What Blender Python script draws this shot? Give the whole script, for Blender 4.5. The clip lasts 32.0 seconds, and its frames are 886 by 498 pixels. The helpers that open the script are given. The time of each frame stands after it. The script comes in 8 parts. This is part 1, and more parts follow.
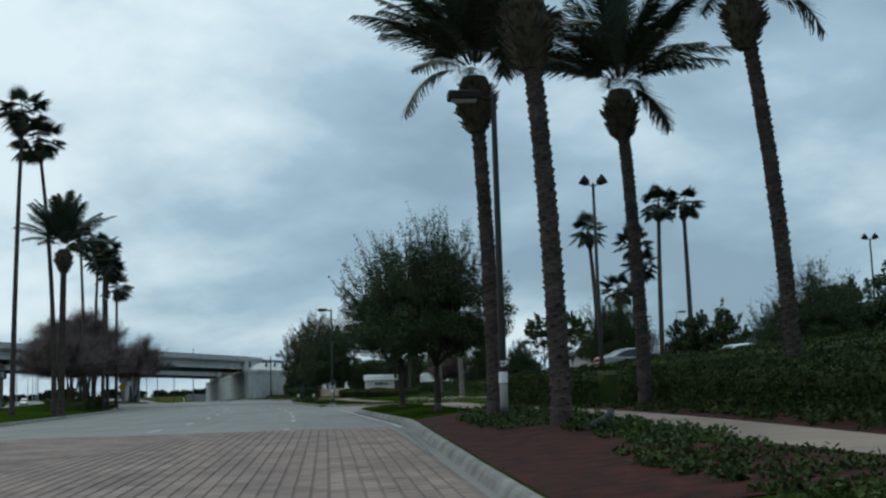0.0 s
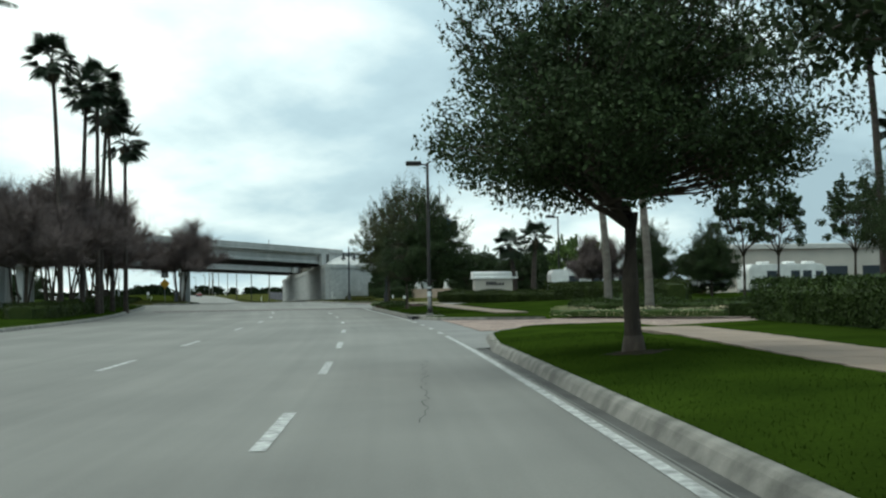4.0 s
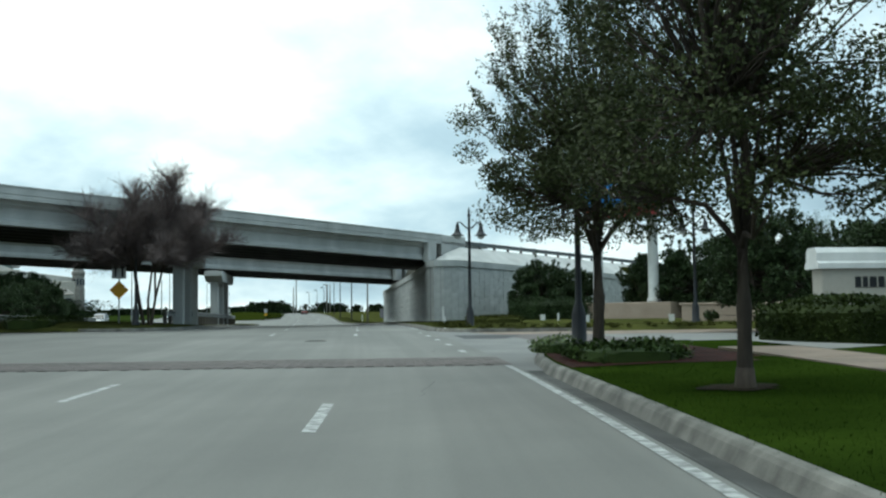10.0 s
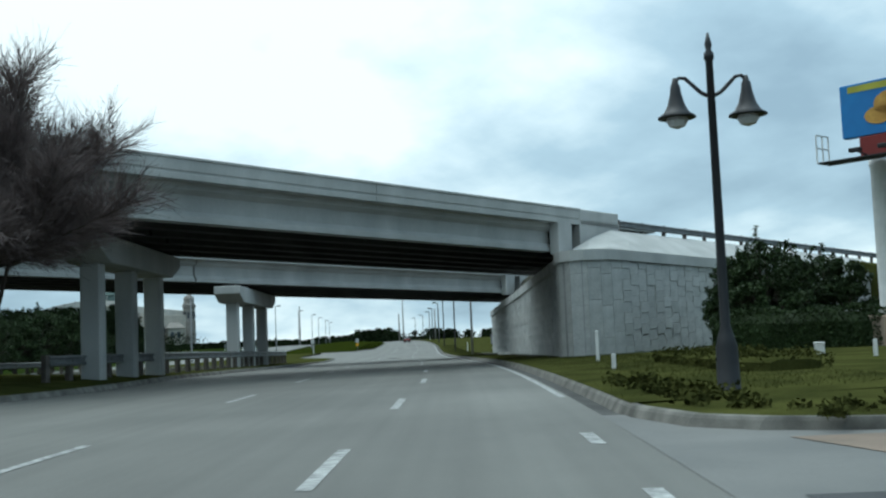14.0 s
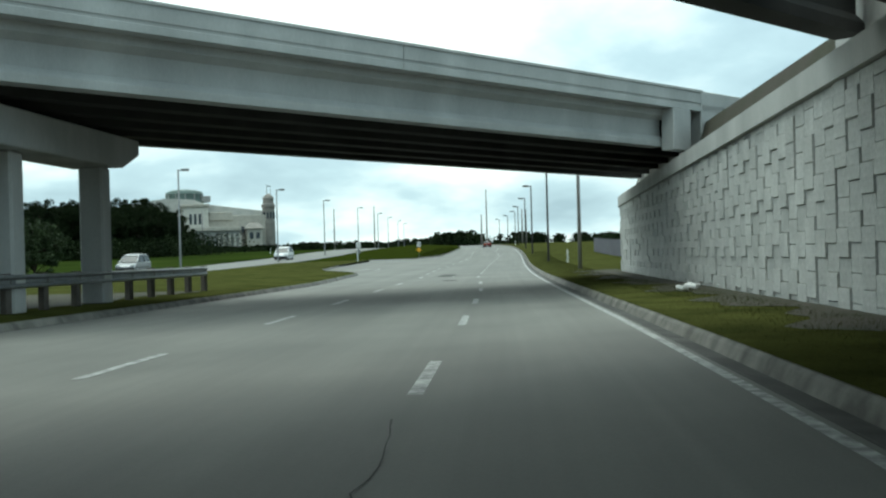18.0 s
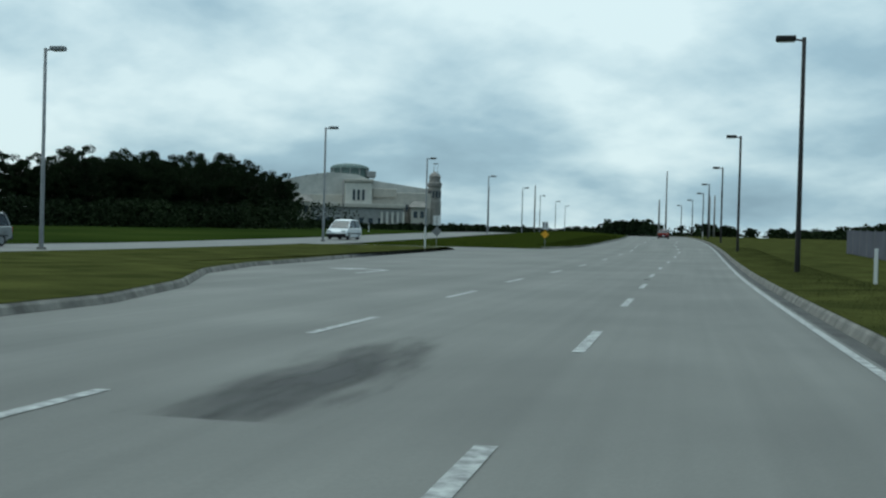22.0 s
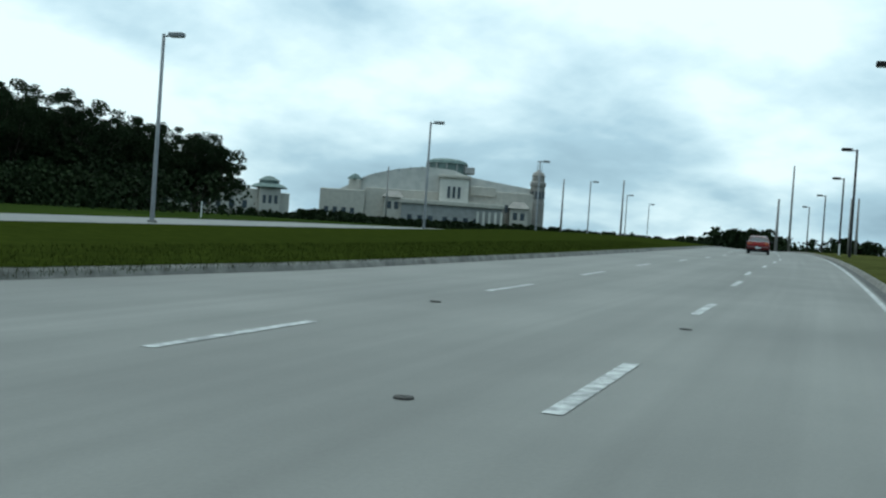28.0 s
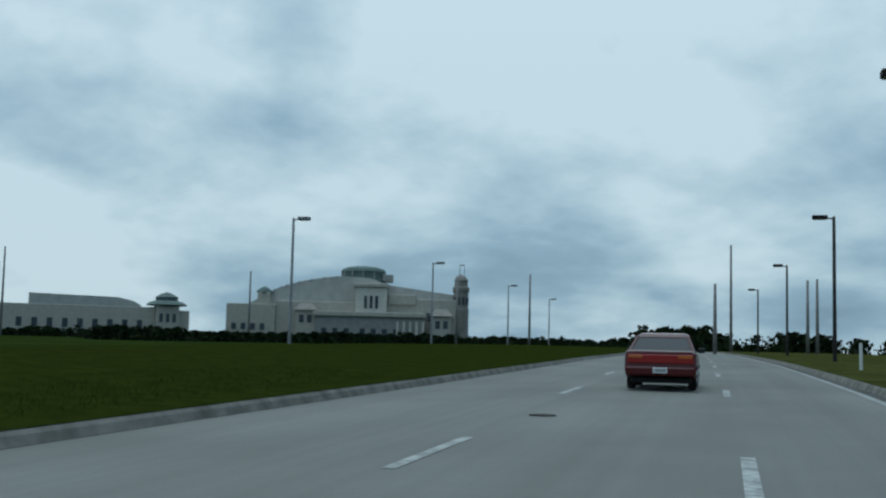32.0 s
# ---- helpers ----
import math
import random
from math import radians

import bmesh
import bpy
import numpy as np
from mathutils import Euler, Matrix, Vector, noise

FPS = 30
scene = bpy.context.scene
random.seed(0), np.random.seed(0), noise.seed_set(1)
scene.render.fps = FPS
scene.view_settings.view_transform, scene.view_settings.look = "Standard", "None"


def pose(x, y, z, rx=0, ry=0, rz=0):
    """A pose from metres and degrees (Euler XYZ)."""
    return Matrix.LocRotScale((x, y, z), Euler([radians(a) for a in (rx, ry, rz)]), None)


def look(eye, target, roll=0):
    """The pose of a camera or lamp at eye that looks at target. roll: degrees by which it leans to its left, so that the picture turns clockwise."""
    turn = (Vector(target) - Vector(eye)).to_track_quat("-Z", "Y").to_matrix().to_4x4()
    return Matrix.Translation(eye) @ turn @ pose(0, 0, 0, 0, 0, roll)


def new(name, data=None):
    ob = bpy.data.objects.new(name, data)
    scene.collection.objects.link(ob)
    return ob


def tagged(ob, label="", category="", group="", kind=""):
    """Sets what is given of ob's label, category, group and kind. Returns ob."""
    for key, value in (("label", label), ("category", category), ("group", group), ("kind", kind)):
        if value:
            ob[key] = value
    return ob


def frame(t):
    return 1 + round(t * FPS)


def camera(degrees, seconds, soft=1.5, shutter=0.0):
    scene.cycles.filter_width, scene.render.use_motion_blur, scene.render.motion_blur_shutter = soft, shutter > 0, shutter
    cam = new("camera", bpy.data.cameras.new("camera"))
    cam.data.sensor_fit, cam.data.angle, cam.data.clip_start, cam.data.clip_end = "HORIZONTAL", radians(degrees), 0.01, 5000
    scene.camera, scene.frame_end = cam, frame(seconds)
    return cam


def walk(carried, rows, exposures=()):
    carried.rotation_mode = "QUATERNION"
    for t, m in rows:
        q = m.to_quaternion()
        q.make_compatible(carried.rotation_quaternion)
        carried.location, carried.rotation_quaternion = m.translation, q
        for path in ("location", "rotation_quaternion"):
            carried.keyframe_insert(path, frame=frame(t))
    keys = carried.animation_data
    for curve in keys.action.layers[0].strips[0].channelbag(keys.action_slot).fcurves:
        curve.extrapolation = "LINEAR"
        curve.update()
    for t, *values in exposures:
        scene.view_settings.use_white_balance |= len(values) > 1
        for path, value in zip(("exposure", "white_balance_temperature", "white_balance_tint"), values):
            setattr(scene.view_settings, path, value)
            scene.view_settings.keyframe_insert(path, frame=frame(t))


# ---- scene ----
cam = camera(43.65, 32.0, soft=2.3)
# seconds, eye (x, y, z) in metres, yaw, pitch, roll in degrees
ROWS = [
    (0.0, 0.08, -0.60, 1.22, 2.00, 7.36, 1.70),
    (0.5, -0.38, 3.34, 1.25, -1.16, 7.79, 3.75),
    (1.0, -0.90, 7.28, 1.31, -2.56, 8.06, 1.59),
    (1.5, -1.51, 11.35, 1.34, -1.07, 5.39, 2.15),
    (2.0, -2.06, 15.29, 1.40, 1.81, 2.43, 2.83),
    (2.5, -2.53, 19.31, 1.47, 3.43, 3.19, 1.87),
    (3.0, -3.22, 23.53, 1.52, 4.75, 2.11, 1.70),
    (3.5, -3.81, 27.86, 1.55, 6.02, 2.01, 1.27),
    (5.5, -6.67, 45.91, 1.47, 8.27, 4.15, 0.87),
    (6.0, -7.48, 50.51, 1.49, 8.82, 3.92, 1.05),
    (6.5, -8.27, 55.05, 1.51, 9.00, 3.30, 0.91),
    (7.0, -9.19, 59.82, 1.54, 9.41, 2.91, 0.67),
    (7.5, -10.10, 64.73, 1.55, 9.77, 2.85, 0.51),
    (8.0, -11.15, 69.70, 1.56, 10.27, 2.69, 0.23),
    (8.5, -12.10, 74.58, 1.56, 11.14, 2.68, 0.07),
    (9.0, -13.12, 79.29, 1.56, 11.90, 3.02, -0.03),
    (9.5, -14.20, 83.83, 1.55, 12.97, 3.32, 0.31),
    (10.0, -15.42, 88.35, 1.55, 13.81, 3.37, 0.65),
    (10.5, -16.51, 92.62, 1.57, 14.54, 3.22, 0.80),
    (11.0, -17.58, 96.68, 1.59, 15.51, 3.10, 0.49),
    (11.5, -18.49, 100.56, 1.62, 16.44, 3.31, 0.55),
    (12.0, -19.50, 102.53, 1.67, 16.07, 4.19, -0.36),
    (12.5, -20.36, 106.51, 1.73, 18.06, 4.95, 0.27),
    (13.0, -21.75, 110.93, 1.79, 18.86, 4.95, 0.76),
    (13.5, -23.10, 115.21, 1.84, 18.96, 4.92, 1.63),
    (15.5, -28.64, 133.55, 2.03, 21.81, 4.32, 3.84),
    (16.0, -30.58, 138.58, 2.06, 21.83, 4.59, 3.59),
    (16.5, -32.54, 143.68, 2.08, 21.77, 4.31, 2.98),
    (17.0, -34.52, 148.88, 2.08, 22.24, 3.48, 2.04),
    (17.5, -36.48, 154.22, 2.08, 22.65, 2.01, 1.68),
    (18.0, -38.71, 159.63, 2.06, 24.28, -0.08, 1.56),
    (18.5, -40.90, 165.11, 2.03, 27.07, 0.57, 0.37),
    (19.0, -42.92, 170.70, 1.99, 29.54, 2.58, -0.39),
    (19.5, -45.01, 176.38, 1.94, 30.35, 3.33, -0.73),
    (20.0, -47.12, 182.27, 1.89, 31.08, 3.31, -0.52),
    (20.5, -49.53, 188.43, 1.83, 31.38, 2.94, -0.37),
    (21.0, -52.22, 194.89, 1.78, 31.86, 2.05, -0.38),
    (21.5, -55.03, 201.52, 1.73, 32.77, 0.82, -0.62),
    (22.0, -58.35, 209.64, 1.69, 33.44, -0.78, -1.54),
    (22.5, -60.49, 215.34, 1.65, 35.30, -1.26, -2.11),
    (23.0, -62.70, 221.45, 1.63, 36.93, -0.76, -2.88),
    (23.5, -64.98, 227.39, 1.61, 37.45, -0.08, -2.66),
    (24.0, -67.21, 233.39, 1.60, 37.67, 0.07, -3.48),
    (24.5, -69.50, 239.42, 1.59, 37.52, -0.06, -4.41),
    (25.0, -71.82, 245.46, 1.60, 37.86, -0.62, -5.10),
    (25.5, -73.96, 251.36, 1.61, 38.24, -1.21, -5.47),
    (27.5, -81.60, 273.13, 1.77, 39.81, -1.62, -5.18),
    (28.0, -83.89, 278.96, 1.86, 39.97, -0.90, -3.96),
    (28.5, -86.31, 284.94, 1.96, 39.44, -0.32, -2.81),
    (29.0, -88.94, 291.02, 2.06, 38.44, 0.03, -1.38),
    (29.5, -91.67, 297.15, 2.15, 38.04, 0.52, -0.96),
    (30.0, -94.40, 303.33, 2.25, 37.56, 1.19, -0.48),
    (30.5, -97.03, 309.44, 2.34, 37.54, 2.01, -0.42),
    (31.0, -99.63, 315.53, 2.44, 37.17, 3.25, -1.04),
    (31.5, -102.10, 321.45, 2.55, 36.73, 4.70, -1.52),
    (32.0, -104.64, 327.32, 2.65, 36.98, 4.98, -1.34),
]
EXPOSURES = [(0.0, -0.45, 5750, 0), (2.0, 0.15, 6150, 0), (3.5, 0.15, 6450, -4), (5.5, -0.1, 5850, -1), (8.0, -0.36, 5750, -1), (9.0, 0.05, 5950, -3), (10.5, 0.15, 6050, -4), (13.0, -0.12, 5650, -2), (16.0, 0.42, 6200, -6), (17.0, 0.55, 6200, -8), (18.0, 0.33, 6250, -7), (19.0, 0.15, 6450, -6), (20.0, -0.2, 6250, -5), (21.0, -0.35, 5900, -5), (22.5, -0.42, 5700, -7), (24.0, -0.25, 5750, -8), (25.0, -0.4, 5500, -9), (28.0, -0.1, 5700, -6), (30.0, -0.2, 5750, -5), (31.0, -0.34, 5700, -5), (32.0, -0.75, 5400, -4)]
walk(cam, [(t, pose(x, y, z, 90 + pitch, roll, yaw)) for t, x, y, z, yaw, pitch, roll in ROWS], EXPOSURES)

# ---- world, sun ----
SUN_AZ, SUN_EL = radians(-50), radians(72)
world = bpy.data.worlds.new("overcast_sky")
scene.world = world
world.use_nodes = True
wt = world.node_tree
wt.nodes.clear()


def wn(kind, **kw):
    n = wt.nodes.new(kind)
    for k, v in kw.items():
        n.inputs[k].default_value = v
    return n


w_out, w_bg = wn("ShaderNodeOutputWorld"), wn("ShaderNodeBackground", Strength=0.1)
w_sky = wn("ShaderNodeTexSky")
w_sky.sky_type, w_sky.sun_disc = "NISHITA", False
w_sky.sun_elevation, w_sky.sun_rotation = SUN_EL, SUN_AZ
w_sky.air_density, w_sky.dust_density, w_sky.ozone_density = 1.0, 2.0, 1.5
# a cloud deck laid over the sky: direction divided by height gives flat layers that thin out to the horizon
w_co = wn("ShaderNodeTexCoord")
w_sep = wn("ShaderNodeSeparateXYZ")
wt.links.new(w_co.outputs["Generated"], w_sep.inputs[0])
w_h = wt.nodes.new("ShaderNodeMath")
w_h.operation = "MAXIMUM"
w_h.inputs[1].default_value = 0.0
wt.links.new(w_sep.outputs["Z"], w_h.inputs[0])
w_hp = wt.nodes.new("ShaderNodeMath")
w_hp.operation = "ADD"
w_hp.inputs[1].default_value = 0.36
wt.links.new(w_h.outputs[0], w_hp.inputs[0])
w_div = wt.nodes.new("ShaderNodeVectorMath")
w_div.operation = "DIVIDE"
w_cmb = wn("ShaderNodeCombineXYZ")
for i in range(3):
    wt.links.new(w_hp.outputs[0], w_cmb.inputs[i])
wt.links.new(w_co.outputs["Generated"], w_div.inputs[0])
wt.links.new(w_cmb.outputs[0], w_div.inputs[1])
w_map = wn("ShaderNodeMapping")
w_map.inputs["Scale"].default_value = (1.0, 1.0, 0.35)
w_map.inputs["Location"].default_value = (1.3, 0.4, 0.0)
w_map.inputs["Rotation"].default_value = (0, 0, radians(25))
wt.links.new(w_div.outputs[0], w_map.inputs[0])
w_n1 = wn("ShaderNodeTexNoise", Scale=1.05, Detail=5.0, Roughness=0.48, Distortion=0.3)
w_n2 = wn("ShaderNodeTexNoise", Scale=3.1, Detail=7.0, Roughness=0.56, Distortion=0.1)
for n in (w_n1, w_n2):
    wt.links.new(w_map.outputs[0], n.inputs["Vector"])
w_mix = wt.nodes.new("ShaderNodeMath")
w_mix.operation = "MULTIPLY_ADD"
w_mix.inputs[1].default_value = 0.32
wt.links.new(w_n2.outputs["Fac"], w_mix.inputs[0])
wt.links.new(w_n1.outputs["Fac"], w_mix.inputs[2])
w_ramp = wn("ShaderNodeValToRGB")
cr = w_ramp.color_ramp
cr.elements[0].position, cr.elements[0].color = 0.52, (4.0, 5.1, 6.0, 1)
cr.elements[1].position, cr.elements[1].color = 0.75, (11.6, 11.9, 11.8, 1)
e = cr.elements.new(0.61)
e.color = (5.6, 6.9, 7.8, 1)
e = cr.elements.new(0.672)
e.color = (8.1, 9.1, 9.6, 1)
# the cloud is thinner and brighter towards the sun
w_dot = wt.nodes.new("ShaderNodeVectorMath")
w_dot.operation = "DOT_PRODUCT"
w_dot.inputs[1].default_value = (math.sin(SUN_AZ) * math.cos(SUN_EL), math.cos(SUN_AZ) * math.cos(SUN_EL), math.sin(SUN_EL))
wt.links.new(w_co.outputs["Generated"], w_dot.inputs[0])
w_glow = wt.nodes.new("ShaderNodeMath")
w_glow.operation = "MULTIPLY_ADD"
w_glow.inputs[1].default_value = 0.24
wt.links.new(w_dot.outputs["Value"], w_glow.inputs[0])
w_off = wt.nodes.new("ShaderNodeMath")
w_off.operation = "SUBTRACT"
w_off.inputs[1].default_value = 0.272
wt.links.new(w_mix.outputs[0], w_off.inputs[0])
w_side = wt.nodes.new("ShaderNodeVectorMath")
w_side.operation = "DOT_PRODUCT"
w_side.inputs[1].default_value = (math.sin(SUN_AZ), math.cos(SUN_AZ), 0.0)
wt.links.new(w_co.outputs["Generated"], w_side.inputs[0])
w_sclamp = wt.nodes.new("ShaderNodeClamp")
w_sclamp.inputs["Min"].default_value, w_sclamp.inputs["Max"].default_value = 0.3, 0.78
wt.links.new(w_side.outputs["Value"], w_sclamp.inputs["Value"])
w_tilt = wt.nodes.new("ShaderNodeMath")
w_tilt.operation = "MULTIPLY_ADD"
w_tilt.inputs[1].default_value = 0.27
wt.links.new(w_sclamp.outputs[0], w_tilt.inputs[0])
wt.links.new(w_off.outputs[0], w_tilt.inputs[2])
wt.links.new(w_tilt.outputs[0], w_glow.inputs[2])
wt.links.new(w_glow.outputs[0], w_ramp.inputs[0])
w_blend = wt.nodes.new("ShaderNodeMix")
w_blend.data_type = "RGBA"
w_blend.inputs["Factor"].default_value = 0.9
wt.links.new(w_sky.outputs[0], w_blend.inputs["A"])
wt.links.new(w_ramp.outputs[0], w_blend.inputs["B"])
# an overcast sky grows brighter towards the zenith
w_pow = wt.nodes.new("ShaderNodeMath")
w_pow.operation = "POWER"
w_pow.inputs[1].default_value = 2.5
wt.links.new(w_h.outputs[0], w_pow.inputs[0])
w_zen = wt.nodes.new("ShaderNodeMath")
w_zen.operation = "MULTIPLY_ADD"
w_zen.inputs[1].default_value, w_zen.inputs[2].default_value = 0.9, 1.0
wt.links.new(w_pow.outputs[0], w_zen.inputs[0])
w_gain = wt.nodes.new("ShaderNodeVectorMath")
w_gain.operation = "SCALE"
wt.links.new(w_blend.outputs["Result"], w_gain.inputs[0])
wt.links.new(w_zen.outputs[0], w_gain.inputs["Scale"])
wt.links.new(w_gain.outputs[0], w_bg.inputs["Color"])
wt.links.new(w_bg.outputs[0], w_out.inputs[0])

sun = new("sun", bpy.data.lights.new("sun", "SUN"))
sun.data.energy, sun.data.angle, sun.data.color = 0.85, radians(30), (1.0, 0.97, 0.92)
sun.matrix_world = look((0, 0, 0), (-math.sin(SUN_AZ) * math.cos(SUN_EL), -math.cos(SUN_AZ) * math.cos(SUN_EL), -math.sin(SUN_EL)))

# ---- materials ----
def mat(name, col, rough=0.8, var=0.25, scale=3.0, fine=60.0, fine_var=0.2, bump=0.15, metal=0.0, spec=0.3, island=0.0, obrand=0.0, col2=None, stretch=(1, 1, 1), trans=0.0, emit=None, strength=0.0):
    m = bpy.data.materials.new(name)
    m.use_nodes = True
    t = m.node_tree
    t.nodes.clear()
    out, b = t.nodes.new("ShaderNodeOutputMaterial"), t.nodes.new("ShaderNodeBsdfPrincipled")
    t.links.new(b.outputs[0], out.inputs[0])
    b.inputs["Roughness"].default_value, b.inputs["Metallic"].default_value = rough, metal
    b.inputs["Specular IOR Level"].default_value = spec
    co = t.nodes.new("ShaderNodeTexCoord")
    mp = t.nodes.new("ShaderNodeMapping")
    mp.inputs["Scale"].default_value = stretch
    t.links.new(co.outputs["Object"], mp.inputs[0])
    n1 = t.nodes.new("ShaderNodeTexNoise")
    n1.inputs["Scale"].default_value, n1.inputs["Detail"].default_value = scale, 5
    n2 = t.nodes.new("ShaderNodeTexNoise")
    n2.inputs["Scale"].default_value, n2.inputs["Detail"].default_value = fine, 3
    for n in (n1, n2):
        t.links.new(mp.outputs[0], n.inputs["Vector"])
    c2 = col2 or tuple(c * (1 - var) for c in col)
    r1 = t.nodes.new("ShaderNodeValToRGB")
    r1.color_ramp.elements[0].position, r1.color_ramp.elements[1].position = 0.35, 0.68
    r1.color_ramp.elements[0].color, r1.color_ramp.elements[1].color = (*c2, 1), (*col, 1)
    t.links.new(n1.outputs["Fac"], r1.inputs[0])
    hsv = t.nodes.new("ShaderNodeHueSaturation")
    t.links.new(r1.outputs[0], hsv.inputs["Color"])
    ma = t.nodes.new("ShaderNodeMath")
    ma.operation = "MULTIPLY_ADD"
    ma.inputs[1].default_value, ma.inputs[2].default_value = 2 * fine_var, 1 - fine_var
    t.links.new(n2.outputs["Fac"], ma.inputs[0])
    val = ma.outputs[0]
    for amount, kind, sock in ((island, "ShaderNodeNewGeometry", "Random Per Island"), (obrand, "ShaderNodeObjectInfo", "Random")):
        if amount:
            src = t.nodes.new(kind)
            k = t.nodes.new("ShaderNodeMath")
            k.operation = "MULTIPLY_ADD"
            k.inputs[1].default_value, k.inputs[2].default_value = 2 * amount, 1 - amount
            t.links.new(src.outputs[sock], k.inputs[0])
            p = t.nodes.new("ShaderNodeMath")
            p.operation = "MULTIPLY"
            t.links.new(val, p.inputs[0])
            t.links.new(k.outputs[0], p.inputs[1])
            val = p.outputs[0]
    t.links.new(val, hsv.inputs["Value"])
    t.links.new(hsv.outputs[0], b.inputs["Base Color"])
    if bump:
        bp = t.nodes.new("ShaderNodeBump")
        bp.inputs["Strength"].default_value, bp.inputs["Distance"].default_value = bump, 0.02
        t.links.new(n2.outputs["Fac"], bp.inputs["Height"])
        t.links.new(bp.outputs[0], b.inputs["Normal"])
    if trans:
        b.inputs["Transmission Weight"].default_value = trans
    if emit:
        b.inputs["Emission Color"].default_value = (*emit, 1)
        b.inputs["Emission Strength"].default_value = strength
    return m


M_ROAD = mat("worn_concrete_road", (0.152, 0.15, 0.136), 0.75, scale=0.35, col2=(0.115, 0.114, 0.104), fine=45, fine_var=0.12, stretch=(1, 0.6, 1), spec=0.35)
M_ROAD2 = mat("side_road_concrete", (0.18, 0.178, 0.168), 0.8, scale=0.5, col2=(0.135, 0.135, 0.13), fine=40, fine_var=0.14)
M_CRACK = mat("dirt_filled_crack", (0.055, 0.054, 0.051), 0.9, var=0.3, scale=1.2, fine=70)
M_PATCH = mat("dark_patch_asphalt", (0.068, 0.068, 0.0704), 0.85, var=0.3, scale=1.2, fine=70)
M_BRICKROAD = mat("brick_paver", (0.253, 0.192, 0.162), 0.85, scale=1.0, col2=(0.16, 0.118, 0.101), fine=50, obrand=0.22, island=0.16)
M_JOINT = mat("sand_filled_joint", (0.15, 0.118, 0.1), 0.95, scale=1.0, col2=(0.1, 0.078, 0.068), fine=50)
M_BRICKRED = mat("red_crosswalk_paver", (0.118, 0.102, 0.096), 0.85, scale=0.8, col2=(0.098, 0.086, 0.081), fine=45, island=0.12)
M_LINE = mat("worn_white_line_paint", (0.45, 0.455, 0.44), 0.7, scale=7.0, col2=(0.17, 0.172, 0.167), fine=30, fine_var=0.3)
M_CURB = mat("weathered_kerb_concrete", (0.209, 0.2, 0.178), 0.85, scale=2.2, col2=(0.0867, 0.0838, 0.0737), fine=50)
M_GUTTER = mat("stained_gutter_concrete", (0.078, 0.0761, 0.0715), 0.85, scale=1.2, col2=(0.0358, 0.0351, 0.0325), fine=40)
M_VARIEG = mat("variegated_leaf", (0.22, 0.26, 0.12), 0.7, scale=6.0, col2=(0.07, 0.11, 0.03), fine=12, bump=0, island=0.7, spec=0.12)
M_GRASSDK = mat("dark_field_grass", (0.026, 0.034, 0.0056), 0.95, scale=2.2, col2=(0.0175, 0.0235, 0.004), fine=20, fine_var=0.5, bump=0.6, spec=0.0)
M_GRASS = mat("mown_grass", (0.0242, 0.0413, 0.00546), 0.95, scale=0.5, col2=(0.0133, 0.0242, 0.00351), fine=25, fine_var=0.4, bump=0.6, spec=0.0)
M_GRASSDRY = mat("dry_verge_grass", (0.066, 0.069, 0.021), 0.95, scale=0.7, col2=(0.034, 0.038, 0.012), fine=18, fine_var=0.4, bump=0.6, spec=0.0)
M_FIELD = mat("field_grass", (0.0304, 0.0432, 0.0096), 0.95, scale=0.06, col2=(0.0152, 0.0256, 0.0056), fine=9, fine_var=0.35, bump=0.4, spec=0.0)
M_MULCH = mat("red_mulch", (0.05, 0.016, 0.011), 0.95, scale=3.0, col2=(0.017, 0.008, 0.006), fine=40, fine_var=0.5, bump=0.8, spec=0.1)
M_SOIL = mat("bare_sandy_soil", (0.045, 0.038, 0.028), 0.95, scale=0.8, col2=(0.03, 0.031, 0.016), fine=30, fine_var=0.3, bump=0.5)
M_WALK = mat("tan_sidewalk_concrete", (0.23, 0.175, 0.135), 0.85, scale=1.0, col2=(0.17, 0.132, 0.1), fine=40, obrand=0.06)
M_CONC = mat("grey_bridge_concrete", (0.50, 0.50, 0.48), 0.85, scale=0.7, col2=(0.38, 0.38, 0.365), fine=25, fine_var=0.12, stretch=(1, 1, 0.35))
# darkened bridge concrete: the shade under the decks is put into its colour
M_CONCSHADE = mat("underdeck_shade_concrete", (0.0468, 0.0445, 0.041), 0.9, scale=0.8, col2=(0.0281, 0.0269, 0.0246), fine=25, stretch=(1, 1, 0.4))
M_PANEL = mat("ashlar_wall_panel", (0.50, 0.50, 0.48), 0.9, scale=2.0, col2=(0.40, 0.40, 0.385), fine=14, fine_var=0.25, bump=1.0, obrand=0.08, island=0.08)
M_PANELJOINT = mat("weathered_panel_joint", (0.34, 0.34, 0.33), 0.95, scale=2.0, col2=(0.24, 0.24, 0.232), fine=14)
M_BARK = mat("grey_brown_bark", (0.0832, 0.065, 0.0494), 0.95, scale=3.0, col2=(0.0442, 0.0354, 0.0286), fine=18, fine_var=0.4, bump=0.9, stretch=(1, 1, 0.25))
M_PALMBARK = mat("ringed_palm_bark", (0.075, 0.06, 0.05), 0.95, scale=2.5, col2=(0.035, 0.028, 0.024), fine=14, fine_var=0.4, bump=0.8, stretch=(1, 1, 2.5))
M_PALMGREY = mat("smooth_grey_palm_bark", (0.182, 0.168, 0.147), 0.95, scale=1.5, col2=(0.112, 0.098, 0.084), fine=16, fine_var=0.3, bump=0.6, stretch=(1, 1, 3))
M_BOOT = mat("dead_frond_skirt", (0.085, 0.07, 0.042), 0.95, scale=4, col2=(0.035, 0.032, 0.02), fine=20, island=0.3)
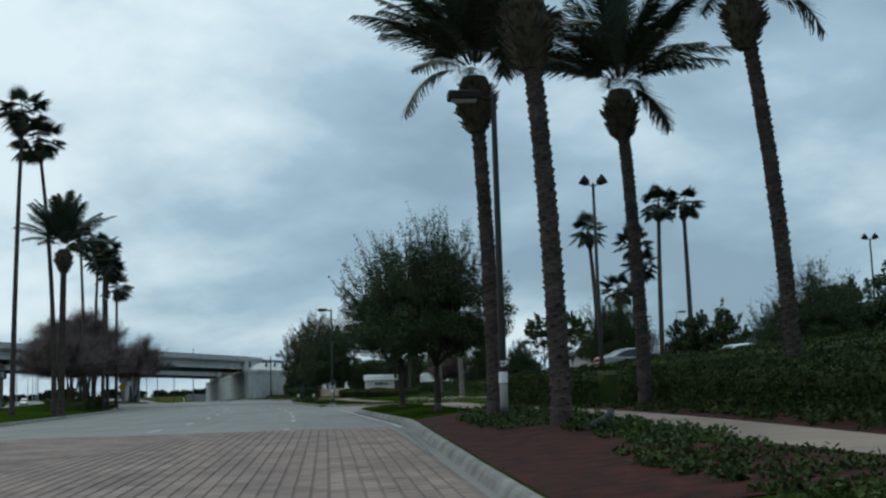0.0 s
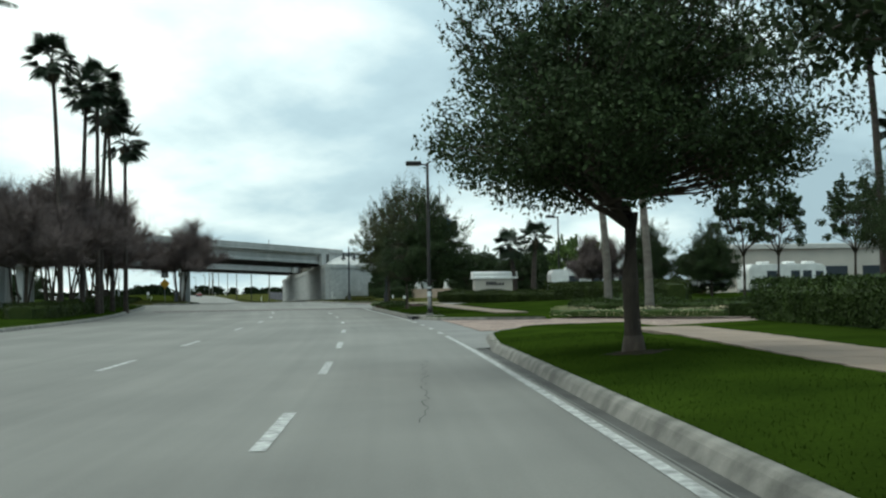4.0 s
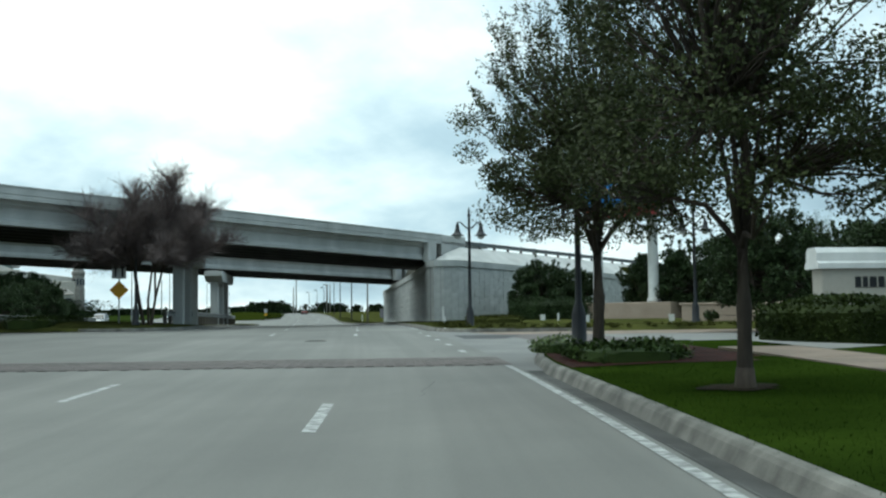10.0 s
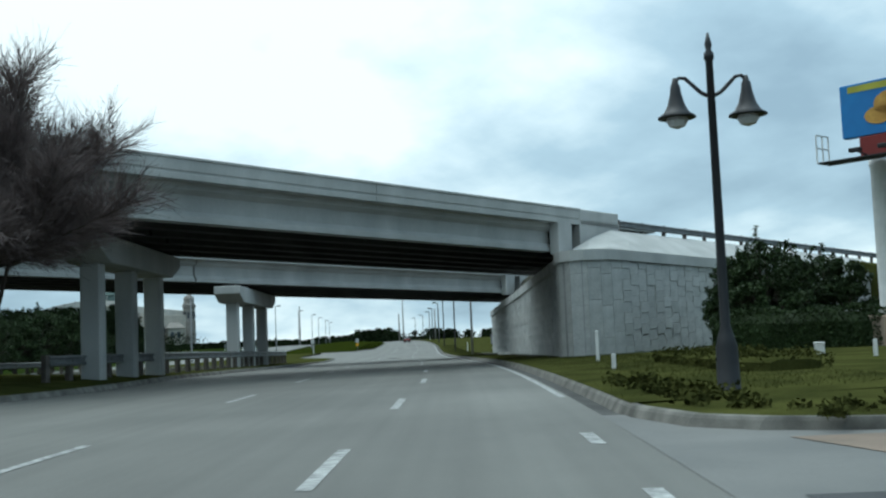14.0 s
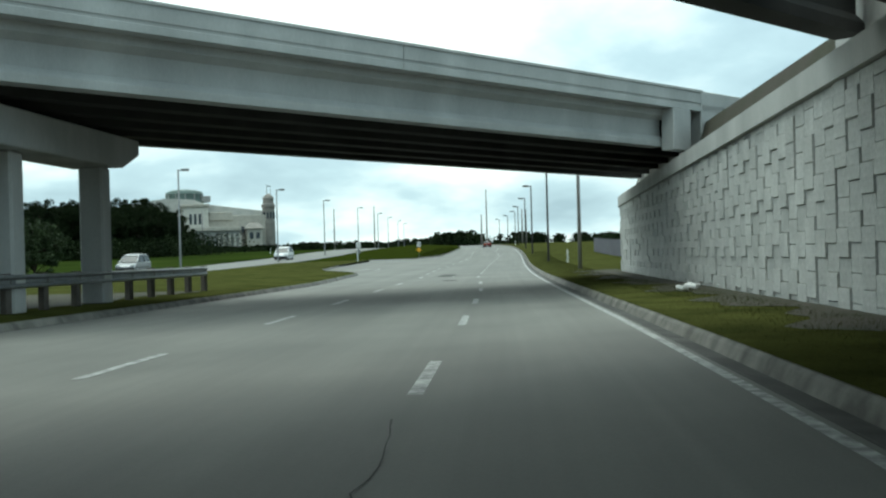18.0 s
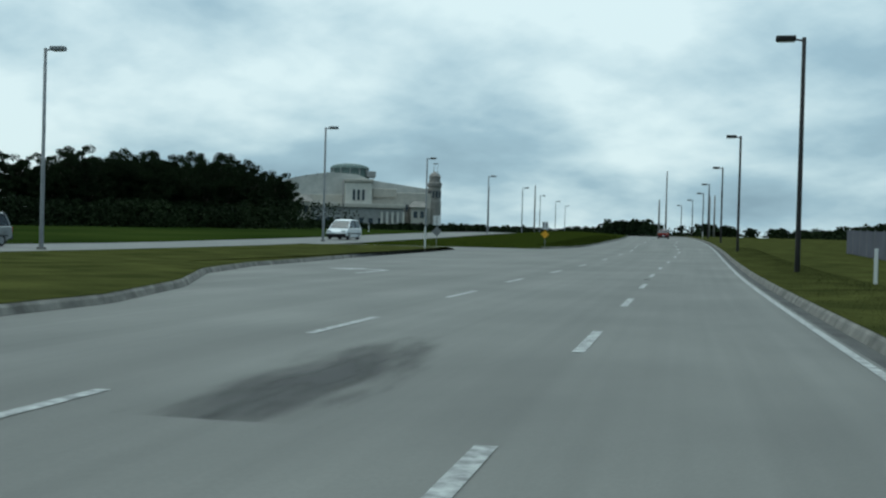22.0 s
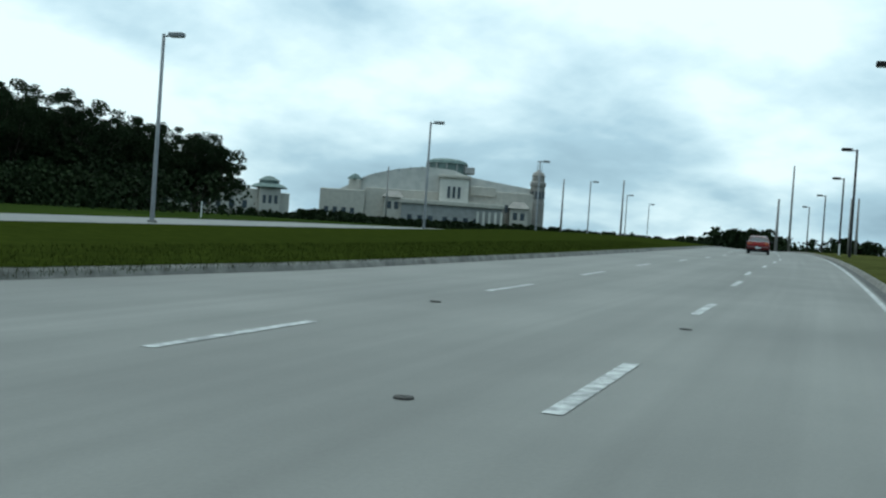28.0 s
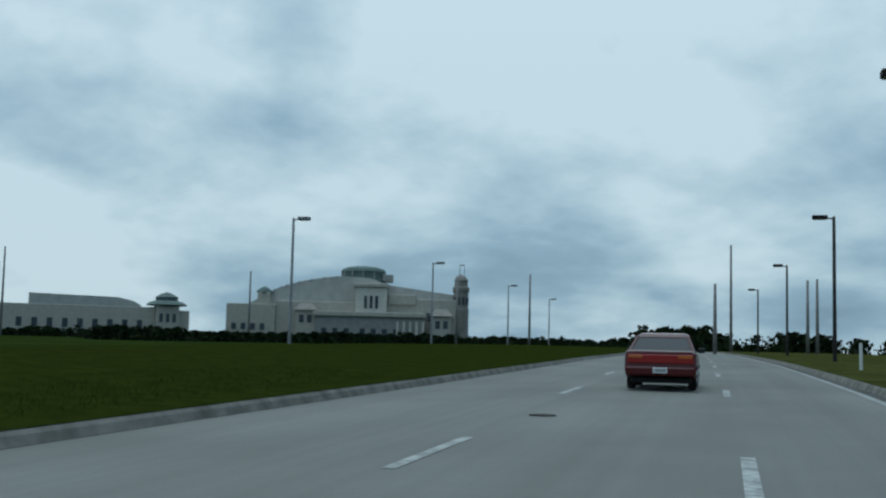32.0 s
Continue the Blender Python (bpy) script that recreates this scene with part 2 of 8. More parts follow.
M_RINGSOIL = mat("dark_bare_soil", (0.032, 0.024, 0.015), 0.95, scale=2.5, col2=(0.016, 0.014, 0.008), fine=30, fine_var=0.4, bump=0.6, spec=0.05)
M_OAK = mat("dark_oak_leaf", (0.035, 0.0542, 0.0192), 0.6, scale=0.8, col2=(0.0227, 0.0367, 0.0131), fine=5, fine_var=0.2, bump=0, island=0.4, spec=0.12)
M_OLIVE = mat("olive_elm_leaf", (0.06, 0.0704, 0.024), 0.65, scale=0.8, col2=(0.036, 0.0464, 0.016), fine=5, fine_var=0.2, bump=0, island=0.45, spec=0.2)
M_LIGHTLEAF = mat("light_green_leaf", (0.10, 0.15, 0.035), 0.65, scale=0.8, col2=(0.06, 0.10, 0.022), fine=5, bump=0, island=0.4, spec=0.2)
M_PALMLEAF = mat("palm_leaflet", (0.0263, 0.0435, 0.021), 0.5, scale=1.0, col2=(0.0165, 0.0285, 0.0135), fine=6, bump=0, island=0.35, spec=0.35)
M_DATELEAF = mat("date_palm_leaflet", (0.0525, 0.069, 0.0488), 0.5, scale=1.0, col2=(0.0338, 0.0488, 0.0315), fine=6, bump=0, island=0.35, spec=0.35)
M_HEDGE = mat("clipped_hedge_leaf", (0.041, 0.0566, 0.0127), 0.75, scale=1.0, col2=(0.0215, 0.0332, 0.00781), fine=6, bump=0, island=0.4, spec=0.12)
M_SHRUB = mat("shrub_leaf", (0.0425, 0.0663, 0.0153), 0.7, scale=1.0, col2=(0.0238, 0.0391, 0.00935), fine=6, bump=0, island=0.5, spec=0.12)
M_WOODS = mat("dark_woodland_leaf", (0.017, 0.026, 0.01), 0.8, scale=0.1, col2=(0.0098, 0.0158, 0.0065), fine=1.5, bump=0, island=0.4, spec=0.03)
M_TWIG = mat("bare_twig", (0.17, 0.136, 0.128), 0.95, scale=1.5, col2=(0.119, 0.0935, 0.0893), fine=12, bump=0, island=0.3, spec=0.1)
M_POLE = mat("dark_bronze_pole", (0.022, 0.02, 0.019), 0.6, scale=2, fine=30, bump=0.05, spec=0.2)
M_BLACK = mat("black_painted_iron", (0.016, 0.017, 0.02), 0.45, scale=3, fine=30, bump=0.05, spec=0.4)
M_GREYPOLE = mat("galvanised_grey_pole", (0.22, 0.225, 0.23), 0.5, scale=2, fine=30, bump=0.05, spec=0.4)
M_CONCPOLE = mat("concrete_utility_pole", (0.27, 0.255, 0.245), 0.85, scale=1, fine=20)
M_RAIL = mat("galvanised_guardrail", (0.22, 0.23, 0.235), 0.55, scale=3, fine=30, metal=0.5)
M_WOODPOST = mat("grey_timber_post", (0.13, 0.115, 0.10), 0.9, scale=3, fine=30)
M_LENS = mat("frosted_lamp_lens", (0.55, 0.56, 0.56), 0.4, var=0.1)
M_WHITE = mat("white_paint", (0.76, 0.76, 0.74), 0.5, scale=1.5, col2=(0.62, 0.62, 0.60), fine=20, fine_var=0.08, bump=0.05)
M_BEIGE = mat("beige_render_wall", (0.46, 0.43, 0.375), 0.85, scale=0.4, col2=(0.39, 0.365, 0.32), fine=8, fine_var=0.1)
M_BEIGELIGHT = mat("pale_beige_render", (0.60, 0.575, 0.52), 0.85, scale=0.4, col2=(0.52, 0.50, 0.45), fine=8, fine_var=0.1)
M_WINGGREY = mat("grey_render_wall", (0.30, 0.30, 0.29), 0.85, scale=0.3, col2=(0.24, 0.24, 0.232), fine=6)
M_TANWALL = mat("tan_block_wall", (0.42, 0.33, 0.26), 0.85, scale=0.8, col2=(0.35, 0.27, 0.21), fine=12)
M_ROOFGREY = mat("pale_grey_metal_roof", (0.50, 0.49, 0.455), 0.7, scale=0.2, col2=(0.40, 0.395, 0.37), fine=2)
M_ROOFGREEN = mat("weathered_green_roof", (0.12, 0.165, 0.15), 0.7, scale=0.3, fine=2)
M_PINK = mat("grey_tan_stone", (0.27, 0.25, 0.225), 0.85, scale=0.3, fine=4)
M_WINDOW = mat("dark_window_glass", (0.04, 0.05, 0.06), 0.12, var=0.1, fine_var=0.02, bump=0, spec=0.6)
M_CARGLASS = mat("tinted_car_glass", (0.012, 0.018, 0.024), 0.08, var=0.1, fine_var=0.02, bump=0, spec=0.25)
M_TYRE = mat("tyre_rubber", (0.018, 0.018, 0.018), 0.85)
M_RIM = mat("alloy_rim", (0.42, 0.43, 0.44), 0.35, metal=0.7, bump=0)
M_TRIM = mat("black_plastic_trim", (0.022, 0.022, 0.024), 0.6)
M_REDCAR = mat("dark_red_car_paint", (0.075, 0.008, 0.008), 0.22, var=0.1, fine_var=0.03, bump=0, spec=0.4)
M_SILVER = mat("silver_grey_car_paint", (0.30, 0.31, 0.32), 0.25, var=0.1, fine_var=0.03, bump=0, metal=0.4, spec=0.5)
M_WHITECAR = mat("white_car_paint", (0.72, 0.73, 0.73), 0.25, var=0.06, fine_var=0.03, bump=0, spec=0.5)
M_GREYCAR = mat("grey_green_car_paint", (0.10, 0.11, 0.105), 0.25, var=0.1, fine_var=0.03, bump=0, metal=0.3, spec=0.5)
M_TAIL = mat("red_tail_lens", (0.28, 0.012, 0.008), 0.2, var=0.1, fine_var=0.03, bump=0, spec=0.6)
M_TAILON = mat("lit_brake_lens", (0.5, 0.02, 0.015), 0.2, var=0.1, bump=0, emit=(1.0, 0.05, 0.04), strength=2.0)
M_AMBER = mat("amber_lens", (0.45, 0.12, 0.01), 0.2, var=0.1, bump=0, spec=0.6)
M_HEADLENS = mat("clear_headlamp_lens", (0.5, 0.52, 0.54), 0.1, var=0.1, bump=0, spec=0.7)
M_BBBLUE = mat("blue_poster", (0.035, 0.21, 0.50), 0.5, scale=0.5, col2=(0.03, 0.16, 0.42), fine=3, fine_var=0.1, bump=0)
M_BBRED = mat("red_banner", (0.21, 0.028, 0.024), 0.5, scale=0.8, fine=3, bump=0)
M_BBYEL = mat("yellow_banner", (0.48, 0.46, 0.06), 0.5, scale=0.8, fine=3, bump=0)
M_BUN = mat("golden_bun_print", (0.58, 0.33, 0.07), 0.5, scale=1.5, col2=(0.40, 0.2, 0.035), fine=6, bump=0)
M_SIGNYEL = mat("amber_sign_face", (0.72, 0.36, 0.02), 0.5, var=0.1, bump=0)
M_SIGNWHITE = mat("white_sign_face", (0.7, 0.7, 0.7), 0.5, var=0.1, bump=0)
M_FENCE = mat("mauve_windscreen_fabric", (0.115, 0.115, 0.14), 0.9, scale=0.6, fine=14)
M_RUST = mat("dark_iron_cover", (0.06, 0.055, 0.05), 0.75, scale=6, fine=40)
M_FLOWER = mat("pale_flower", (0.62, 0.55, 0.36), 0.8, island=0.4, bump=0)
M_BRICKDK = mat("plate_bars", (0.12, 0.12, 0.13), 0.6, bump=0)


def stain_material():
    """Dark oil soaked into concrete, fading out to its edge."""
    m = mat("oil_stained_concrete", (0.045, 0.045, 0.044), 0.7, scale=1.2, fine=30, bump=0)
    t = m.node_tree
    b = next(n for n in t.nodes if n.type == "BSDF_PRINCIPLED")
    co = t.nodes.new("ShaderNodeTexCoord")
    ln = t.nodes.new("ShaderNodeVectorMath")
    ln.operation = "LENGTH"
    t.links.new(co.outputs["Object"], ln.inputs[0])
    ns_ = t.nodes.new("ShaderNodeTexNoise")
    ns_.inputs["Scale"].default_value = 3.0
    t.links.new(co.outputs["Object"], ns_.inputs["Vector"])
    ad = t.nodes.new("ShaderNodeMath")
    ad.operation = "ADD"
    t.links.new(ln.outputs["Value"], ad.inputs[0])
    t.links.new(ns_.outputs["Fac"], ad.inputs[1])
    mr = t.nodes.new("ShaderNodeMapRange")
    mr.interpolation_type = "SMOOTHSTEP"
    for k, v in (("From Min", 0.5), ("From Max", 1.35), ("To Min", 0.85), ("To Max", 0.0)):
        mr.inputs[k].default_value = v
    t.links.new(ad.outputs[0], mr.inputs["Value"])
    t.links.new(mr.outputs[0], b.inputs["Alpha"])
    return m


def add_wear(m, amount=0.3):
    """Streaks of tyre wear that run along the road, and blotches: over the road's own (across, along) coordinates in metres."""
    t = m.node_tree
    b = next(n for n in t.nodes if n.type == "BSDF_PRINCIPLED")
    src = b.inputs["Base Color"].links[0].from_socket
    uv = t.nodes.new("ShaderNodeUVMap")
    uv.uv_map = "along"
    val = None
    for scale, share, detail in (((1.1, 0.018, 1), 1.0, 3), ((0.22, 0.11, 1), 0.7, 6), ((4.5, 0.05, 1), 0.5, 2)):
        mp = t.nodes.new("ShaderNodeMapping")
        mp.inputs["Scale"].default_value = scale
        t.links.new(uv.outputs[0], mp.inputs[0])
        nz = t.nodes.new("ShaderNodeTexNoise")
        nz.inputs["Scale"].default_value, nz.inputs["Detail"].default_value = 1.0, detail
        t.links.new(mp.outputs[0], nz.inputs["Vector"])
        ma = t.nodes.new("ShaderNodeMath")
        ma.operation = "MULTIPLY_ADD"
        ma.inputs[1].default_value = share * amount
        ma.inputs[2].default_value = 1.0 - 1.1 * amount
        t.links.new(nz.outputs["Fac"], ma.inputs[0])
        if val is not None:
            t.links.new(val, ma.inputs[2])
        val = ma.outputs[0]
    mix = t.nodes.new("ShaderNodeMix")
    mix.data_type, mix.blend_type = "RGBA", "MULTIPLY"
    mix.inputs["Factor"].default_value = 1.0
    t.links.new(src, mix.inputs["A"])
    t.links.new(val, mix.inputs["B"])
    t.links.new(mix.outputs["Result"], b.inputs["Base Color"])


add_wear(M_ROAD, 0.55)
M_STAIN = stain_material()

# ---- helpers for building ----
def part(name, bm, material, parent=None, label="", smooth=False):
    """Links a bmesh (or a mesh) as one object, under a thing or a part."""
    if isinstance(bm, bmesh.types.BMesh):
        me = bpy.data.meshes.new(name)
        bmesh.ops.recalc_face_normals(bm, faces=bm.faces)
        bm.to_mesh(me)
        bm.free()
    else:
        me = bm
    if material and not me.materials:
        me.materials.append(material)
    if smooth:
        me.shade_smooth()
    ob = new(name, me)
    if parent:
        ob.parent = parent
    if label:
        ob["label"] = label
    return ob


def thing(name, at, label, category, group="", kind="", rz=0.0):
    ob = new(name)
    ob.matrix_world = pose(*at, 0, 0, rz)
    return tagged(ob, label, category, group, kind)


def pymesh(name, verts, faces, material, smooth=False):
    me = bpy.data.meshes.new(name)
    me.from_pydata([tuple(map(float, v)) for v in verts], [], [tuple(map(int, f)) for f in faces])
    me.update()
    me.materials.append(material)
    if smooth:
        me.shade_smooth()
    return me


def quads_mesh(name, q, material):
    """A mesh of loose quads, from an array (n, 4, 3)."""
    n = len(q)
    me = bpy.data.meshes.new(name)
    me.vertices.add(4 * n)
    me.vertices.foreach_set("co", np.asarray(q, dtype=np.float32).ravel())
    me.loops.add(4 * n)
    me.loops.foreach_set("vertex_index", np.arange(4 * n, dtype=np.int32))
    me.polygons.add(n)
    me.polygons.foreach_set("loop_start", np.arange(0, 4 * n, 4, dtype=np.int32))
    me.update(calc_edges=True)
    me.validate()
    me.materials.append(material)
    return me


def box(bm, x0, x1, y0, y1, z0, z1, bevel=0.0, m=None):
    vs = [bm.verts.new((x, y, z)) for z in (z0, z1) for y in (y0, y1) for x in (x0, x1)]
    fs = [bm.faces.new([vs[i] for i in f]) for f in ((0, 2, 3, 1), (4, 5, 7, 6), (0, 1, 5, 4), (2, 6, 7, 3), (0, 4, 6, 2), (1, 3, 7, 5))]
    if bevel:
        es = list({e for f in fs for e in f.edges})
        r = bmesh.ops.bevel(bm, geom=es, offset=bevel, segments=1, affect="EDGES", profile=0.5)
        vs = list({v for v in r["verts"]} | {v for v in vs if v.is_valid})
    if m:
        for v in vs:
            v.co = m @ v.co
    return vs


def tube(bm, p0, p1, r0, r1, seg=10, cap=True):
    p0, p1 = Vector(p0), Vector(p1)
    q = (p1 - p0).to_track_quat("Z", "Y")
    rings = []
    for p, r in ((p0, r0), (p1, r1)):
        rings.append([bm.verts.new(p + q @ Vector((r * math.cos(2 * math.pi * i / seg), r * math.sin(2 * math.pi * i / seg), 0))) for i in range(seg)])
    for i in range(seg):
        j = (i + 1) % seg
        bm.faces.new((rings[0][i], rings[0][j], rings[1][j], rings[1][i]))
    if cap:
        bm.faces.new(rings[0][::-1])
        bm.faces.new(rings[1])


def lathe(bm, prof, seg=16, at=(0, 0, 0)):
    rings = [[bm.verts.new((at[0] + r * math.cos(2 * math.pi * i / seg), at[1] + r * math.sin(2 * math.pi * i / seg), at[2] + z)) for i in range(seg)] for r, z in prof]
    for a, b in zip(rings, rings[1:]):
        for i in range(seg):
            bm.faces.new((a[i], a[(i + 1) % seg], b[(i + 1) % seg], b[i]))
    bm.faces.new(rings[0][::-1])
    bm.faces.new(rings[-1])


def extrude_poly(bm, pts, axis, a, b):
    """A polygon in two axes, drawn out along the third from a to b."""
    def at(p, h):
        v = list(p)
        v.insert(axis, h)
        return v
    lo, hi = [bm.verts.new(at(p, a)) for p in pts], [bm.verts.new(at(p, b)) for p in pts]
    n = len(pts)
    bm.faces.new(lo[::-1])
    bm.faces.new(hi)
    for i in range(n):
        bm.faces.new((lo[i], lo[(i + 1) % n], hi[(i + 1) % n], hi[i]))


# ---- the road's line: its right edge line, by knots ----
KNOTS = [(7.6, -40), (2.0, 0), (-1.1, 22.5), (-4.9, 47), (-9.62, 71.2), (-15.72, 97.7), (-22.08, 118), (-26.85, 132.3), (-36.6, 159.9), (-54.2, 204.5), (-69.5, 244), (-87.8, 292.6), (-100, 323.5), (-114.5, 358), (-135, 404), (-180, 505)]
RISE = [(-40, -0.2), (0, 0.0), (10, 0.12), (19, 0.27), (28, 0.34), (46, 0.27), (65, 0.35), (92, 0.37), (100, 0.42), (106, 0.53), (115, 0.64), (133, 0.83), (143, 0.88), (154, 0.88), (165, 0.83), (176, 0.74), (188, 0.63), (201, 0.53), (215, 0.45), (240, 0.40), (251, 0.41), (273, 0.57), (285, 0.76), (297, 0.95), (309, 1.14), (321, 1.35), (330, 1.5), (350, 1.8), (380, 2.1), (420, 2.3), (600, 2.6)]
kx, ky = np.array([k[0] for k in KNOTS], float), np.array([k[1] for k in KNOTS], float)
fy = np.arange(-40.0, 505.0, 0.5)


def smooth_curve(kxs, kys, at):
    """A natural cubic spline."""
    n = len(kys)
    h = np.diff(kys)
    a = np.zeros((n, n))
    r = np.zeros(n)
    a[0, 0] = a[-1, -1] = 1
    for i in range(1, n - 1):
        a[i, i - 1:i + 2] = h[i - 1], 2 * (h[i - 1] + h[i]), h[i]
        r[i] = 6 * ((kxs[i + 1] - kxs[i]) / h[i] - (kxs[i] - kxs[i - 1]) / h[i - 1])
    mm = np.linalg.solve(a, r)
    k = np.clip(np.searchsorted(kys, at, side="right") - 1, 0, n - 2)
    u, v = kys[k + 1] - at, at - kys[k]
    return mm[k] * u ** 3 / (6 * h[k]) + mm[k + 1] * v ** 3 / (6 * h[k]) + (kxs[k] / h[k] - mm[k] * h[k] / 6) * u + (kxs[k + 1] / h[k] - mm[k + 1] * h[k] / 6) * v


fx = smooth_curve(kx, ky, fy)
fx = np.convolve(np.pad(fx, 30, mode="reflect", reflect_type="odd"), np.ones(61) / 61, mode="valid")
# straight on at both ends
d0, d1 = np.array([fx[0] - fx[20], fy[0] - fy[20]]), np.array([fx[-1] - fx[-20], fy[-1] - fy[-20]])
d0, d1 = d0 / np.hypot(*d0), d1 / np.hypot(*d1)
fx = np.r_[fx[0] + d0[0] * np.arange(400, 0, -2.0), fx, fx[-1] + d1[0] * np.arange(2, 1600, 2.0)]
fy = np.r_[fy[0] + d0[1] * np.arange(400, 0, -2.0), fy, fy[-1] + d1[1] * np.arange(2, 1600, 2.0)]
fs = np.r_[0, np.cumsum(np.hypot(np.diff(fx), np.diff(fy)))]
fs -= np.interp(0.0, fy, fs)
fz = np.interp(fy, [p[0] for p in RISE], [p[1] for p in RISE])
fz = np.convolve(np.pad(fz, 12, mode="edge"), np.ones(25) / 25, mode="valid")
tx, ty = np.gradient(fx, fs), np.gradient(fy, fs)


def S(y):
    """The way along the road at which its edge line passes y."""
    return float(np.interp(y, fy, fs))


def P(s, d, h=0.0):
    """A place s along the road, d to the right of its right edge line and h over the road."""
    x, y, a, b = (np.interp(s, fs, v) for v in (fx, fy, tx, ty))
    return np.array([x + d * b, y - d * a, np.interp(s, fs, fz) + h])


def nearest(x, y):
    k = int(np.argmin((fx - x) ** 2 + (fy - y) ** 2))
    return fs[k], (x - fx[k]) * ty[k] - (y - fy[k]) * tx[k]


def H(x, y, h=0.0):
    """A place on the ground at x, y, h over the road's height there."""
    k = int(np.argmin((fx - x) ** 2 + (fy - y) ** 2))
    return (x, y, float(fz[k]) + h)


def heading(s):
    return math.degrees(math.atan2(-np.interp(s, fs, tx), np.interp(s, fs, ty)))


def strip(name, s0, s1, rails, material, step=2.0, parent=None):
    """A band along the road. rails: (d, h) pairs, numbers or functions of s, from left to right."""
    ss = np.arange(s0, s1 + 1e-6, step)
    if ss[-1] < s1 - 0.01:
        ss = np.r_[ss, s1]
    verts, faces, n = [], [], len(rails)
    for s in ss:
        for d, h in rails:
            verts.append(P(s, d(s) if callable(d) else d, h(s) if callable(h) else h))
    for i in range(len(ss) - 1):
        for j in range(n - 1):
            a = i * n + j
            faces.append((a, a + 1, a + n + 1, a + n))
    me = pymesh(name, verts, faces, material)
    uv = me.uv_layers.new(name="along")
    sd = [((d(s) if callable(d) else d), s) for s in ss for d, h in rails]
    uv.data.foreach_set("uv", np.array([sd[l.vertex_index] for l in me.loops], dtype=np.float32).ravel())
    ob = new(name, me)
    if parent:
        ob.parent = parent
    return ob


def setting(ob, label, category):
    return tagged(ob, label, category, kind="structure")


def lin(*pts):
    xs, vs = [S(p[0]) for p in pts], [p[1] for p in pts]
    return lambda s: float(np.interp(s, xs, vs))


# ---- ground: one sheet ----
gs = np.r_[np.arange(-380, 0, 40), np.arange(0, 460, 8), np.arange(460, 1800, 60)]
gd = np.r_[np.arange(-900, -60, 60), np.arange(-60, 60, 6), np.arange(60, 1400, 80)]
gv = [P(s, d, -0.06) for s in gs for d in gd]
gn = len(gd)
gf = [(i * gn + j, i * gn + j + 1, (i + 1) * gn + j + 1, (i + 1) * gn + j) for i in range(len(gs) - 1) for j in range(gn - 1)]
ground = setting(new("ground", pymesh("ground", gv, gf, M_FIELD)), "flat grassy land that reaches the horizon", "ground")

# ---- the road ----
Y_END = 900.0
left_a = lin((-200, -15.5), (60, -15.4), (90, -15.9), (126, -16.1), (129.5, -16.4), (131.5, -17.0), (132.6, -17.9), (133.3, -19.2), (133.6, -20.8))
left_b = lin((142.4, -16.2), (142.7, -14.6), (143.5, -13.3), (145, -12.3), (148, -11.8), (153, -11.8), (160, -12.3), (182, -11.2), (206, -10.2), (225.5, -10.9), (230.7, -12.3), (237.2, -15.0), (243.8, -16.5), (255.0, -17.3), (268, -18.0), (279, -18.5))
left_c = lin((286, -12.5), (290, -11.2), (297, -10.4), (320, -9.7), (350, -9.0), (900, -9.0))


def left_edge(s):
    if s < S(133.6):
        return left_a(s)
    if s < S(134.6):
        return left_a(S(133.6)) + (-40 - left_a(S(133.6))) * (s - S(133.6)) / (S(134.6) - S(133.6))
    if s < S(141.4):
        return -40.0
    if s < S(142.4):
        return -40 + (left_b(S(142.4)) + 40) * (s - S(141.4)) / (S(142.4) - S(141.4))
    if s < S(279):
        return left_b(s)
    if s < S(280.5):
        return -18.5 + (-30 + 18.5) * (s - S(279)) / (S(280.5) - S(279))
    if s < S(284.5):
        return -30.0
    if s < S(286):
        return -30 + (left_c(S(286)) + 30) * (s - S(284.5)) / (S(286) - S(284.5))
    return left_c(s)


road = setting(strip("road", -300, S(Y_END), [(left_edge, 0.0), (-8, 0.0), (-4, 0.0), (0.15, 0.0)], M_ROAD), "pale worn concrete road with three lanes", "road")


def kerb(name, s0, s1, d, side, label, step=2.0):
    """A kerb whose road face stands at d; side +1: the verge lies to its right."""
    f = d if callable(d) else (lambda s: d)
    r = [(lambda s, o=o: f(s) + side * o, h) for o, h in ((0.0, -0.025), (0.035, 0.04), (0.065, 0.10), (0.10, 0.137), (0.14, 0.15), (0.19, 0.15), (0.215, 0.135), (0.225, 0.05))]
    if side < 0:
        r = r[::-1]
    return setting(strip(name, s0, s1, r, M_CURB, step), label, "kerb")


def gutter(name, s0, s1, d0, d1, step=2.0):
    return setting(strip(name, s0, s1, [(d0, 0.003), (d1, -0.02)], M_GUTTER, step), "stained concrete gutter beside the kerb", "gutter")


def curve(f, o):
    return lambda s: f(s) + o


def eased(h, s0, s1, w=1.2, low=-0.08):
    """A height that sinks into the ground at both ends of a run."""
    return lambda s: low + (h - low) * max(0.0, min(1.0, (s - s0) / w, (s1 - s) / w))


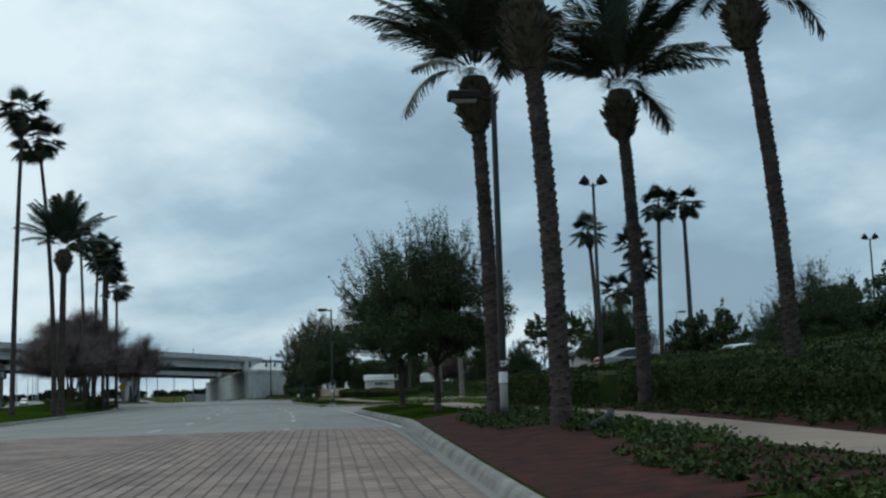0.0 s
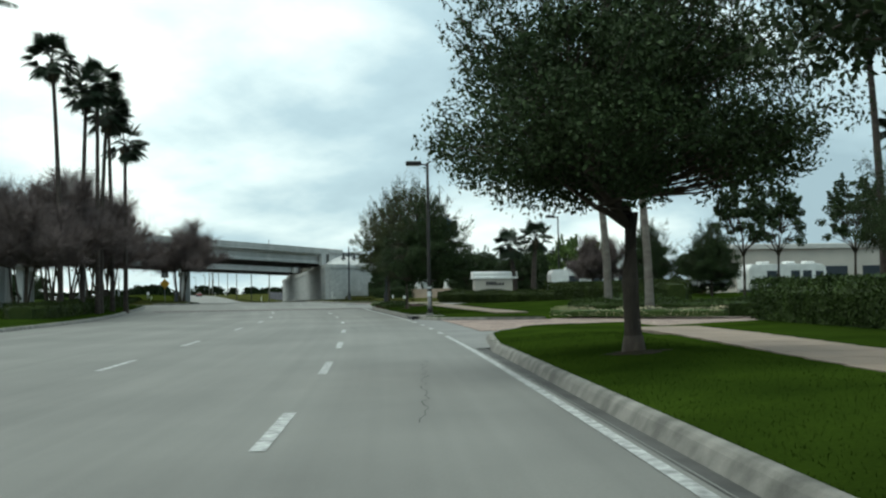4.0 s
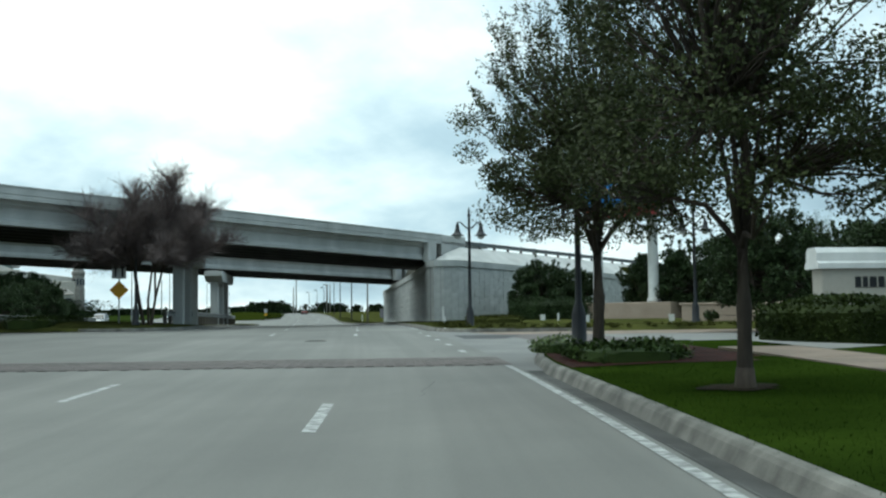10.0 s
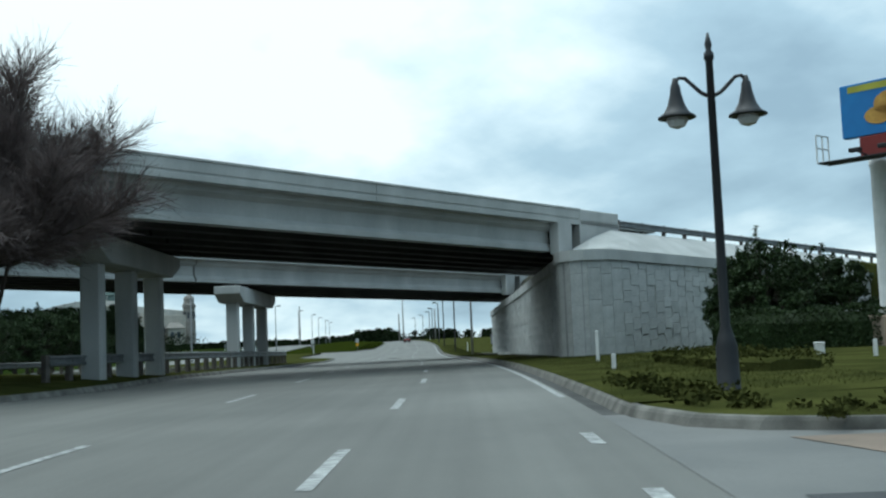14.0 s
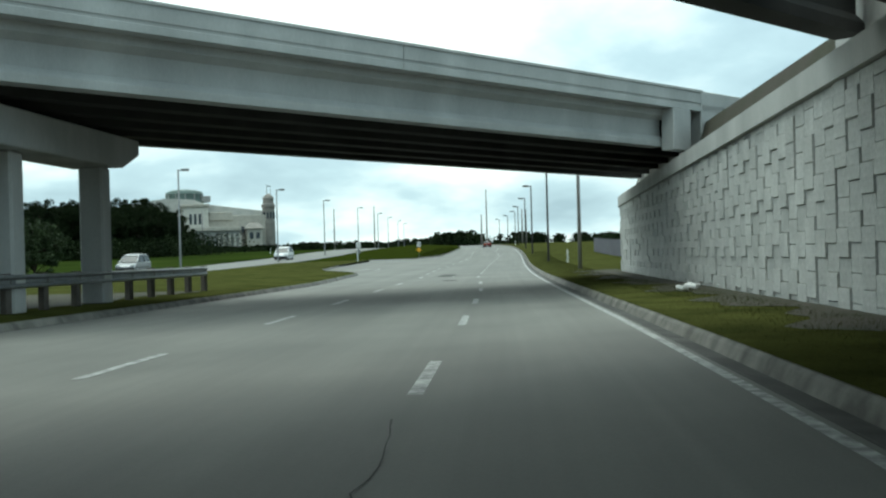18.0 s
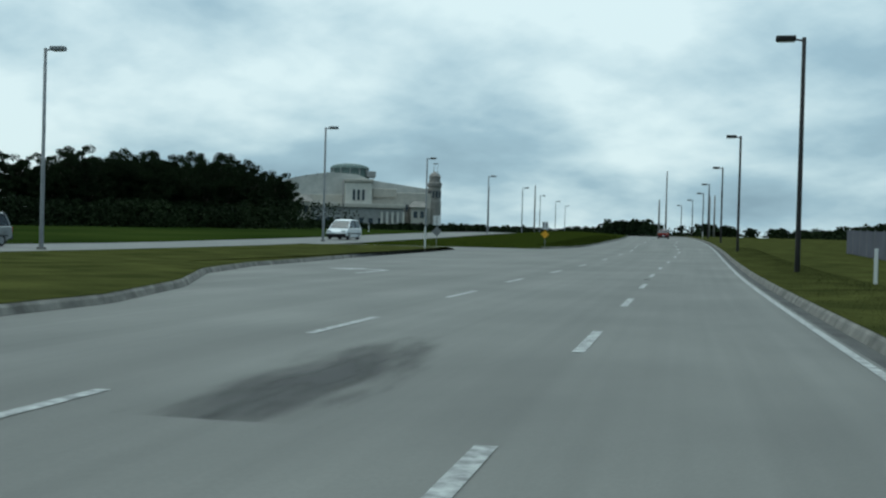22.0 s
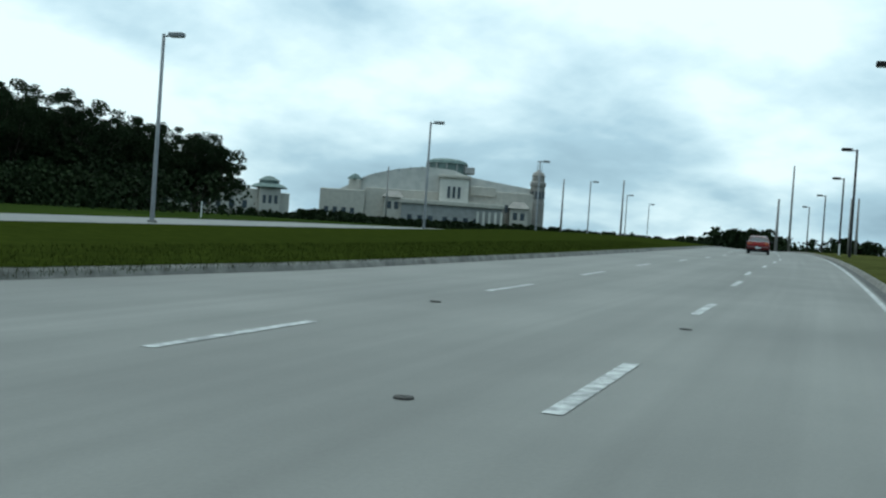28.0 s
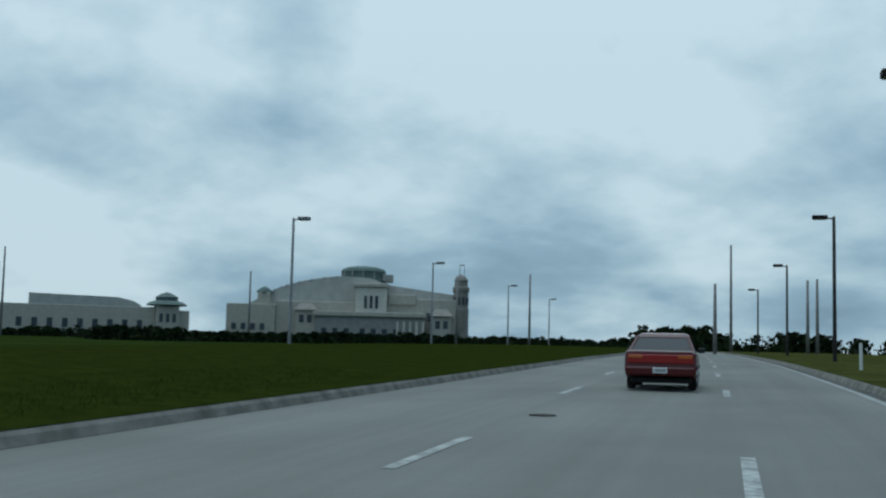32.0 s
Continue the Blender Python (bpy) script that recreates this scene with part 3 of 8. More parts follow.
# the right kerb: long straight runs, rounded where the driveway and the side street meet the road
K_0 = lin((-200, -0.32), (8, -0.32), (14, -0.26), (21, -0.12), (25, 0.02), (31, 0.28), (56, 0.38))
G_0 = lin((-200, -0.5), (14, -0.45), (25, -0.2), (31, 0.1), (56, 0.11))
K_1 = lin((56, 0.38), (59, 0.62), (61.5, 0.85), (63.5, 1.35), (65.2, 2.1), (66.4, 3.1), (66.9, 4.2), (67.1, 5.4))
K_2 = lin((78.7, 5.4), (79.0, 3.6), (79.6, 2.0), (80.6, 1.0), (82, 0.66), (84, 0.38), (107, 0.38), (109.5, 0.55), (111.5, 0.85), (113, 1.4), (114.3, 2.7), (115.0, 4.2), (115.3, 5.6))
K_3 = lin((130.4, 6.5), (130.8, 3.2), (131.2, 1.6), (132, 0.8), (133.6, 0.38))
for a, b, f in ((-300, S(56), K_0), (S(56), S(67.1), K_1), (S(78.7), S(84), K_2), (S(84), S(107), 0.38), (S(107), S(115.3), K_2), (S(130.4), S(134), K_3), (S(134), S(Y_END), 0.38)):
    st = 2.0 if not callable(f) else 1.0 if f is K_0 else 0.35
    kerb("kerb", a, b, f, 1, "weathered concrete kerb along the verge", st)
    if not callable(f):
        gutter("gutter", a, b, 0.11, 0.40)
    else:
        gutter("gutter", a, b, G_0 if f is K_0 else 0.11, curve(f, 0.02), st)
for a, b, f in ((-300, S(133.6), left_a), (S(142.4), S(279), left_b), (S(286), S(Y_END), left_c)):
    kerb("kerb", a, b, f, -1, "weathered concrete kerb along the median", 0.7)

for a, b, f in ((-300, S(133.6), left_a), (S(142.4), S(279), left_b), (S(286), S(Y_END), left_c)):
    gutter("gutter", a, b, curve(f, -0.02), curve(f, 0.34), 0.7)

# verges: grass behind the kerbs
verge_r1 = setting(strip("verge", -300, S(56), [(curve(K_0, 0.2), 0.14), (1.6, 0.27), (2.5, 0.32), (4.3, 0.275), (5.6, 0.26)], M_GRASS), "mown grass verge between kerb and walk", "grass")
verge_n1 = setting(strip("verge", S(56), S(67.05), [(curve(K_1, 0.2), 0.14), (lambda s: max(2.5, K_1(s) + 0.25), 0.2), (lambda s: max(5.6, K_1(s) + 0.3), eased(0.26, S(40), S(67.05)))], M_GRASS, 0.35), "mown grass rounding into the driveway", "grass")
verge_n2 = setting(strip("verge", S(78.75), S(84), [(curve(K_2, 0.2), 0.14), (lambda s: max(2.5, K_2(s) + 0.25), 0.19), (lambda s: max(6.0, K_2(s) + 0.3), eased(0.22, S(78.75), S(120)))], M_GRASS, 0.35), "mown grass rounding out of the driveway", "grass")
verge_r2 = setting(strip("verge", S(84), S(107), [(0.58, 0.14), (2.5, 0.2), (4.4, 0.24)], M_GRASS), "mown grass verge between kerb and walk", "grass")
verge_n3 = setting(strip("verge", S(107), S(115.2), [(curve(K_2, 0.2), 0.14), (lambda s: max(2.5, K_2(s) + 0.25), 0.2), (lambda s: max(6.2, K_2(s) + 0.3), eased(0.24, S(90), S(115.2)))], M_GRASS, 0.35), "mown grass rounding into the side street", "grass")
verge_n4 = setting(strip("verge", S(130.45), S(134), [(curve(K_3, 0.2), 0.13), (lambda s: max(2.5, K_3(s) + 0.25), 0.2), (lambda s: max(7.0, K_3(s) + 0.3), eased(0.25, S(130.45), S(180))), (60, eased(0.25, S(130.45), S(180)))], M_GRASSDRY, 0.35), "patchy grass rounding out of the side street", "grass")
verge_r3 = setting(strip("verge", S(134), S(Y_END), [(0.49, 0.151), (0.62, 0.16), (2.5, 0.2), (5.0, 0.25), (30, 0.3), (60, 0.1)], M_GRASSDRY), "patchy dry verge grass beside the road", "grass")
med_in = lambda f, o: (lambda s: f(s) - o)
median_a = setting(strip("median", -300, S(133.6), [(-27, 0.0), (-26.5, eased(0.2, -300, S(133.6))), (-22, eased(0.3, -300, S(133.6), 3.0)), (med_in(left_a, 2), eased(0.25, -300, S(133.6), 2.0)), (med_in(left_a, 0.21), eased(0.14, -300, S(133.6), 0.6))], M_GRASS, 0.7), "mown grass median with palms", "median")
MOUND = lin((142.4, 0.02), (143.4, 0.2), (146, 0.5), (157, 0.5), (165, 0.21), (277, 0.21), (279, 0.0))
median_b = setting(strip("median", S(142.4), S(279), [(-28.6, 0.0), (-28, eased(0.14, S(142.4), S(279))), (-23, MOUND), (-17.5, MOUND), (med_in(left_b, 1.6), lambda s: 0.15 + 0.35 * (MOUND(s) - 0.08)), (med_in(left_b, 0.12), eased(0.156, S(142.4), S(279), 0.6))], M_GRASSDRY, 1.0), "rough grass median beside the road", "median")
MOUND_C = lin((286, -0.05), (288, 0.35), (322, 0.35), (345, 0.58), (890, 0.58), (900, 0.0))
median_c = setting(strip("median", S(286), S(Y_END), [(-26.6, 0.0), (-26, eased(0.14, S(286), S(Y_END))), (-20, MOUND_C), (-17, MOUND_C), (med_in(left_c, 3), eased(0.28, S(286), S(Y_END), 2.5)), (med_in(left_c, 0.12), eased(0.156, S(286), S(Y_END), 0.6))], M_GRASSDK, 1.0), "green grass median beside the road", "median")
opposite = setting(strip("opposite_road", -300, S(Y_END), [(lin((-200, -39), (200, -39), (260, -38), (300, -36), (900, -36)), 0.03), (lin((-200, -27.5), (143, -28.6), (260, -28.6), (300, -26.6), (900, -26.6)), 0.03)], M_ROAD2), "pale concrete carriageway across the median", "road")

# side street to the right, and the driveway
side_street = setting(strip("side_street", S(107.5), S(134), [(0.1, 0.004), (3, 0.006), (120, 0.05)], M_ROAD2), "pale concrete side street", "road")
side_apron = setting(strip("apron", S(126.6), S(130.6), [(lambda s: 1.5 + 0.25 * max(0.0, S(130.6) - s), 0.012), (8, 0.02), (60, 0.05)], M_WALK, 0.5), "pale tan concrete apron along the side street", "paving")
driveway = setting(strip("driveway", S(57), S(84), [(0.1, 0.004), (1.2, 0.006), (12, 0.008), (70, 0.3)], M_ROAD2), "driveway joining the road", "road")

# ---- raised banks, walks and beds on the right ----
E1, E2 = (S(-20), S(67)), (S(80), S(113))
bank_1 = setting(strip("bank", S(-20), S(67), [(d, eased(h, E1[0], E1[1], 5.0)) for d, h in ((5.45, 0.235), (7.0, 0.30), (8.6, 0.36), (10.5, 0.55), (13, 1.15), (17, 1.5), (40, 1.6), (60, 0.0))], M_GRASS, 1.0), "planted grass bank behind the walk", "bank")
bank_2 = setting(strip("bank", S(80), S(113), [(d, eased(h, E2[0], E2[1], 4.0)) for d, h in ((5.9, 0.22), (9, 0.38), (12, 0.6), (16, 0.75), (45, 0.8), (60, 0.0))], M_GRASS, 1.0), "mown grass bank behind the walk", "bank")
mulch_1 = setting(strip("mulch_bed", S(8), S(30.4), [(curve(K_0, 0.24), 0.15), (1.6, 0.285), (2.5, 0.335), (lambda s: 3.5 + 0.4 * math.sin(1.3 * s), 0.315)], M_MULCH), "red mulch bed beside the kerb", "planting bed")
mulch_2 = setting(strip("mulch_bed", S(5), S(33), [(5.6, 0.262), (7.0, 0.318)], M_MULCH), "red mulch strip below the hedge", "planting bed")
mulch_3 = setting(strip("mulch_bed", S(106), S(113.6), [(lambda s: K_2(s) + 0.25, 0.152), (lambda s: max(2.2, K_2(s) + 0.4), 0.208), (lambda s: max(4.2, K_2(s) + 0.6), 0.232)], M_MULCH), "red mulch bed at the street corner", "planting bed")
SOIL_EDGE = lambda s: 2.1 + 0.4 * math.sin(0.9 * s) + 0.25 * math.sin(2.3 * s)
soil_1 = setting(strip("bare_soil", S(163), S(214), [(SOIL_EDGE, lambda s: 0.142 + 0.0345 * (SOIL_EDGE(s) - 0.47) + 0.002), (3.2, 0.222), (4.1, 0.242)], M_SOIL, 0.5), "bare sandy soil strip under the bridge", "soil")
soil_2 = setting(strip("bare_soil", S(163), S(196), [(-23, 0.224), (lambda s: left_b(s) - 2.0 - 0.5 * math.sin(0.8 * s), 0.206)], M_SOIL), "bare soil on the median under the bridge", "soil")


# ---- lane lines ----
def mark(name, s0, s1, d, width, label, group=""):
    return tagged(strip(name, s0, s1, [(d - width / 2, 0.006), (d + width / 2, 0.006)], M_LINE, 1.5), label, "road marking", group, "structure")


D1 = [41, 49.6, 57.5, 66.9, 78, 89.3, 98.4, 127.3, 135.8, 145, 154.6, 168.2, 177.0, 184.8, 193.5, 201.8, 212.4, 220.5, 228.8, 236.6, 245, 253.5, 263, 274, 284.7, 293.5, 303.0, 310.4, 319, 327.2, 335.0, 348, 359, 370, 381, 392, 403, 414, 425, 436, 447]
D2 = [30.6, 40.6, 50.6, 59, 70.5, 80.5, 91, 101, 127.8, 138.5, 148, 157.5, 168.6, 177.1, 184.8, 193.7, 201.6, 212.4, 220, 228.2, 236.0, 244.5, 252.8, 263, 274, 284.2, 293.5, 301.3, 309.9, 318.4, 326.5, 334.6, 346, 357, 368, 380, 391, 402, 413, 424, 435]
L1 = lin((30, -3.05), (60, -2.95), (92, -3.05), (129, -2.95), (147, -2.6), (170, -2.88), (193, -2.65), (203, -2.78), (212, -3.05), (220, -3.03), (229, -3.0), (238, -3.03), (250, -3.15), (286, -2.72), (312, -3.24), (336, -2.65), (360, -2.9))
L2 = lin((42, -6.95), (72, -6.85), (129, -6.2), (150, -6.3), (170, -6.57), (203, -6.35), (213, -6.15), (238, -6.7), (286, -6.2), (311, -6.68), (336, -5.6), (360, -6.2))
def dash_s(y, d):
    s = S(y)
    for _ in range(4):
        s += y - float(P(s, d)[1])
    return s


mark("lane_dash", S(29.95), S(31.0), -3.05, 0.16, "worn white dash between two lanes", "lane dashes")
for y in D1:
    sy = dash_s(y, L1(S(y)))
    mark("lane_dash", sy, sy + 3.0, L1(sy), 0.14, "worn white dash between two lanes", "lane dashes")
for y in D2:
    sy = dash_s(y, L2(S(y)))
    mark("lane_dash", sy, sy + 3.0, L2(sy), 0.13, "worn white dash between two lanes", "lane dashes")
for a, b in ((28.9, 63.5), (81.3, 109), (138, 600)):
    mark("edge_line", S(a), S(b), -0.02, 0.12, "solid white line at the road's edge")
for k in range(4):
    mark("skip_mark", S(65.2) + 4.3 * k, S(65.2) + 4.3 * k + 1.3, 0.0, 0.14, "short white mark across the driveway mouth", "skip marks")
for k in range(5):
    mark("skip_mark", S(112.6) + 1.85 + 4.3 * k, S(112.6) + 3.05 + 4.3 * k, -0.36, 0.15, "short white mark across the street mouth", "skip marks")

# ---- covers, stains, cracks in the road ----
def disc(name, x, y, r, material, label, category, h=0.007):
    bm = bmesh.new()
    ridges = [(r * f, z) for k in range(6) for f, z in ((0.84 - 0.13 * k, 0.004), (0.82 - 0.13 * k, 0.008), (0.76 - 0.13 * k, 0.008), (0.74 - 0.13 * k, 0.004))]
    lathe(bm, [(r, 0), (r, 0.006), (r * 0.9, 0.008), (r * 0.88, 0.004)] + ridges, 20)
    o = part(name, bm, material)
    o.location = H(x, y, h)
    return tagged(o, label, category)


for x, y, r in ((-27.9, 122.0, 0.34), (-60.0, 207.5, 0.36), (-72.3, 242.6, 0.09), (-113.0, 340.8, 0.2), (-88.6, 284.3, 0.07), (-93.7, 290.6, 0.08), (-90.2, 291.2, 0.08)):
    disc("manhole_cover", x, y, r, M_RUST, "dark iron manhole cover set in the road", "manhole cover")


def crack(pts, w, label="thin dark crack across the road"):
    """A jagged crack, by a few places along it."""
    rng = random.Random(int(100 * abs(pts[0][0])))
    verts, faces = [], []
    path = []
    for (xa, ya), (xb, yb) in zip(pts, pts[1:]):
        n = max(3, int(math.hypot(xb - xa, yb - ya) / 0.35))
        for i in range(n):
            f = i / n
            path.append((xa + (xb - xa) * f + rng.uniform(-0.07, 0.07), ya + (yb - ya) * f))
    for i, (x, y) in enumerate(path):
        ww = w * rng.uniform(0.35, 1.0)
        for o in (-ww / 2, ww / 2):
            verts.append(H(x + o, y + o * 0.4, 0.0055))
    faces = [(2 * i, 2 * i + 1, 2 * i + 3, 2 * i + 2) for i in range(len(path) - 1)]
    return tagged(new("road_crack", pymesh("road_crack", verts, faces, M_CRACK)), label, "road crack", kind="structure")


for pts in (((-3.75, 34.85), (-2.95, 34.45)), ((-19.2, 102.4), (-19.75, 105.3)), 
            ((-11.45, 67.7), (-12.33, 71.0), (-13.12, 74.2)), ((-13.3, 75.0), (-14.3, 79.0), (-15.3, 82.9)), ((-14.6, 86.1), (-15.1, 88.3), (-16.0, 91.9)), ((-15.87, 85.9), (-16.5, 88.6), (-17.1, 90.8), (-17.96, 94.4)), ((-41.3, 164.2), (-42.5, 167.2)), ((-97.4, 308.2), (-98.3, 310.3)), ((-22, 114), (-22.6, 117)), ((-5.9, 43.0), (-6.6, 48), (-7.4, 54)), ((-96, 304), (-96.6, 306.5))):
    crack(pts, 0.015)
TA = 241.0
arrow_pts = [(0, -11.75), (0, -11.95), (3.0, -11.95), (3.3, -12.2), (3.35, -12.9), (2.6, -12.9), (3.6, -14.1), (4.6, -12.9), (3.85, -12.9), (3.8, -12.1), (3.4, -11.75)]
bm = bmesh.new()
bm.faces.new([bm.verts.new(P(S(TA) + a, b, 0.007)) for a, b in arrow_pts])
bmesh.ops.triangulate(bm, faces=bm.faces)
turn_arrow = part("turn_arrow", bm, M_LINE)
tagged(turn_arrow, "worn white turn arrow painted on the road", "road marking", kind="structure")
bm = bmesh.new()
bmesh.ops.create_grid(bm, x_segments=8, y_segments=8, size=1.0)
oil_stain = part("oil_stain", bm, M_STAIN)
oil_stain.matrix_world = pose(-64.3, 216.8, H(-64.3, 216.8)[2] + 0.006, 0, 0, 22) @ Matrix.Diagonal((0.9, 5.2, 1.0, 1.0))
tagged(oil_stain, "faint dark oil stain on the road", "road stain", kind="structure")
patch_1 = setting(strip("asphalt_patch", S(123.4), S(127.2), [(0.55, 0.011), (1.2, 0.012), (lambda s: 1.9 + 0.3 * (s - S(123.4)), 0.014)], M_PATCH, 1.0), "dark asphalt patch in the side street", "road patch")

patch_2 = setting(strip("gutter_pan", S(64), S(82), [(0.45, 0.008), (1.25, 0.010)], M_ROAD2, 1.0), "stained concrete gutter across the driveway mouth", "gutter")

# ---- the two bridges ----
BX, BY, FALL = 0.397, 0.918, 0.019
BANG = math.degrees(math.atan2(-BX, BY))


def bridge_frame(x, y, z):
    """Along the bridge is y, across it (away from the first view) is x negative; it falls to its end."""
    return pose(x, y, z, -math.degrees(math.atan(FALL)), 0, BANG)


I_SECTION = [(-0.28, 0), (0.28, 0), (0.28, 0.18), (0.10, 0.36), (0.10, 0.86), (0.36, 1.0), (0.36, 1.2), (-0.36, 1.2), (-0.36, 1.0), (-0.10, 0.86), (-0.10, 0.36), (-0.28, 0.18)]
ROADDIR = math.degrees(math.atan2(18.1, 48.4))
WID, N_G, SKEW = 10.5, 6, 1.0 / math.tan(radians(41))


def bridge(x, y, z, spans, label):
    top = thing("road_bridge", (x, y, z), label, "bridge")
    top.matrix_world = bridge_frame(x, y, z)
    # girders: end to end, each end set along the skew
    me = {}
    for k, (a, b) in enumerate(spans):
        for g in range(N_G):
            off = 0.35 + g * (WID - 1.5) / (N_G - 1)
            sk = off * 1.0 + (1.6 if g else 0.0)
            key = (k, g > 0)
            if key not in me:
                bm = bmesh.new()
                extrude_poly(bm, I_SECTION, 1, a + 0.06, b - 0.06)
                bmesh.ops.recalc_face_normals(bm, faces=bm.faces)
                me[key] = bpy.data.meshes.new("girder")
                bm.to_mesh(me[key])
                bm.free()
                # inner girders take the darkened copy, painted as if in the deck's shade
                me[key].materials.append(M_CONCSHADE if g else M_CONC)
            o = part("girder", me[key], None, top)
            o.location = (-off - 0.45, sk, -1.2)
    a, b = spans[-1][0], spans[0][1] + 1.6
    bm = bmesh.new()
    extrude_poly(bm, [(0.0, 0.0), (0.0, 0.22), (-WID, 0.22), (-WID, 0.0)], 1, a, b + 6)
    part("deck", bm, M_CONC, top)
    for nm, dx, sgn, e in (("near_parapet", 0.0, 1, 0.0), ("far_parapet", -WID, -1, 9.5)):
        n = 10
        for k in range(n):
            y0, y1 = a + (b + e - a) * k / n, a + (b + e - a) * (k + 1) / n
            bm = bmesh.new()
            pr = [(0.02, 0.0), (0.02, 0.17), (0.0, 0.19), (0.0, 0.25), (0.025, 0.27), (0.025, 0.60), (0.06, 0.62), (0.06, 0.69), (-0.17, 0.69), (-0.22, 0.4), (-0.4, 0.3), (-0.4, 0.22), (-0.05, 0.215), (-0.05, 0.0)]
            extrude_poly(bm, [(dx + sgn * p, q) for p, q in pr], 1, y0 + 0.012, y1 - 0.012)
            part("parapet", bm, M_CONC, top)
    # the abutment's back wall closes the girders' ends, along the skew
    bm = bmesh.new()
    y_b = spans[0][1] + 1.75
    ring = [bm.verts.new((px_, y_b - 0.45 - px_ + t_, z_)) for z_ in (-1.75, -0.01) for px_, t_ in ((-0.8, 0.0), (-0.8, 0.35), (-WID - 0.1, 0.35), (-WID - 0.1, 0.0))]
    for f_ in ((0, 1, 2, 3), (7, 6, 5, 4), (0, 4, 5, 1), (1, 5, 6, 2), (2, 6, 7, 3), (3, 7, 4, 0)):
        bm.faces.new([ring[i] for i in f_])
    bmesh.ops.recalc_face_normals(bm, faces=bm.faces)
    part("back_wall", bm, M_CONC, top)
    # end block on the abutment, and the parapet that runs on over the wall
    bm = bmesh.new()
    box(bm, -0.45, 0.03, spans[0][1] + 0.05, spans[0][1] + 1.0, -1.35, -0.002, 0.02)
    part("end_block", bm, M_CONC, top)
    bm = bmesh.new()
    box(bm, -0.4, 0.0, b, b + 3.0, -1.25, 0.68, 0.03)
    box(bm, -0.42, 0.025, b + 0.0, b + 0.12, -1.25, 0.70, 0.01)
    part("approach_parapet", bm, M_CONC, top)
    return top


def pier(x, y, zc, ground_z, label, length=13.8, n_col=3):
    """Round-ended cap on columns, set along the road; x, y: the cap's first end at its outer top corner."""
    top = thing("bridge_pier", (x, y, ground_z), label, "bridge pier", "bridge piers", rz=ROADDIR)
    h = zc - ground_z
    bm = bmesh.new()
    extrude_poly(bm, [(0.0, h), (length, h), (length, h - 0.42), (length - 1.3, h - 0.85), (1.3, h - 0.85), (0.0, h - 0.42)], 0, -0.7, 0.7)
    bmesh.ops.bevel(bm, geom=list(bm.edges), offset=0.03, segments=1, affect="EDGES")
    part("cap", bm, M_CONC, top)
    for k in range(n_col):
        bm = bmesh.new()
        yy = 1.6 + k * (length - 3.2) / (n_col - 1)
        box(bm, -0.32, 0.32, yy - 0.32, yy + 0.32, -0.3, h - 0.85, 0.05)
        part("column", bm, M_CONC, top)
    for k in range(5):
        bm = bmesh.new()
        yy = 0.8 + k * (length - 1.6) / 4
        box(bm, -0.35, 0.35, yy - 0.25, yy + 0.25, h, h + 0.13, 0.01)
        # pads use the same concrete with underdeck shade in its colour
        part("bearing_pad", bm, M_CONCSHADE, top)
    return top


bridge(-35.3, 164.9, 6.69, [(-22.5, 0), (-47, -22.5), (-71, -47), (-95, -71), (-119, -95)], "grey concrete girder bridge over the road")
bridge(-46.5, 195.0, 6.35, [(-26, 0), (-52, -26), (-77, -52), (-102, -77), (-127, -102)], "grey concrete girder bridge behind another")
for k, dd in enumerate((22.5, 47, 71, 95)):
    px, py = -37.0 - BX * dd, 167.9 - BY * dd
    pier(px, py, 5.2 + FALL * dd, H(px, py)[2] - 0.1, "grey concrete pier with three columns", 11.0)
for k, dd in enumerate((26, 52, 77, 102)):
    px, py = -44.8 - BX * dd, 195.3 - BY * dd
    pier(px, py, 4.8 + FALL * dd, H(px, py)[2] - 0.1, "grey concrete pier with three columns")

# ---- retaining wall of panels: along the road, then turning along the ramp ----
WALL_A, WALL_B = np.array([-34.75, 163.4]), np.array([-53.3, 212.8])
u_w = (WALL_B - WALL_A) / np.linalg.norm(WALL_B - WALL_A)
LEN_W = float(np.linalg.norm(WALL_B - WALL_A))
# plan line: from the ramp side, round the corner, along the road, round the far corner
plan = []
for d in np.arange(34, 2.6, -0.5):
    plan.append((WALL_A[0] + 0.6 + BX * d, WALL_A[1] - 1.6 + BY * d))
corner = [(WALL_A[0] + 0.6 + BX * 2.4, WALL_A[1] - 1.6 + BY * 2.4), (WALL_A[0] - 0.05, WALL_A[1] - 2.4), (WALL_A[0] + u_w[0] * 2.2, WALL_A[1] + u_w[1] * 2.2)]
for f in np.linspace(0, 1, 10):
    plan.append(tuple((1 - f) ** 2 * np.array(corner[0]) + 2 * f * (1 - f) * np.array(corner[1]) + f * f * np.array(corner[2])))
for d in np.arange(2.8, LEN_W - 2.0, 0.5):
    plan.append(tuple(WALL_A + u_w * d))
fc = [WALL_A + u_w * (LEN_W - 2.0), WALL_A + u_w * (LEN_W + 1.2), WALL_A + u_w * (LEN_W + 1.0) + np.array([3.2, 4.6])]
for f in np.linspace(0, 1, 8):
    plan.append(tuple((1 - f) ** 2 * fc[0] + 2 * f * (1 - f) * fc[1] + f * f * fc[2]))
for d in np.arange(1, 16, 0.5):
    plan.append((fc[2][0] + BX * d, fc[2][1] + BY * d))
plan = np.array(plan)
plan_s = np.r_[0, np.cumsum(np.hypot(*np.diff(plan, axis=0).T))]
S_CORNER = float(plan_s[np.argmin(np.hypot(*(plan - WALL_A).T))])


def wall_at(s):
    return np.array([np.interp(s, plan_s, plan[:, 0]), np.interp(s, plan_s, plan[:, 1])])


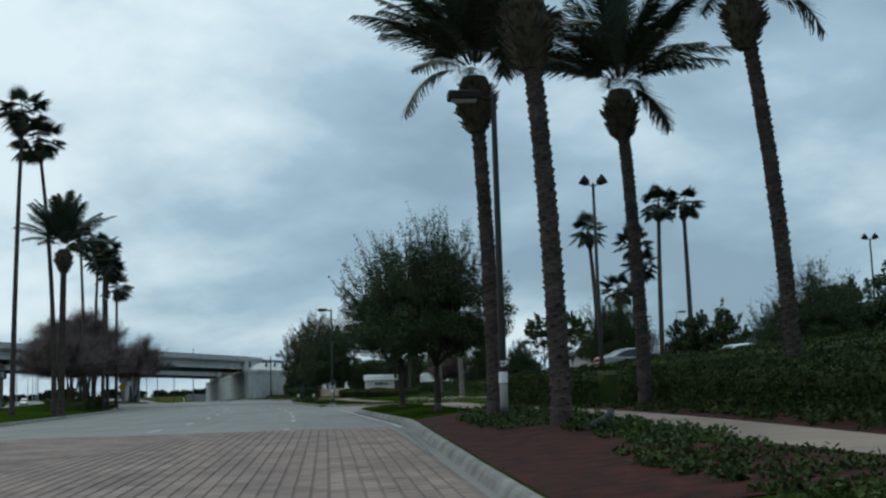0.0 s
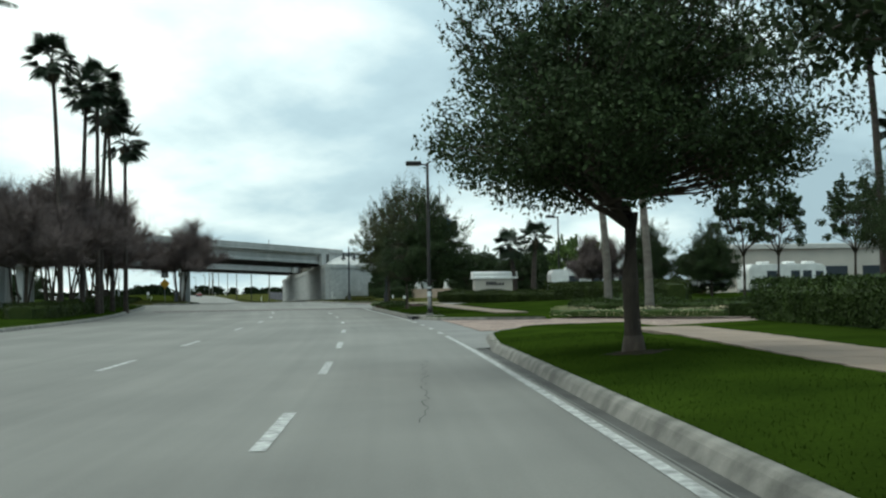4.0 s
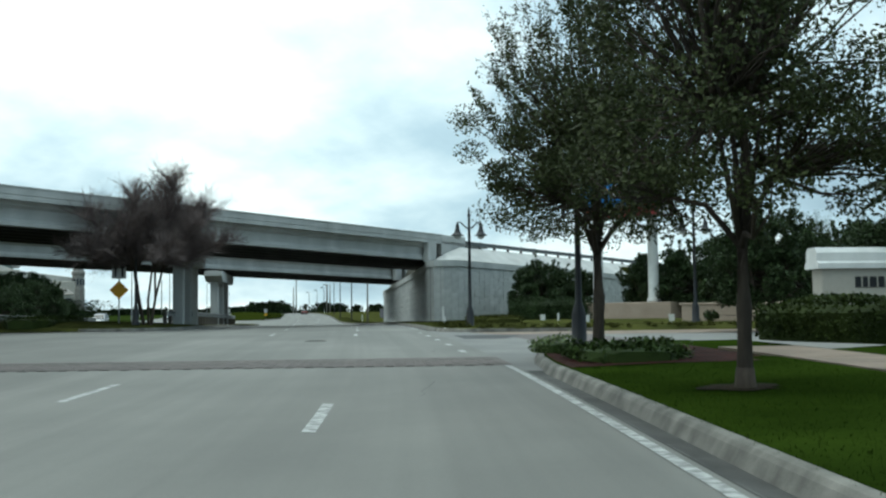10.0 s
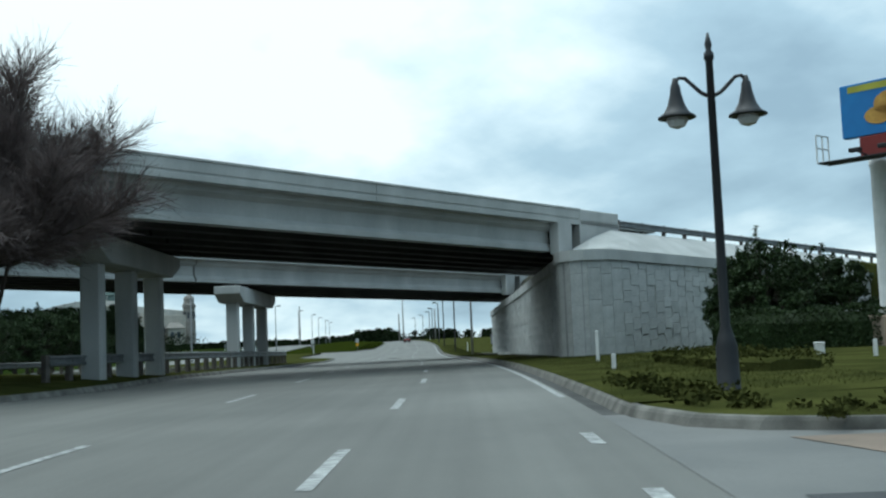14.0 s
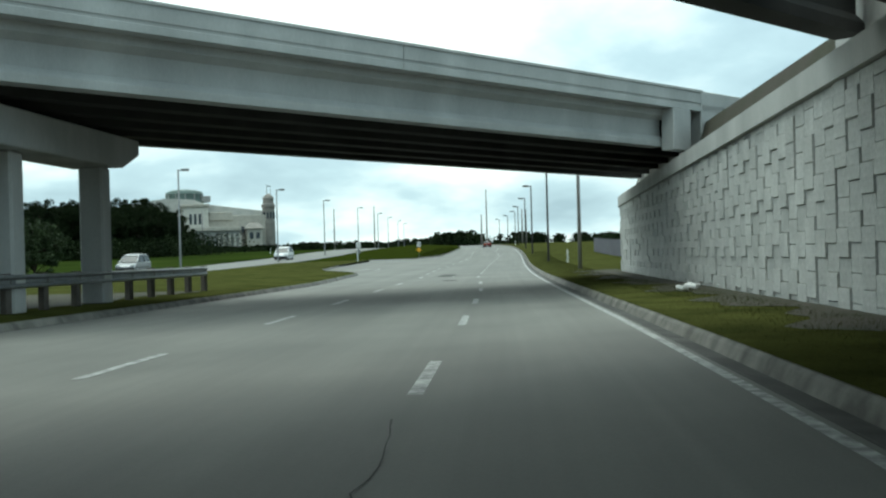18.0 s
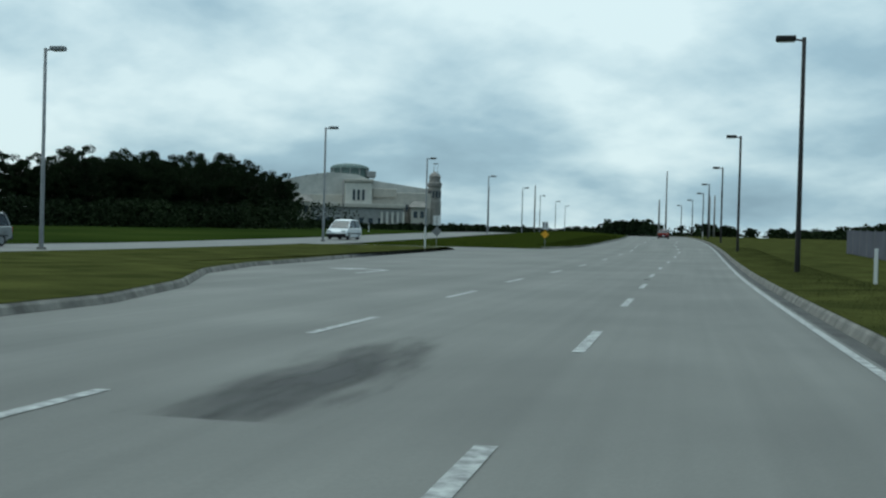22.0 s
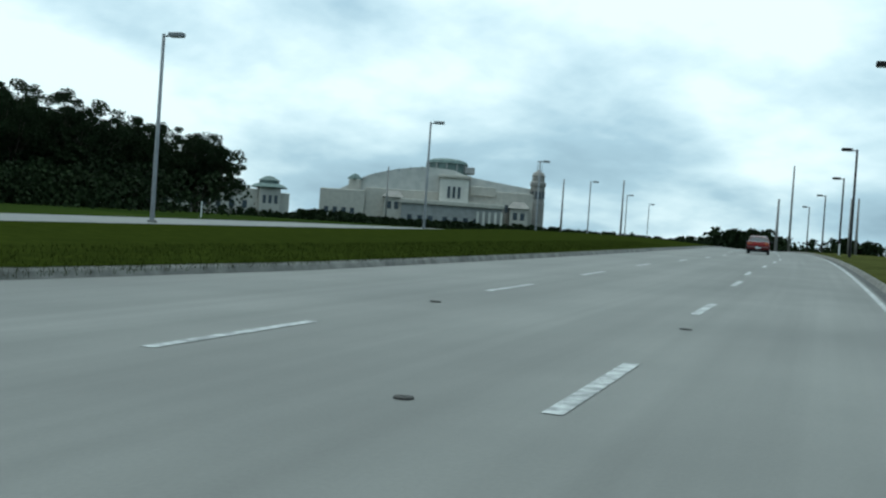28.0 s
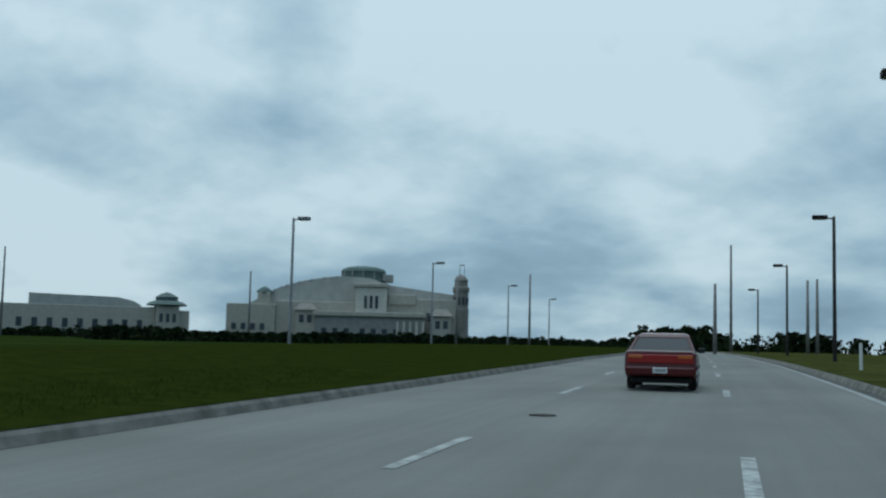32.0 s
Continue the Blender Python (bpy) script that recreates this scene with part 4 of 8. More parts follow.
def wall_top(s):
    return float(np.interp(s, [S_CORNER - 34, S_CORNER - 3, S_CORNER, S_CORNER + 4, S_CORNER + LEN_W - 4, S_CORNER + LEN_W, S_CORNER + LEN_W + 16], [4.3, 4.95, 4.85, 4.7, 3.85, 3.75, 3.4]))


def wall_strip(name, s0, s1, o0, o1, z0, z1, material, parent=None, step=0.5):
    """A band of wall between two offsets from its face and two heights (functions of s)."""
    ss = np.r_[np.arange(s0, s1, step), s1]
    verts, faces = [], []
    for s in ss:
        p, q = wall_at(max(s - 0.2, 0)), wall_at(s + 0.2)
        t = (q - p) / np.linalg.norm(q - p)
        nrm = np.array([-t[1], t[0]])
        c = wall_at(s)
        for o, z in ((o0, z0(s)), (o1, z0(s)), (o1, z1(s)), (o0, z1(s))):
            verts.append((*(c + nrm * o), z))
    for i in range(len(ss) - 1):
        for j in range(4):
            a, b = 4 * i + j, 4 * i + (j + 1) % 4
            faces.append((a, b, b + 4, a + 4))
    faces += [(0, 1, 2, 3), tuple(4 * (len(ss) - 1) + j for j in (3, 2, 1, 0))]
    o = new(name, pymesh(name, verts, faces, material))
    if parent:
        o.parent = parent
    return o


S_WEND = float(plan_s[-1])
retaining_wall = setting(wall_strip("retaining_wall", 0.3, S_WEND - 0.3, -0.45, -0.06, lambda s: H(*wall_at(s))[2] - 0.2, wall_top, M_PANELJOINT), "retaining wall of split-faced concrete panels", "wall")
coping = wall_strip("coping", 0.3, S_WEND - 0.3, -0.5, 0.09, lambda s: wall_top(s) - 0.02, lambda s: wall_top(s) + 0.42, M_CONC, retaining_wall)

# ---- ramp earth behind the wall, to the right ----
def land(name, grid, material):
    n = len(grid[0])
    faces = [(i * n + j, i * n + j + 1, (i + 1) * n + j + 1, (i + 1) * n + j) for i in range(len(grid) - 1) for j in range(n - 1)]
    return new(name, pymesh(name, [p for row in grid for p in row], faces, material))


# behind the wall the ground climbs at once to the height of the bridges' roadway, then falls with the ramp
rows_ = []
for f in np.linspace(0.06, 1.0, 12):
    c = WALL_A + (WALL_B - WALL_A) * f
    zt = wall_top(S_CORNER + LEN_W * f) + 0.3
    zd = 6.45 - 0.25 * f
    rows_.append([(c[0] + 0.25 + BX * d, c[1] + BY * d, z) for d, z in [(0.3, zt), (0.9, zt + 0.15), (1.7, zd - 0.3)] + [(d, zd - 0.024 * d) for d in (5.0, 20, 40, 60, 80, 110, 150)]])
far_ = [(x - 10 * BY, y + 10 * BX, 0.5) for x, y, z in rows_[-1]]
ramp_bank = setting(land("ramp_embankment", rows_, M_SOIL), "sandy embankment of the bridge ramp", "bank")
ramp_back = setting(land("ramp_back_slope", [rows_[-1][4:], far_[4:]], M_GRASSDRY), "rough grass slope behind the bridge ramp", "bank")
# the pale concrete slope between coping and roadway on the near side
cap_ = []
for d in np.arange(2.9, 34.0, 1.6):
    c = np.array([WALL_A[0] + 0.6 + BX * d, WALL_A[1] - 1.6 + BY * d])
    s_ = S_CORNER - d
    zt = wall_top(s_) + 0.36
    zr = 6.62 - 0.021 * d
    g = max(0.1, min(1.0, (d - 2.6) / 3.0))
    cap_.append([(c[0] - 0.2 * BY, c[1] + 0.2 * BX, zt), (c[0] - 1.2 * BY, c[1] + 1.2 * BX, zt + (zr - zt) * g * 0.55), (c[0] - 2.12 * BY, c[1] + 2.12 * BX, zt + (zr - zt) * g)])
ramp_cap = setting(land("ramp_paved_slope", cap_, M_CONC), "pale concrete slope between wall and guardrail", "bank")
sv, sf = [], []
for i, d in enumerate(np.arange(24, 150, 6.0)):
    z = 6.25 - 0.024 * d
    base = np.array([-34.0 + BX * (d + 3), 164.2 + BY * (d + 3)])
    for o, zz in ((-0.3, z), (5, z - 1.6), (11, 0.9), (14, 0.7)):
        sv.append((base[0] + o * BY, base[1] - o * BX, max(zz, 0.6)))
for i in range(20):
    for j in range(3):
        a = i * 4 + j
        sf.append((a, a + 4, a + 5, a + 1))
sv.append((*np.array(sv[0])[:2], 0.4))
sf.append((0, 1, 2, 3, len(sv) - 1))
ramp_slope = setting(new("ramp_slope", pymesh("ramp_slope", sv, sf, M_GRASSDRY)), "rough grass slope below the bridge ramp", "bank")
def guardrail(pts, label, height=0.72, posts=True, wood=True):
    """A W-beam rail on posts; pts: places of its foot."""
    pts = [Vector(p) for p in pts]
    top = thing("guardrail", pts[0], label, "guardrail")
    inv = top.matrix_world.inverted()
    n = len(pts)
    prof = [(0, 0.0), (0.05, 0.035), (0.05, 0.075), (0.0, 0.11), (0.0, 0.2), (0.05, 0.235), (0.05, 0.275), (0.0, 0.31)]
    verts, faces = [], []
    for i, p in enumerate(pts):
        a, b = pts[max(i - 1, 0)], pts[min(i + 1, n - 1)]
        t = (b - a).normalized()
        nr = Vector((t.y, -t.x, 0))
        for o, z in prof:
            verts.append(inv @ (p + nr * (o + 0.1) + Vector((0, 0, height - 0.31 + z))))
        for o, z in prof[::-1]:
            verts.append(inv @ (p + nr * (o + 0.085) + Vector((0, 0, height - 0.31 + z))))
    m = 2 * len(prof)
    for i in range(n - 1):
        for j in range(m):
            k = (j + 1) % m
            faces.append((i * m + j, i * m + k, (i + 1) * m + k, (i + 1) * m + j))
    faces += [tuple(range(m))[::-1], tuple((n - 1) * m + j for j in range(m))]
    part("rail_beam", pymesh("rail_beam", verts, faces, M_RAIL), None, top)
    me = bmesh.new()
    box(me, -0.09, 0.09, -0.09, 0.09, -0.5, height + 0.03, 0.012)
    mesh = None
    for i, p in enumerate(pts):
        if mesh is None:
            o = part("rail_post", me, M_WOODPOST if wood else M_RAIL, top)
            mesh = o.data
        else:
            o = part("rail_post", mesh, None, top)
        o.location = inv @ p
    return top


guardrail([(-35.4 + BX * (4.75 + 1.9 * k), 164.9 + BY * (4.75 + 1.9 * k), 6.27 - 0.021 * 1.9 * k) for k in range(46)], "galvanised guardrail on posts above the ramp")
guardrail([tuple(P(S(150 + 1.79 * k), -13.4 + 0.035 * k, 0.32)) for k in range(27)], "galvanised guardrail on timber posts in the median")
guardrail([tuple(P(S(148 + 1.9 * k), -24.5, 0.2)) for k in range(22)], "galvanised guardrail beside the far carriageway")

# ---- plants ----
def rand_dirs(rng, n):
    v = rng.normal(size=(n, 3))
    return v / np.linalg.norm(v, axis=1, keepdims=True)


def leaf_quads(rng, centres, size, flat=0.3, aspect=0.5):
    """A small rhombus leaf at each centre, turned at random."""
    n = len(centres)
    a = rand_dirs(rng, n)
    b = np.cross(a, rand_dirs(rng, n))
    b /= np.linalg.norm(b, axis=1, keepdims=True) + 1e-9
    s = size * rng.uniform(0.6, 1.3, (n, 1))
    a, b = a * s, b * s * aspect
    return np.stack([centres - a, centres - b, centres + a, centres + b], axis=1)


def limb_tubes(bm, pts, r0, r1, seg=7):
    """A bent tapered limb through pts."""
    n = len(pts)
    rings = []
    for i, p in enumerate(pts):
        a, b = Vector(pts[max(i - 1, 0)]), Vector(pts[min(i + 1, n - 1)])
        q = (b - a).to_track_quat("Z", "Y")
        r = r0 + (r1 - r0) * i / (n - 1)
        rings.append([bm.verts.new(Vector(p) + q @ Vector((r * math.cos(2 * math.pi * k / seg), r * math.sin(2 * math.pi * k / seg), 0))) for k in range(seg)])
    for a, b in zip(rings, rings[1:]):
        for k in range(seg):
            bm.faces.new((a[k], a[(k + 1) % seg], b[(k + 1) % seg], b[k]))
    bm.faces.new(rings[0][::-1])
    bm.faces.new(rings[-1])


def broadleaf(seed, height, trunk_h, rx, leaf_mat, n_leaf=9000, leaf=0.11, trunk_r=0.17, spiky=0.5, bottom=0.0, clumps=120, lean=0.0, bark=None, peak=0.0, feather=0.0, skirt_=0.0, open_=0.0, fill=0.0):
    """Meshes of a tree: trunk with limbs, and a crown of leafy clumps with gaps and a ragged top.
    feather: long thin shoots over the crown; skirt_: how flat and full its underside is; open_: how sparse its upper half is."""
    rng = np.random.default_rng(seed)
    bm = bmesh.new()
    zc = trunk_h + bottom + (height - trunk_h - bottom) * 0.45
    rz = (height - trunk_h - bottom) * 0.55
    fork = np.array([lean * 0.3, 0, trunk_h])
    limb_tubes(bm, [(0, 0, -0.3), (0, 0, 0.12), (lean * 0.1 + 0.03, 0.02, trunk_h * 0.5), tuple(fork)], trunk_r * 1.15, trunk_r * 0.8, 10)
    limb_tubes(bm, [(0, 0, -0.3), (0, 0, 0.25)], trunk_r * 1.6, trunk_r * 1.05, 10)
    d = rand_dirs(rng, clumps)
    d[:, 2] = np.where(d[:, 2] < -0.55, -d[:, 2] * 0.5, d[:, 2])
    rad = rng.uniform(0.45 - fill, 1.0, (clumps, 1)) ** 0.6
    wob = 1 + 0.18 * np.sin(3 * np.arctan2(d[:, 1], d[:, 0]) + seed)[:, None]
    slim = np.ones((clumps, 3))
    slim[:, :2] -= peak * np.clip(d[:, 2:] * rad, 0, 1)
    cc = d * rad * wob * slim * np.array([rx, rx, rz]) + np.array([lean, 0, zc])
    if skirt_:
        # a share of the clumps fills a flat disc at the foot of the crown
        k = int(clumps * skirt_)
        a, r = rng.uniform(0, 2 * math.pi, k), np.sqrt(rng.uniform(0.05, 1.0, k)) * rx * 0.92
        cc[:k] = np.stack([lean + r * np.cos(a), r * np.sin(a), trunk_h + bottom + rng.uniform(0.0, 0.45, k) * rz + 0.75 * (r / rx) ** 2], axis=1)
    main = rng.choice(clumps, 9, replace=False)
    tips = []
    for k in main:
        t = cc[k] * 0.85 + fork * 0.15
        mid = fork + (t - fork) * 0.5 + np.array([0, 0, -0.15 * rz * rng.uniform(0, 1)]) + rng.normal(0, 0.12, 3)
        limb_tubes(bm, [tuple(fork + np.array([0, 0, -0.25])), tuple(fork + (mid - fork) * 0.5 + rng.normal(0, 0.05, 3)), tuple(mid), tuple(t)], trunk_r * 0.45, 0.02, 6)
        tips.append(mid)
    tips = np.array(tips)
    for k in range(clumps):
        if k in main:
            continue
        j = int(np.argmin(((tips - cc[k]) ** 2).sum(1)))
        s = tips[j]
        limb_tubes(bm, [tuple(s), tuple((s + cc[k]) / 2 + rng.normal(0, 0.12, 3)), tuple(cc[k])], 0.026, 0.006, 4)
    pts = []
    per = n_leaf // clumps
    for k in range(clumps):
        r = rng.uniform(0.38, 0.75) * rx / 3.4
        up_ = max(0.0, (cc[k][2] - zc) / rz)
        n_ = max(12, int(per * (1.0 - open_ * up_)))
        g = rand_dirs(rng, n_) * rng.uniform(0, 1, (n_, 1)) ** 0.4 * np.array([r, r, r * 0.7])
        pts.append(cc[k] + g)
    # sprays that stick out of the top and sides
    ns = int(46 * spiky + 90 * feather)
    for k in range(ns):
        dd = rand_dirs(rng, 1)[0]
        dd[2] = abs(dd[2]) * 1.4 + 0.15
        dd /= np.linalg.norm(dd)
        base = dd * np.array([rx * (1 - peak * dd[2]), rx * (1 - peak * dd[2]), rz]) * 0.88 + np.array([lean, 0, zc])
        long_ = k >= int(46 * spiky)
        up = dd * 0.6 + np.array([0, 0, 0.75]) + rng.normal(0, 0.16, 3)
        ln = rng.uniform(0.5, 1.35) * rx / 3.4 * (1.5 if long_ else 1.0)
        limb_tubes(bm, [tuple(base - dd * 0.6), tuple(base), tuple(base + up * ln)], 0.012 if long_ else 0.018, 0.003, 4)
        m_ = 46 if long_ else 90
        f = rng.uniform(-0.25, 1, (m_, 1))
        pts.append(base + up * ln * f + rng.normal(0, 0.075, (m_, 3)) * (1.15 - 0.6 * f))
        if long_:
            # side twigs
            for h in range(4):
                f0 = rng.uniform(0.1, 0.8)
                tw = up * 0.5 + rand_dirs(rng, 1)[0] * 0.7
                s0 = base + up * ln * f0
                l2 = ln * rng.uniform(0.25, 0.5)
                limb_tubes(bm, [tuple(s0), tuple(s0 + tw * l2 * 0.5), tuple(s0 + tw * l2)], 0.006, 0.002, 3)
                f2 = rng.uniform(0.1, 1, (16, 1))
                pts.append(s0 + tw * l2 * f2 + rng.normal(0, 0.045, (16, 3)))
    me_t = bpy.data.meshes.new("trunk")
    bm.to_mesh(me_t)
    bm.free()
    me_t.materials.append(bark or M_BARK)
    me_t.shade_smooth()
    me_c = quads_mesh("crown", leaf_quads(rng, np.concatenate(pts), leaf), leaf_mat)
    return me_t, me_c


def plant(name, meshes, x, y, label, category, rz=0.0, scale=1.0, group="", h=0.0, parts=("trunk", "crown")):
    top = thing(name, H(x, y, h), label, category, group, rz=rz)
    top.scale = (scale, scale, scale)
    for pn, me in zip(parts, meshes):
        part(pn, me, None, top)
    return top


OAK_A = broadleaf(3, 5.1, 1.75, 2.6, M_OAK, 92000, 0.036, bottom=0.05, spiky=1.0, clumps=300, trunk_r=0.125, peak=0.3, feather=1.3, skirt_=0.3, open_=0.35, fill=0.35)
OAK_B = broadleaf(8, 6.2, 2.2, 3.2, M_OAK, 92000, 0.044, bottom=0.05, spiky=1.0, clumps=330, trunk_r=0.15, peak=0.25, feather=1.2, skirt_=0.3, open_=0.35, fill=0.35)
OAK_C = broadleaf(12, 5.7, 1.8, 2.4, M_OAK, 100000, 0.04, bottom=-0.3, spiky=1.0, clumps=330, trunk_r=0.125, peak=0.5, feather=0.45, skirt_=0.3, open_=0.0, fill=0.4)
ELM_A = broadleaf(21, 7.2, 1.9, 2.3, M_OLIVE, 60000, 0.034, spiky=1.0, clumps=260, trunk_r=0.1, bottom=-0.1, peak=0.1, feather=2.0, skirt_=0.3, open_=0.55, fill=0.3)
ELM_B = broadleaf(27, 5.9, 2.1, 2.35, M_OLIVE, 60000, 0.036, spiky=0.9, clumps=240, trunk_r=0.12, feather=1.0, skirt_=0.2, fill=0.35)
SMALL_A = broadleaf(33, 4.6, 1.3, 2.2, M_LIGHTLEAF, 5000, 0.11, spiky=0.5, clumps=70, trunk_r=0.09)
BUSHY = broadleaf(39, 4.2, 0.5, 2.3, M_OAK, 22000, 0.085, spiky=0.5, clumps=170, trunk_r=0.1, bottom=-0.5)
PINEY = broadleaf(41, 7.0, 3.0, 1.9, M_OAK, 5000, 0.10, spiky=0.5, clumps=70, trunk_r=0.1)

plant("oak_tree", OAK_A, -1.42, 36.9, "dense dark oak tree on the mown verge", "tree", 20, 1.0, "verge trees", 0.3)
plant("oak_tree", OAK_B, -3.54, 50.0, "larger dense dark oak tree on the mown verge", "tree", 130, 1.0, "verge trees", 0.3)
plant("oak_tree", OAK_C, -12.25, 91.5, "dark oak tree on the verge past the driveway", "tree", 250, 1.0, "verge trees", 0.18)
plant("elm_tree", ELM_A, -15.1, 101.8, "slender olive-green elm tree on the verge", "tree", 40, 1.0, "verge trees", 0.18)
plant("elm_tree", ELM_B, -17.6, 109.6, "spreading olive-green elm in a shrub bed", "tree", 300, 1.02, "verge trees", 0.2)
# bare brown rings in the grass round their trunks
for x, y, r, base, slope in ((-1.42, 36.9, 0.55, 0.283, 0.055), (-3.54, 50.0, 0.55, 0.289, 0.055), (-12.25, 91.5, 0.6, 0.19, 0.03), (-15.1, 101.8, 0.5, 0.19, 0.03)):
    s0_, d0_ = nearest(x, y)
    rngr = random.Random(int(10 * y))
    ring = [P(s0_ + rr * math.sin(a), d0_ + rr * math.cos(a), base + slope * rr * math.cos(a) + 0.004) for a in np.linspace(0, 2 * math.pi, 28, endpoint=False) for rr in (r * rngr.uniform(0.7, 1.15),)]
    tagged(new("tree_ring", pymesh("tree_ring", [tuple(v) for v in ring] + [tuple(P(s0_, d0_, base + 0.035))], [(i, (i + 1) % 28, 28) for i in range(28)], M_RINGSOIL)), "bare brown soil ring round a tree trunk", "soil", kind="structure")
# trees behind the hedges and across the car parks
for x, y, me, sc, rz, nm, lb in (
        (9.5, 78, OAK_B, 0.9, 10, "oak_tree", "dark oak tree behind the hedge"), (14, 66, BUSHY, 1.1, 60, "bushy_tree", "low bushy tree behind the hedge"), (18, 52, BUSHY, 1.2, 90, "bushy_tree", "low bushy tree behind the hedge"),
        (13.5, 44, OAK_A, 0.8, 150, "oak_tree", "dark oak tree beyond the hedge"), (6, 103, PINEY, 1.0, 0, "shade_tree", "thin shade tree beside the car park"), (9, 108, PINEY, 1.05, 90, "shade_tree", "thin shade tree beside the car park"),
        (12, 100, PINEY, 1.0, 180, "shade_tree", "thin shade tree beside the car park"), (4.5, 112, BUSHY, 0.9, 20, "bushy_tree", "low bushy tree beside the car park"), (-2.5, 127, SMALL_A, 1.0, 0, "small_tree", "light green tree behind the motorhome"),
        (-4.5, 129, SMALL_A, 1.1, 120, "small_tree", "light green tree behind the motorhome"), (-9, 126, BUSHY, 0.9, 45, "bushy_tree", "dark bushy tree behind the stone sign"), (-13.5, 131, BUSHY, 1.0, 145, "bushy_tree", "dark bushy tree behind the stone sign"),
        (-26.9, 163.3, BUSHY, 0.95, 30, "bushy_tree", "dark bushy tree before the retaining wall"), (-25.0, 165.6, BUSHY, 0.85, 210, "bushy_tree", "dark bushy tree before the retaining wall"), (-27.4, 167.4, BUSHY, 0.9, 110, "bushy_tree", "dark bushy tree before the retaining wall"),
        (-13.0, 152, BUSHY, 1.1, 0, "bushy_tree", "dark bushy tree beside the billboard"), (-10, 158, OAK_B, 0.8, 70, "oak_tree", "dark oak tree beside the billboard"), (-7.5, 150, BUSHY, 1.2, 240, "bushy_tree", "dark bushy tree beside the billboard"),
        (-19.2, 161.5, BUSHY, 1.05, 130, "bushy_tree", "dark bushy tree behind the billboard"), (-16.0, 158.5, BUSHY, 1.15, 200, "bushy_tree", "dark bushy tree behind the billboard"),
        (-14.2, 147.5, BUSHY, 0.85, 15, "bushy_tree", "dark bushy tree beside the billboard"), (-11.6, 146.0, BUSHY, 0.95, 100, "bushy_tree", "dark bushy tree across the side street"), (-9.0, 143.5, BUSHY, 1.1, 190, "bushy_tree", "dark bushy tree across the side street"),
        (0.3, 104.5, OAK_C, 0.8, 40, "oak_tree", "dark oak tree beside the car park"), (3.6, 99.5, OAK_C, 0.75, 160, "oak_tree", "dark oak tree beside the car park"),
        (26, 96, OAK_B, 1.0, 30, "oak_tree", "dark oak tree across the car park"), (22, 120, BUSHY, 1.3, 0, "bushy_tree", "dark tree across the car park"), (34, 130, OAK_A, 1.1, 80, "oak_tree", "dark oak tree across the car park"),
        (-55.8, 234.5, BUSHY, 0.75, 0, "bushy_tree", "dark bushy tree at the verge fence"), (-62, 262, BUSHY, 0.7, 80, "bushy_tree", "dark bushy tree at the verge fence")):
    plant(nm, me, x, y, lb, "tree", rz, sc, "background trees", 0.4 if y < 112 else 0.1)


# bare winter trees: nothing but twigs
def bare_tree(seed, height, rx, stems=5):
    rng = np.random.default_rng(seed)
    bm = bmesh.new()
    segs = []
    for k in range(stems):
        a = 2 * math.pi * k / stems + rng.uniform(-0.3, 0.3)
        b0 = np.array([0.12 * math.cos(a), 0.12 * math.sin(a), -0.2])
        b1 = np.array([0.35 * rx * math.cos(a) * 0.5, 0.35 * rx * math.sin(a) * 0.5, height * 0.33])
        limb_tubes(bm, [tuple(b0), tuple((b0 + b1) / 2 + rng.normal(0, 0.05, 3)), tuple(b1)], 0.06, 0.045, 6)
        for j in range(6):
            d = rand_dirs(rng, 1)[0]
            d[2] = abs(d[2]) + 0.25
            d[:2] += 0.7 * np.array([math.cos(a), math.sin(a)])
            d /= np.linalg.norm(d)
            e = b1 + d * np.array([rx, rx, height * 0.55]) * rng.uniform(0.45, 0.9)
            m = (b1 + e) / 2 + rng.normal(0, 0.15, 3)
            limb_tubes(bm, [tuple(b1), tuple(m), tuple(e)], 0.045, 0.015, 5)
            segs += [(b1, m), (m, e)]
    me_t = bpy.data.meshes.new("trunk")
    bm.to_mesh(me_t)
    bm.free()
    me_t.materials.append(M_BARK)
    q = []
    for a, b in segs:
        for k in range(150):
            f = rng.uniform(0.15, 1.1)
            p = a + (b - a) * f
            d = rand_dirs(rng, 1)[0] * 0.8 + np.array([0, 0, 0.55]) + (b - a) / np.linalg.norm(b - a) * 0.5
            d /= np.linalg.norm(d)
            ln = rng.uniform(0.35, 1.0) * height / 7
            w = np.cross(d, rand_dirs(rng, 1)[0])
            w = w / (np.linalg.norm(w) + 1e-9) * 0.009
            e = p + d * ln
            q.append([p - w, p + w, e + w * 0.4, e - w * 0.4])
            for h in range(8):
                g = rng.uniform(0.3, 1)
                d2 = d + rand_dirs(rng, 1)[0] * 0.75
                d2 /= np.linalg.norm(d2)
                s = p + d * ln * g
                e2 = s + d2 * ln * rng.uniform(0.3, 0.6)
                q.append([s - w * 0.7, s + w * 0.7, e2 + w * 0.3, e2 - w * 0.3])
    return me_t, quads_mesh("twig_mass", np.array(q), M_TWIG)


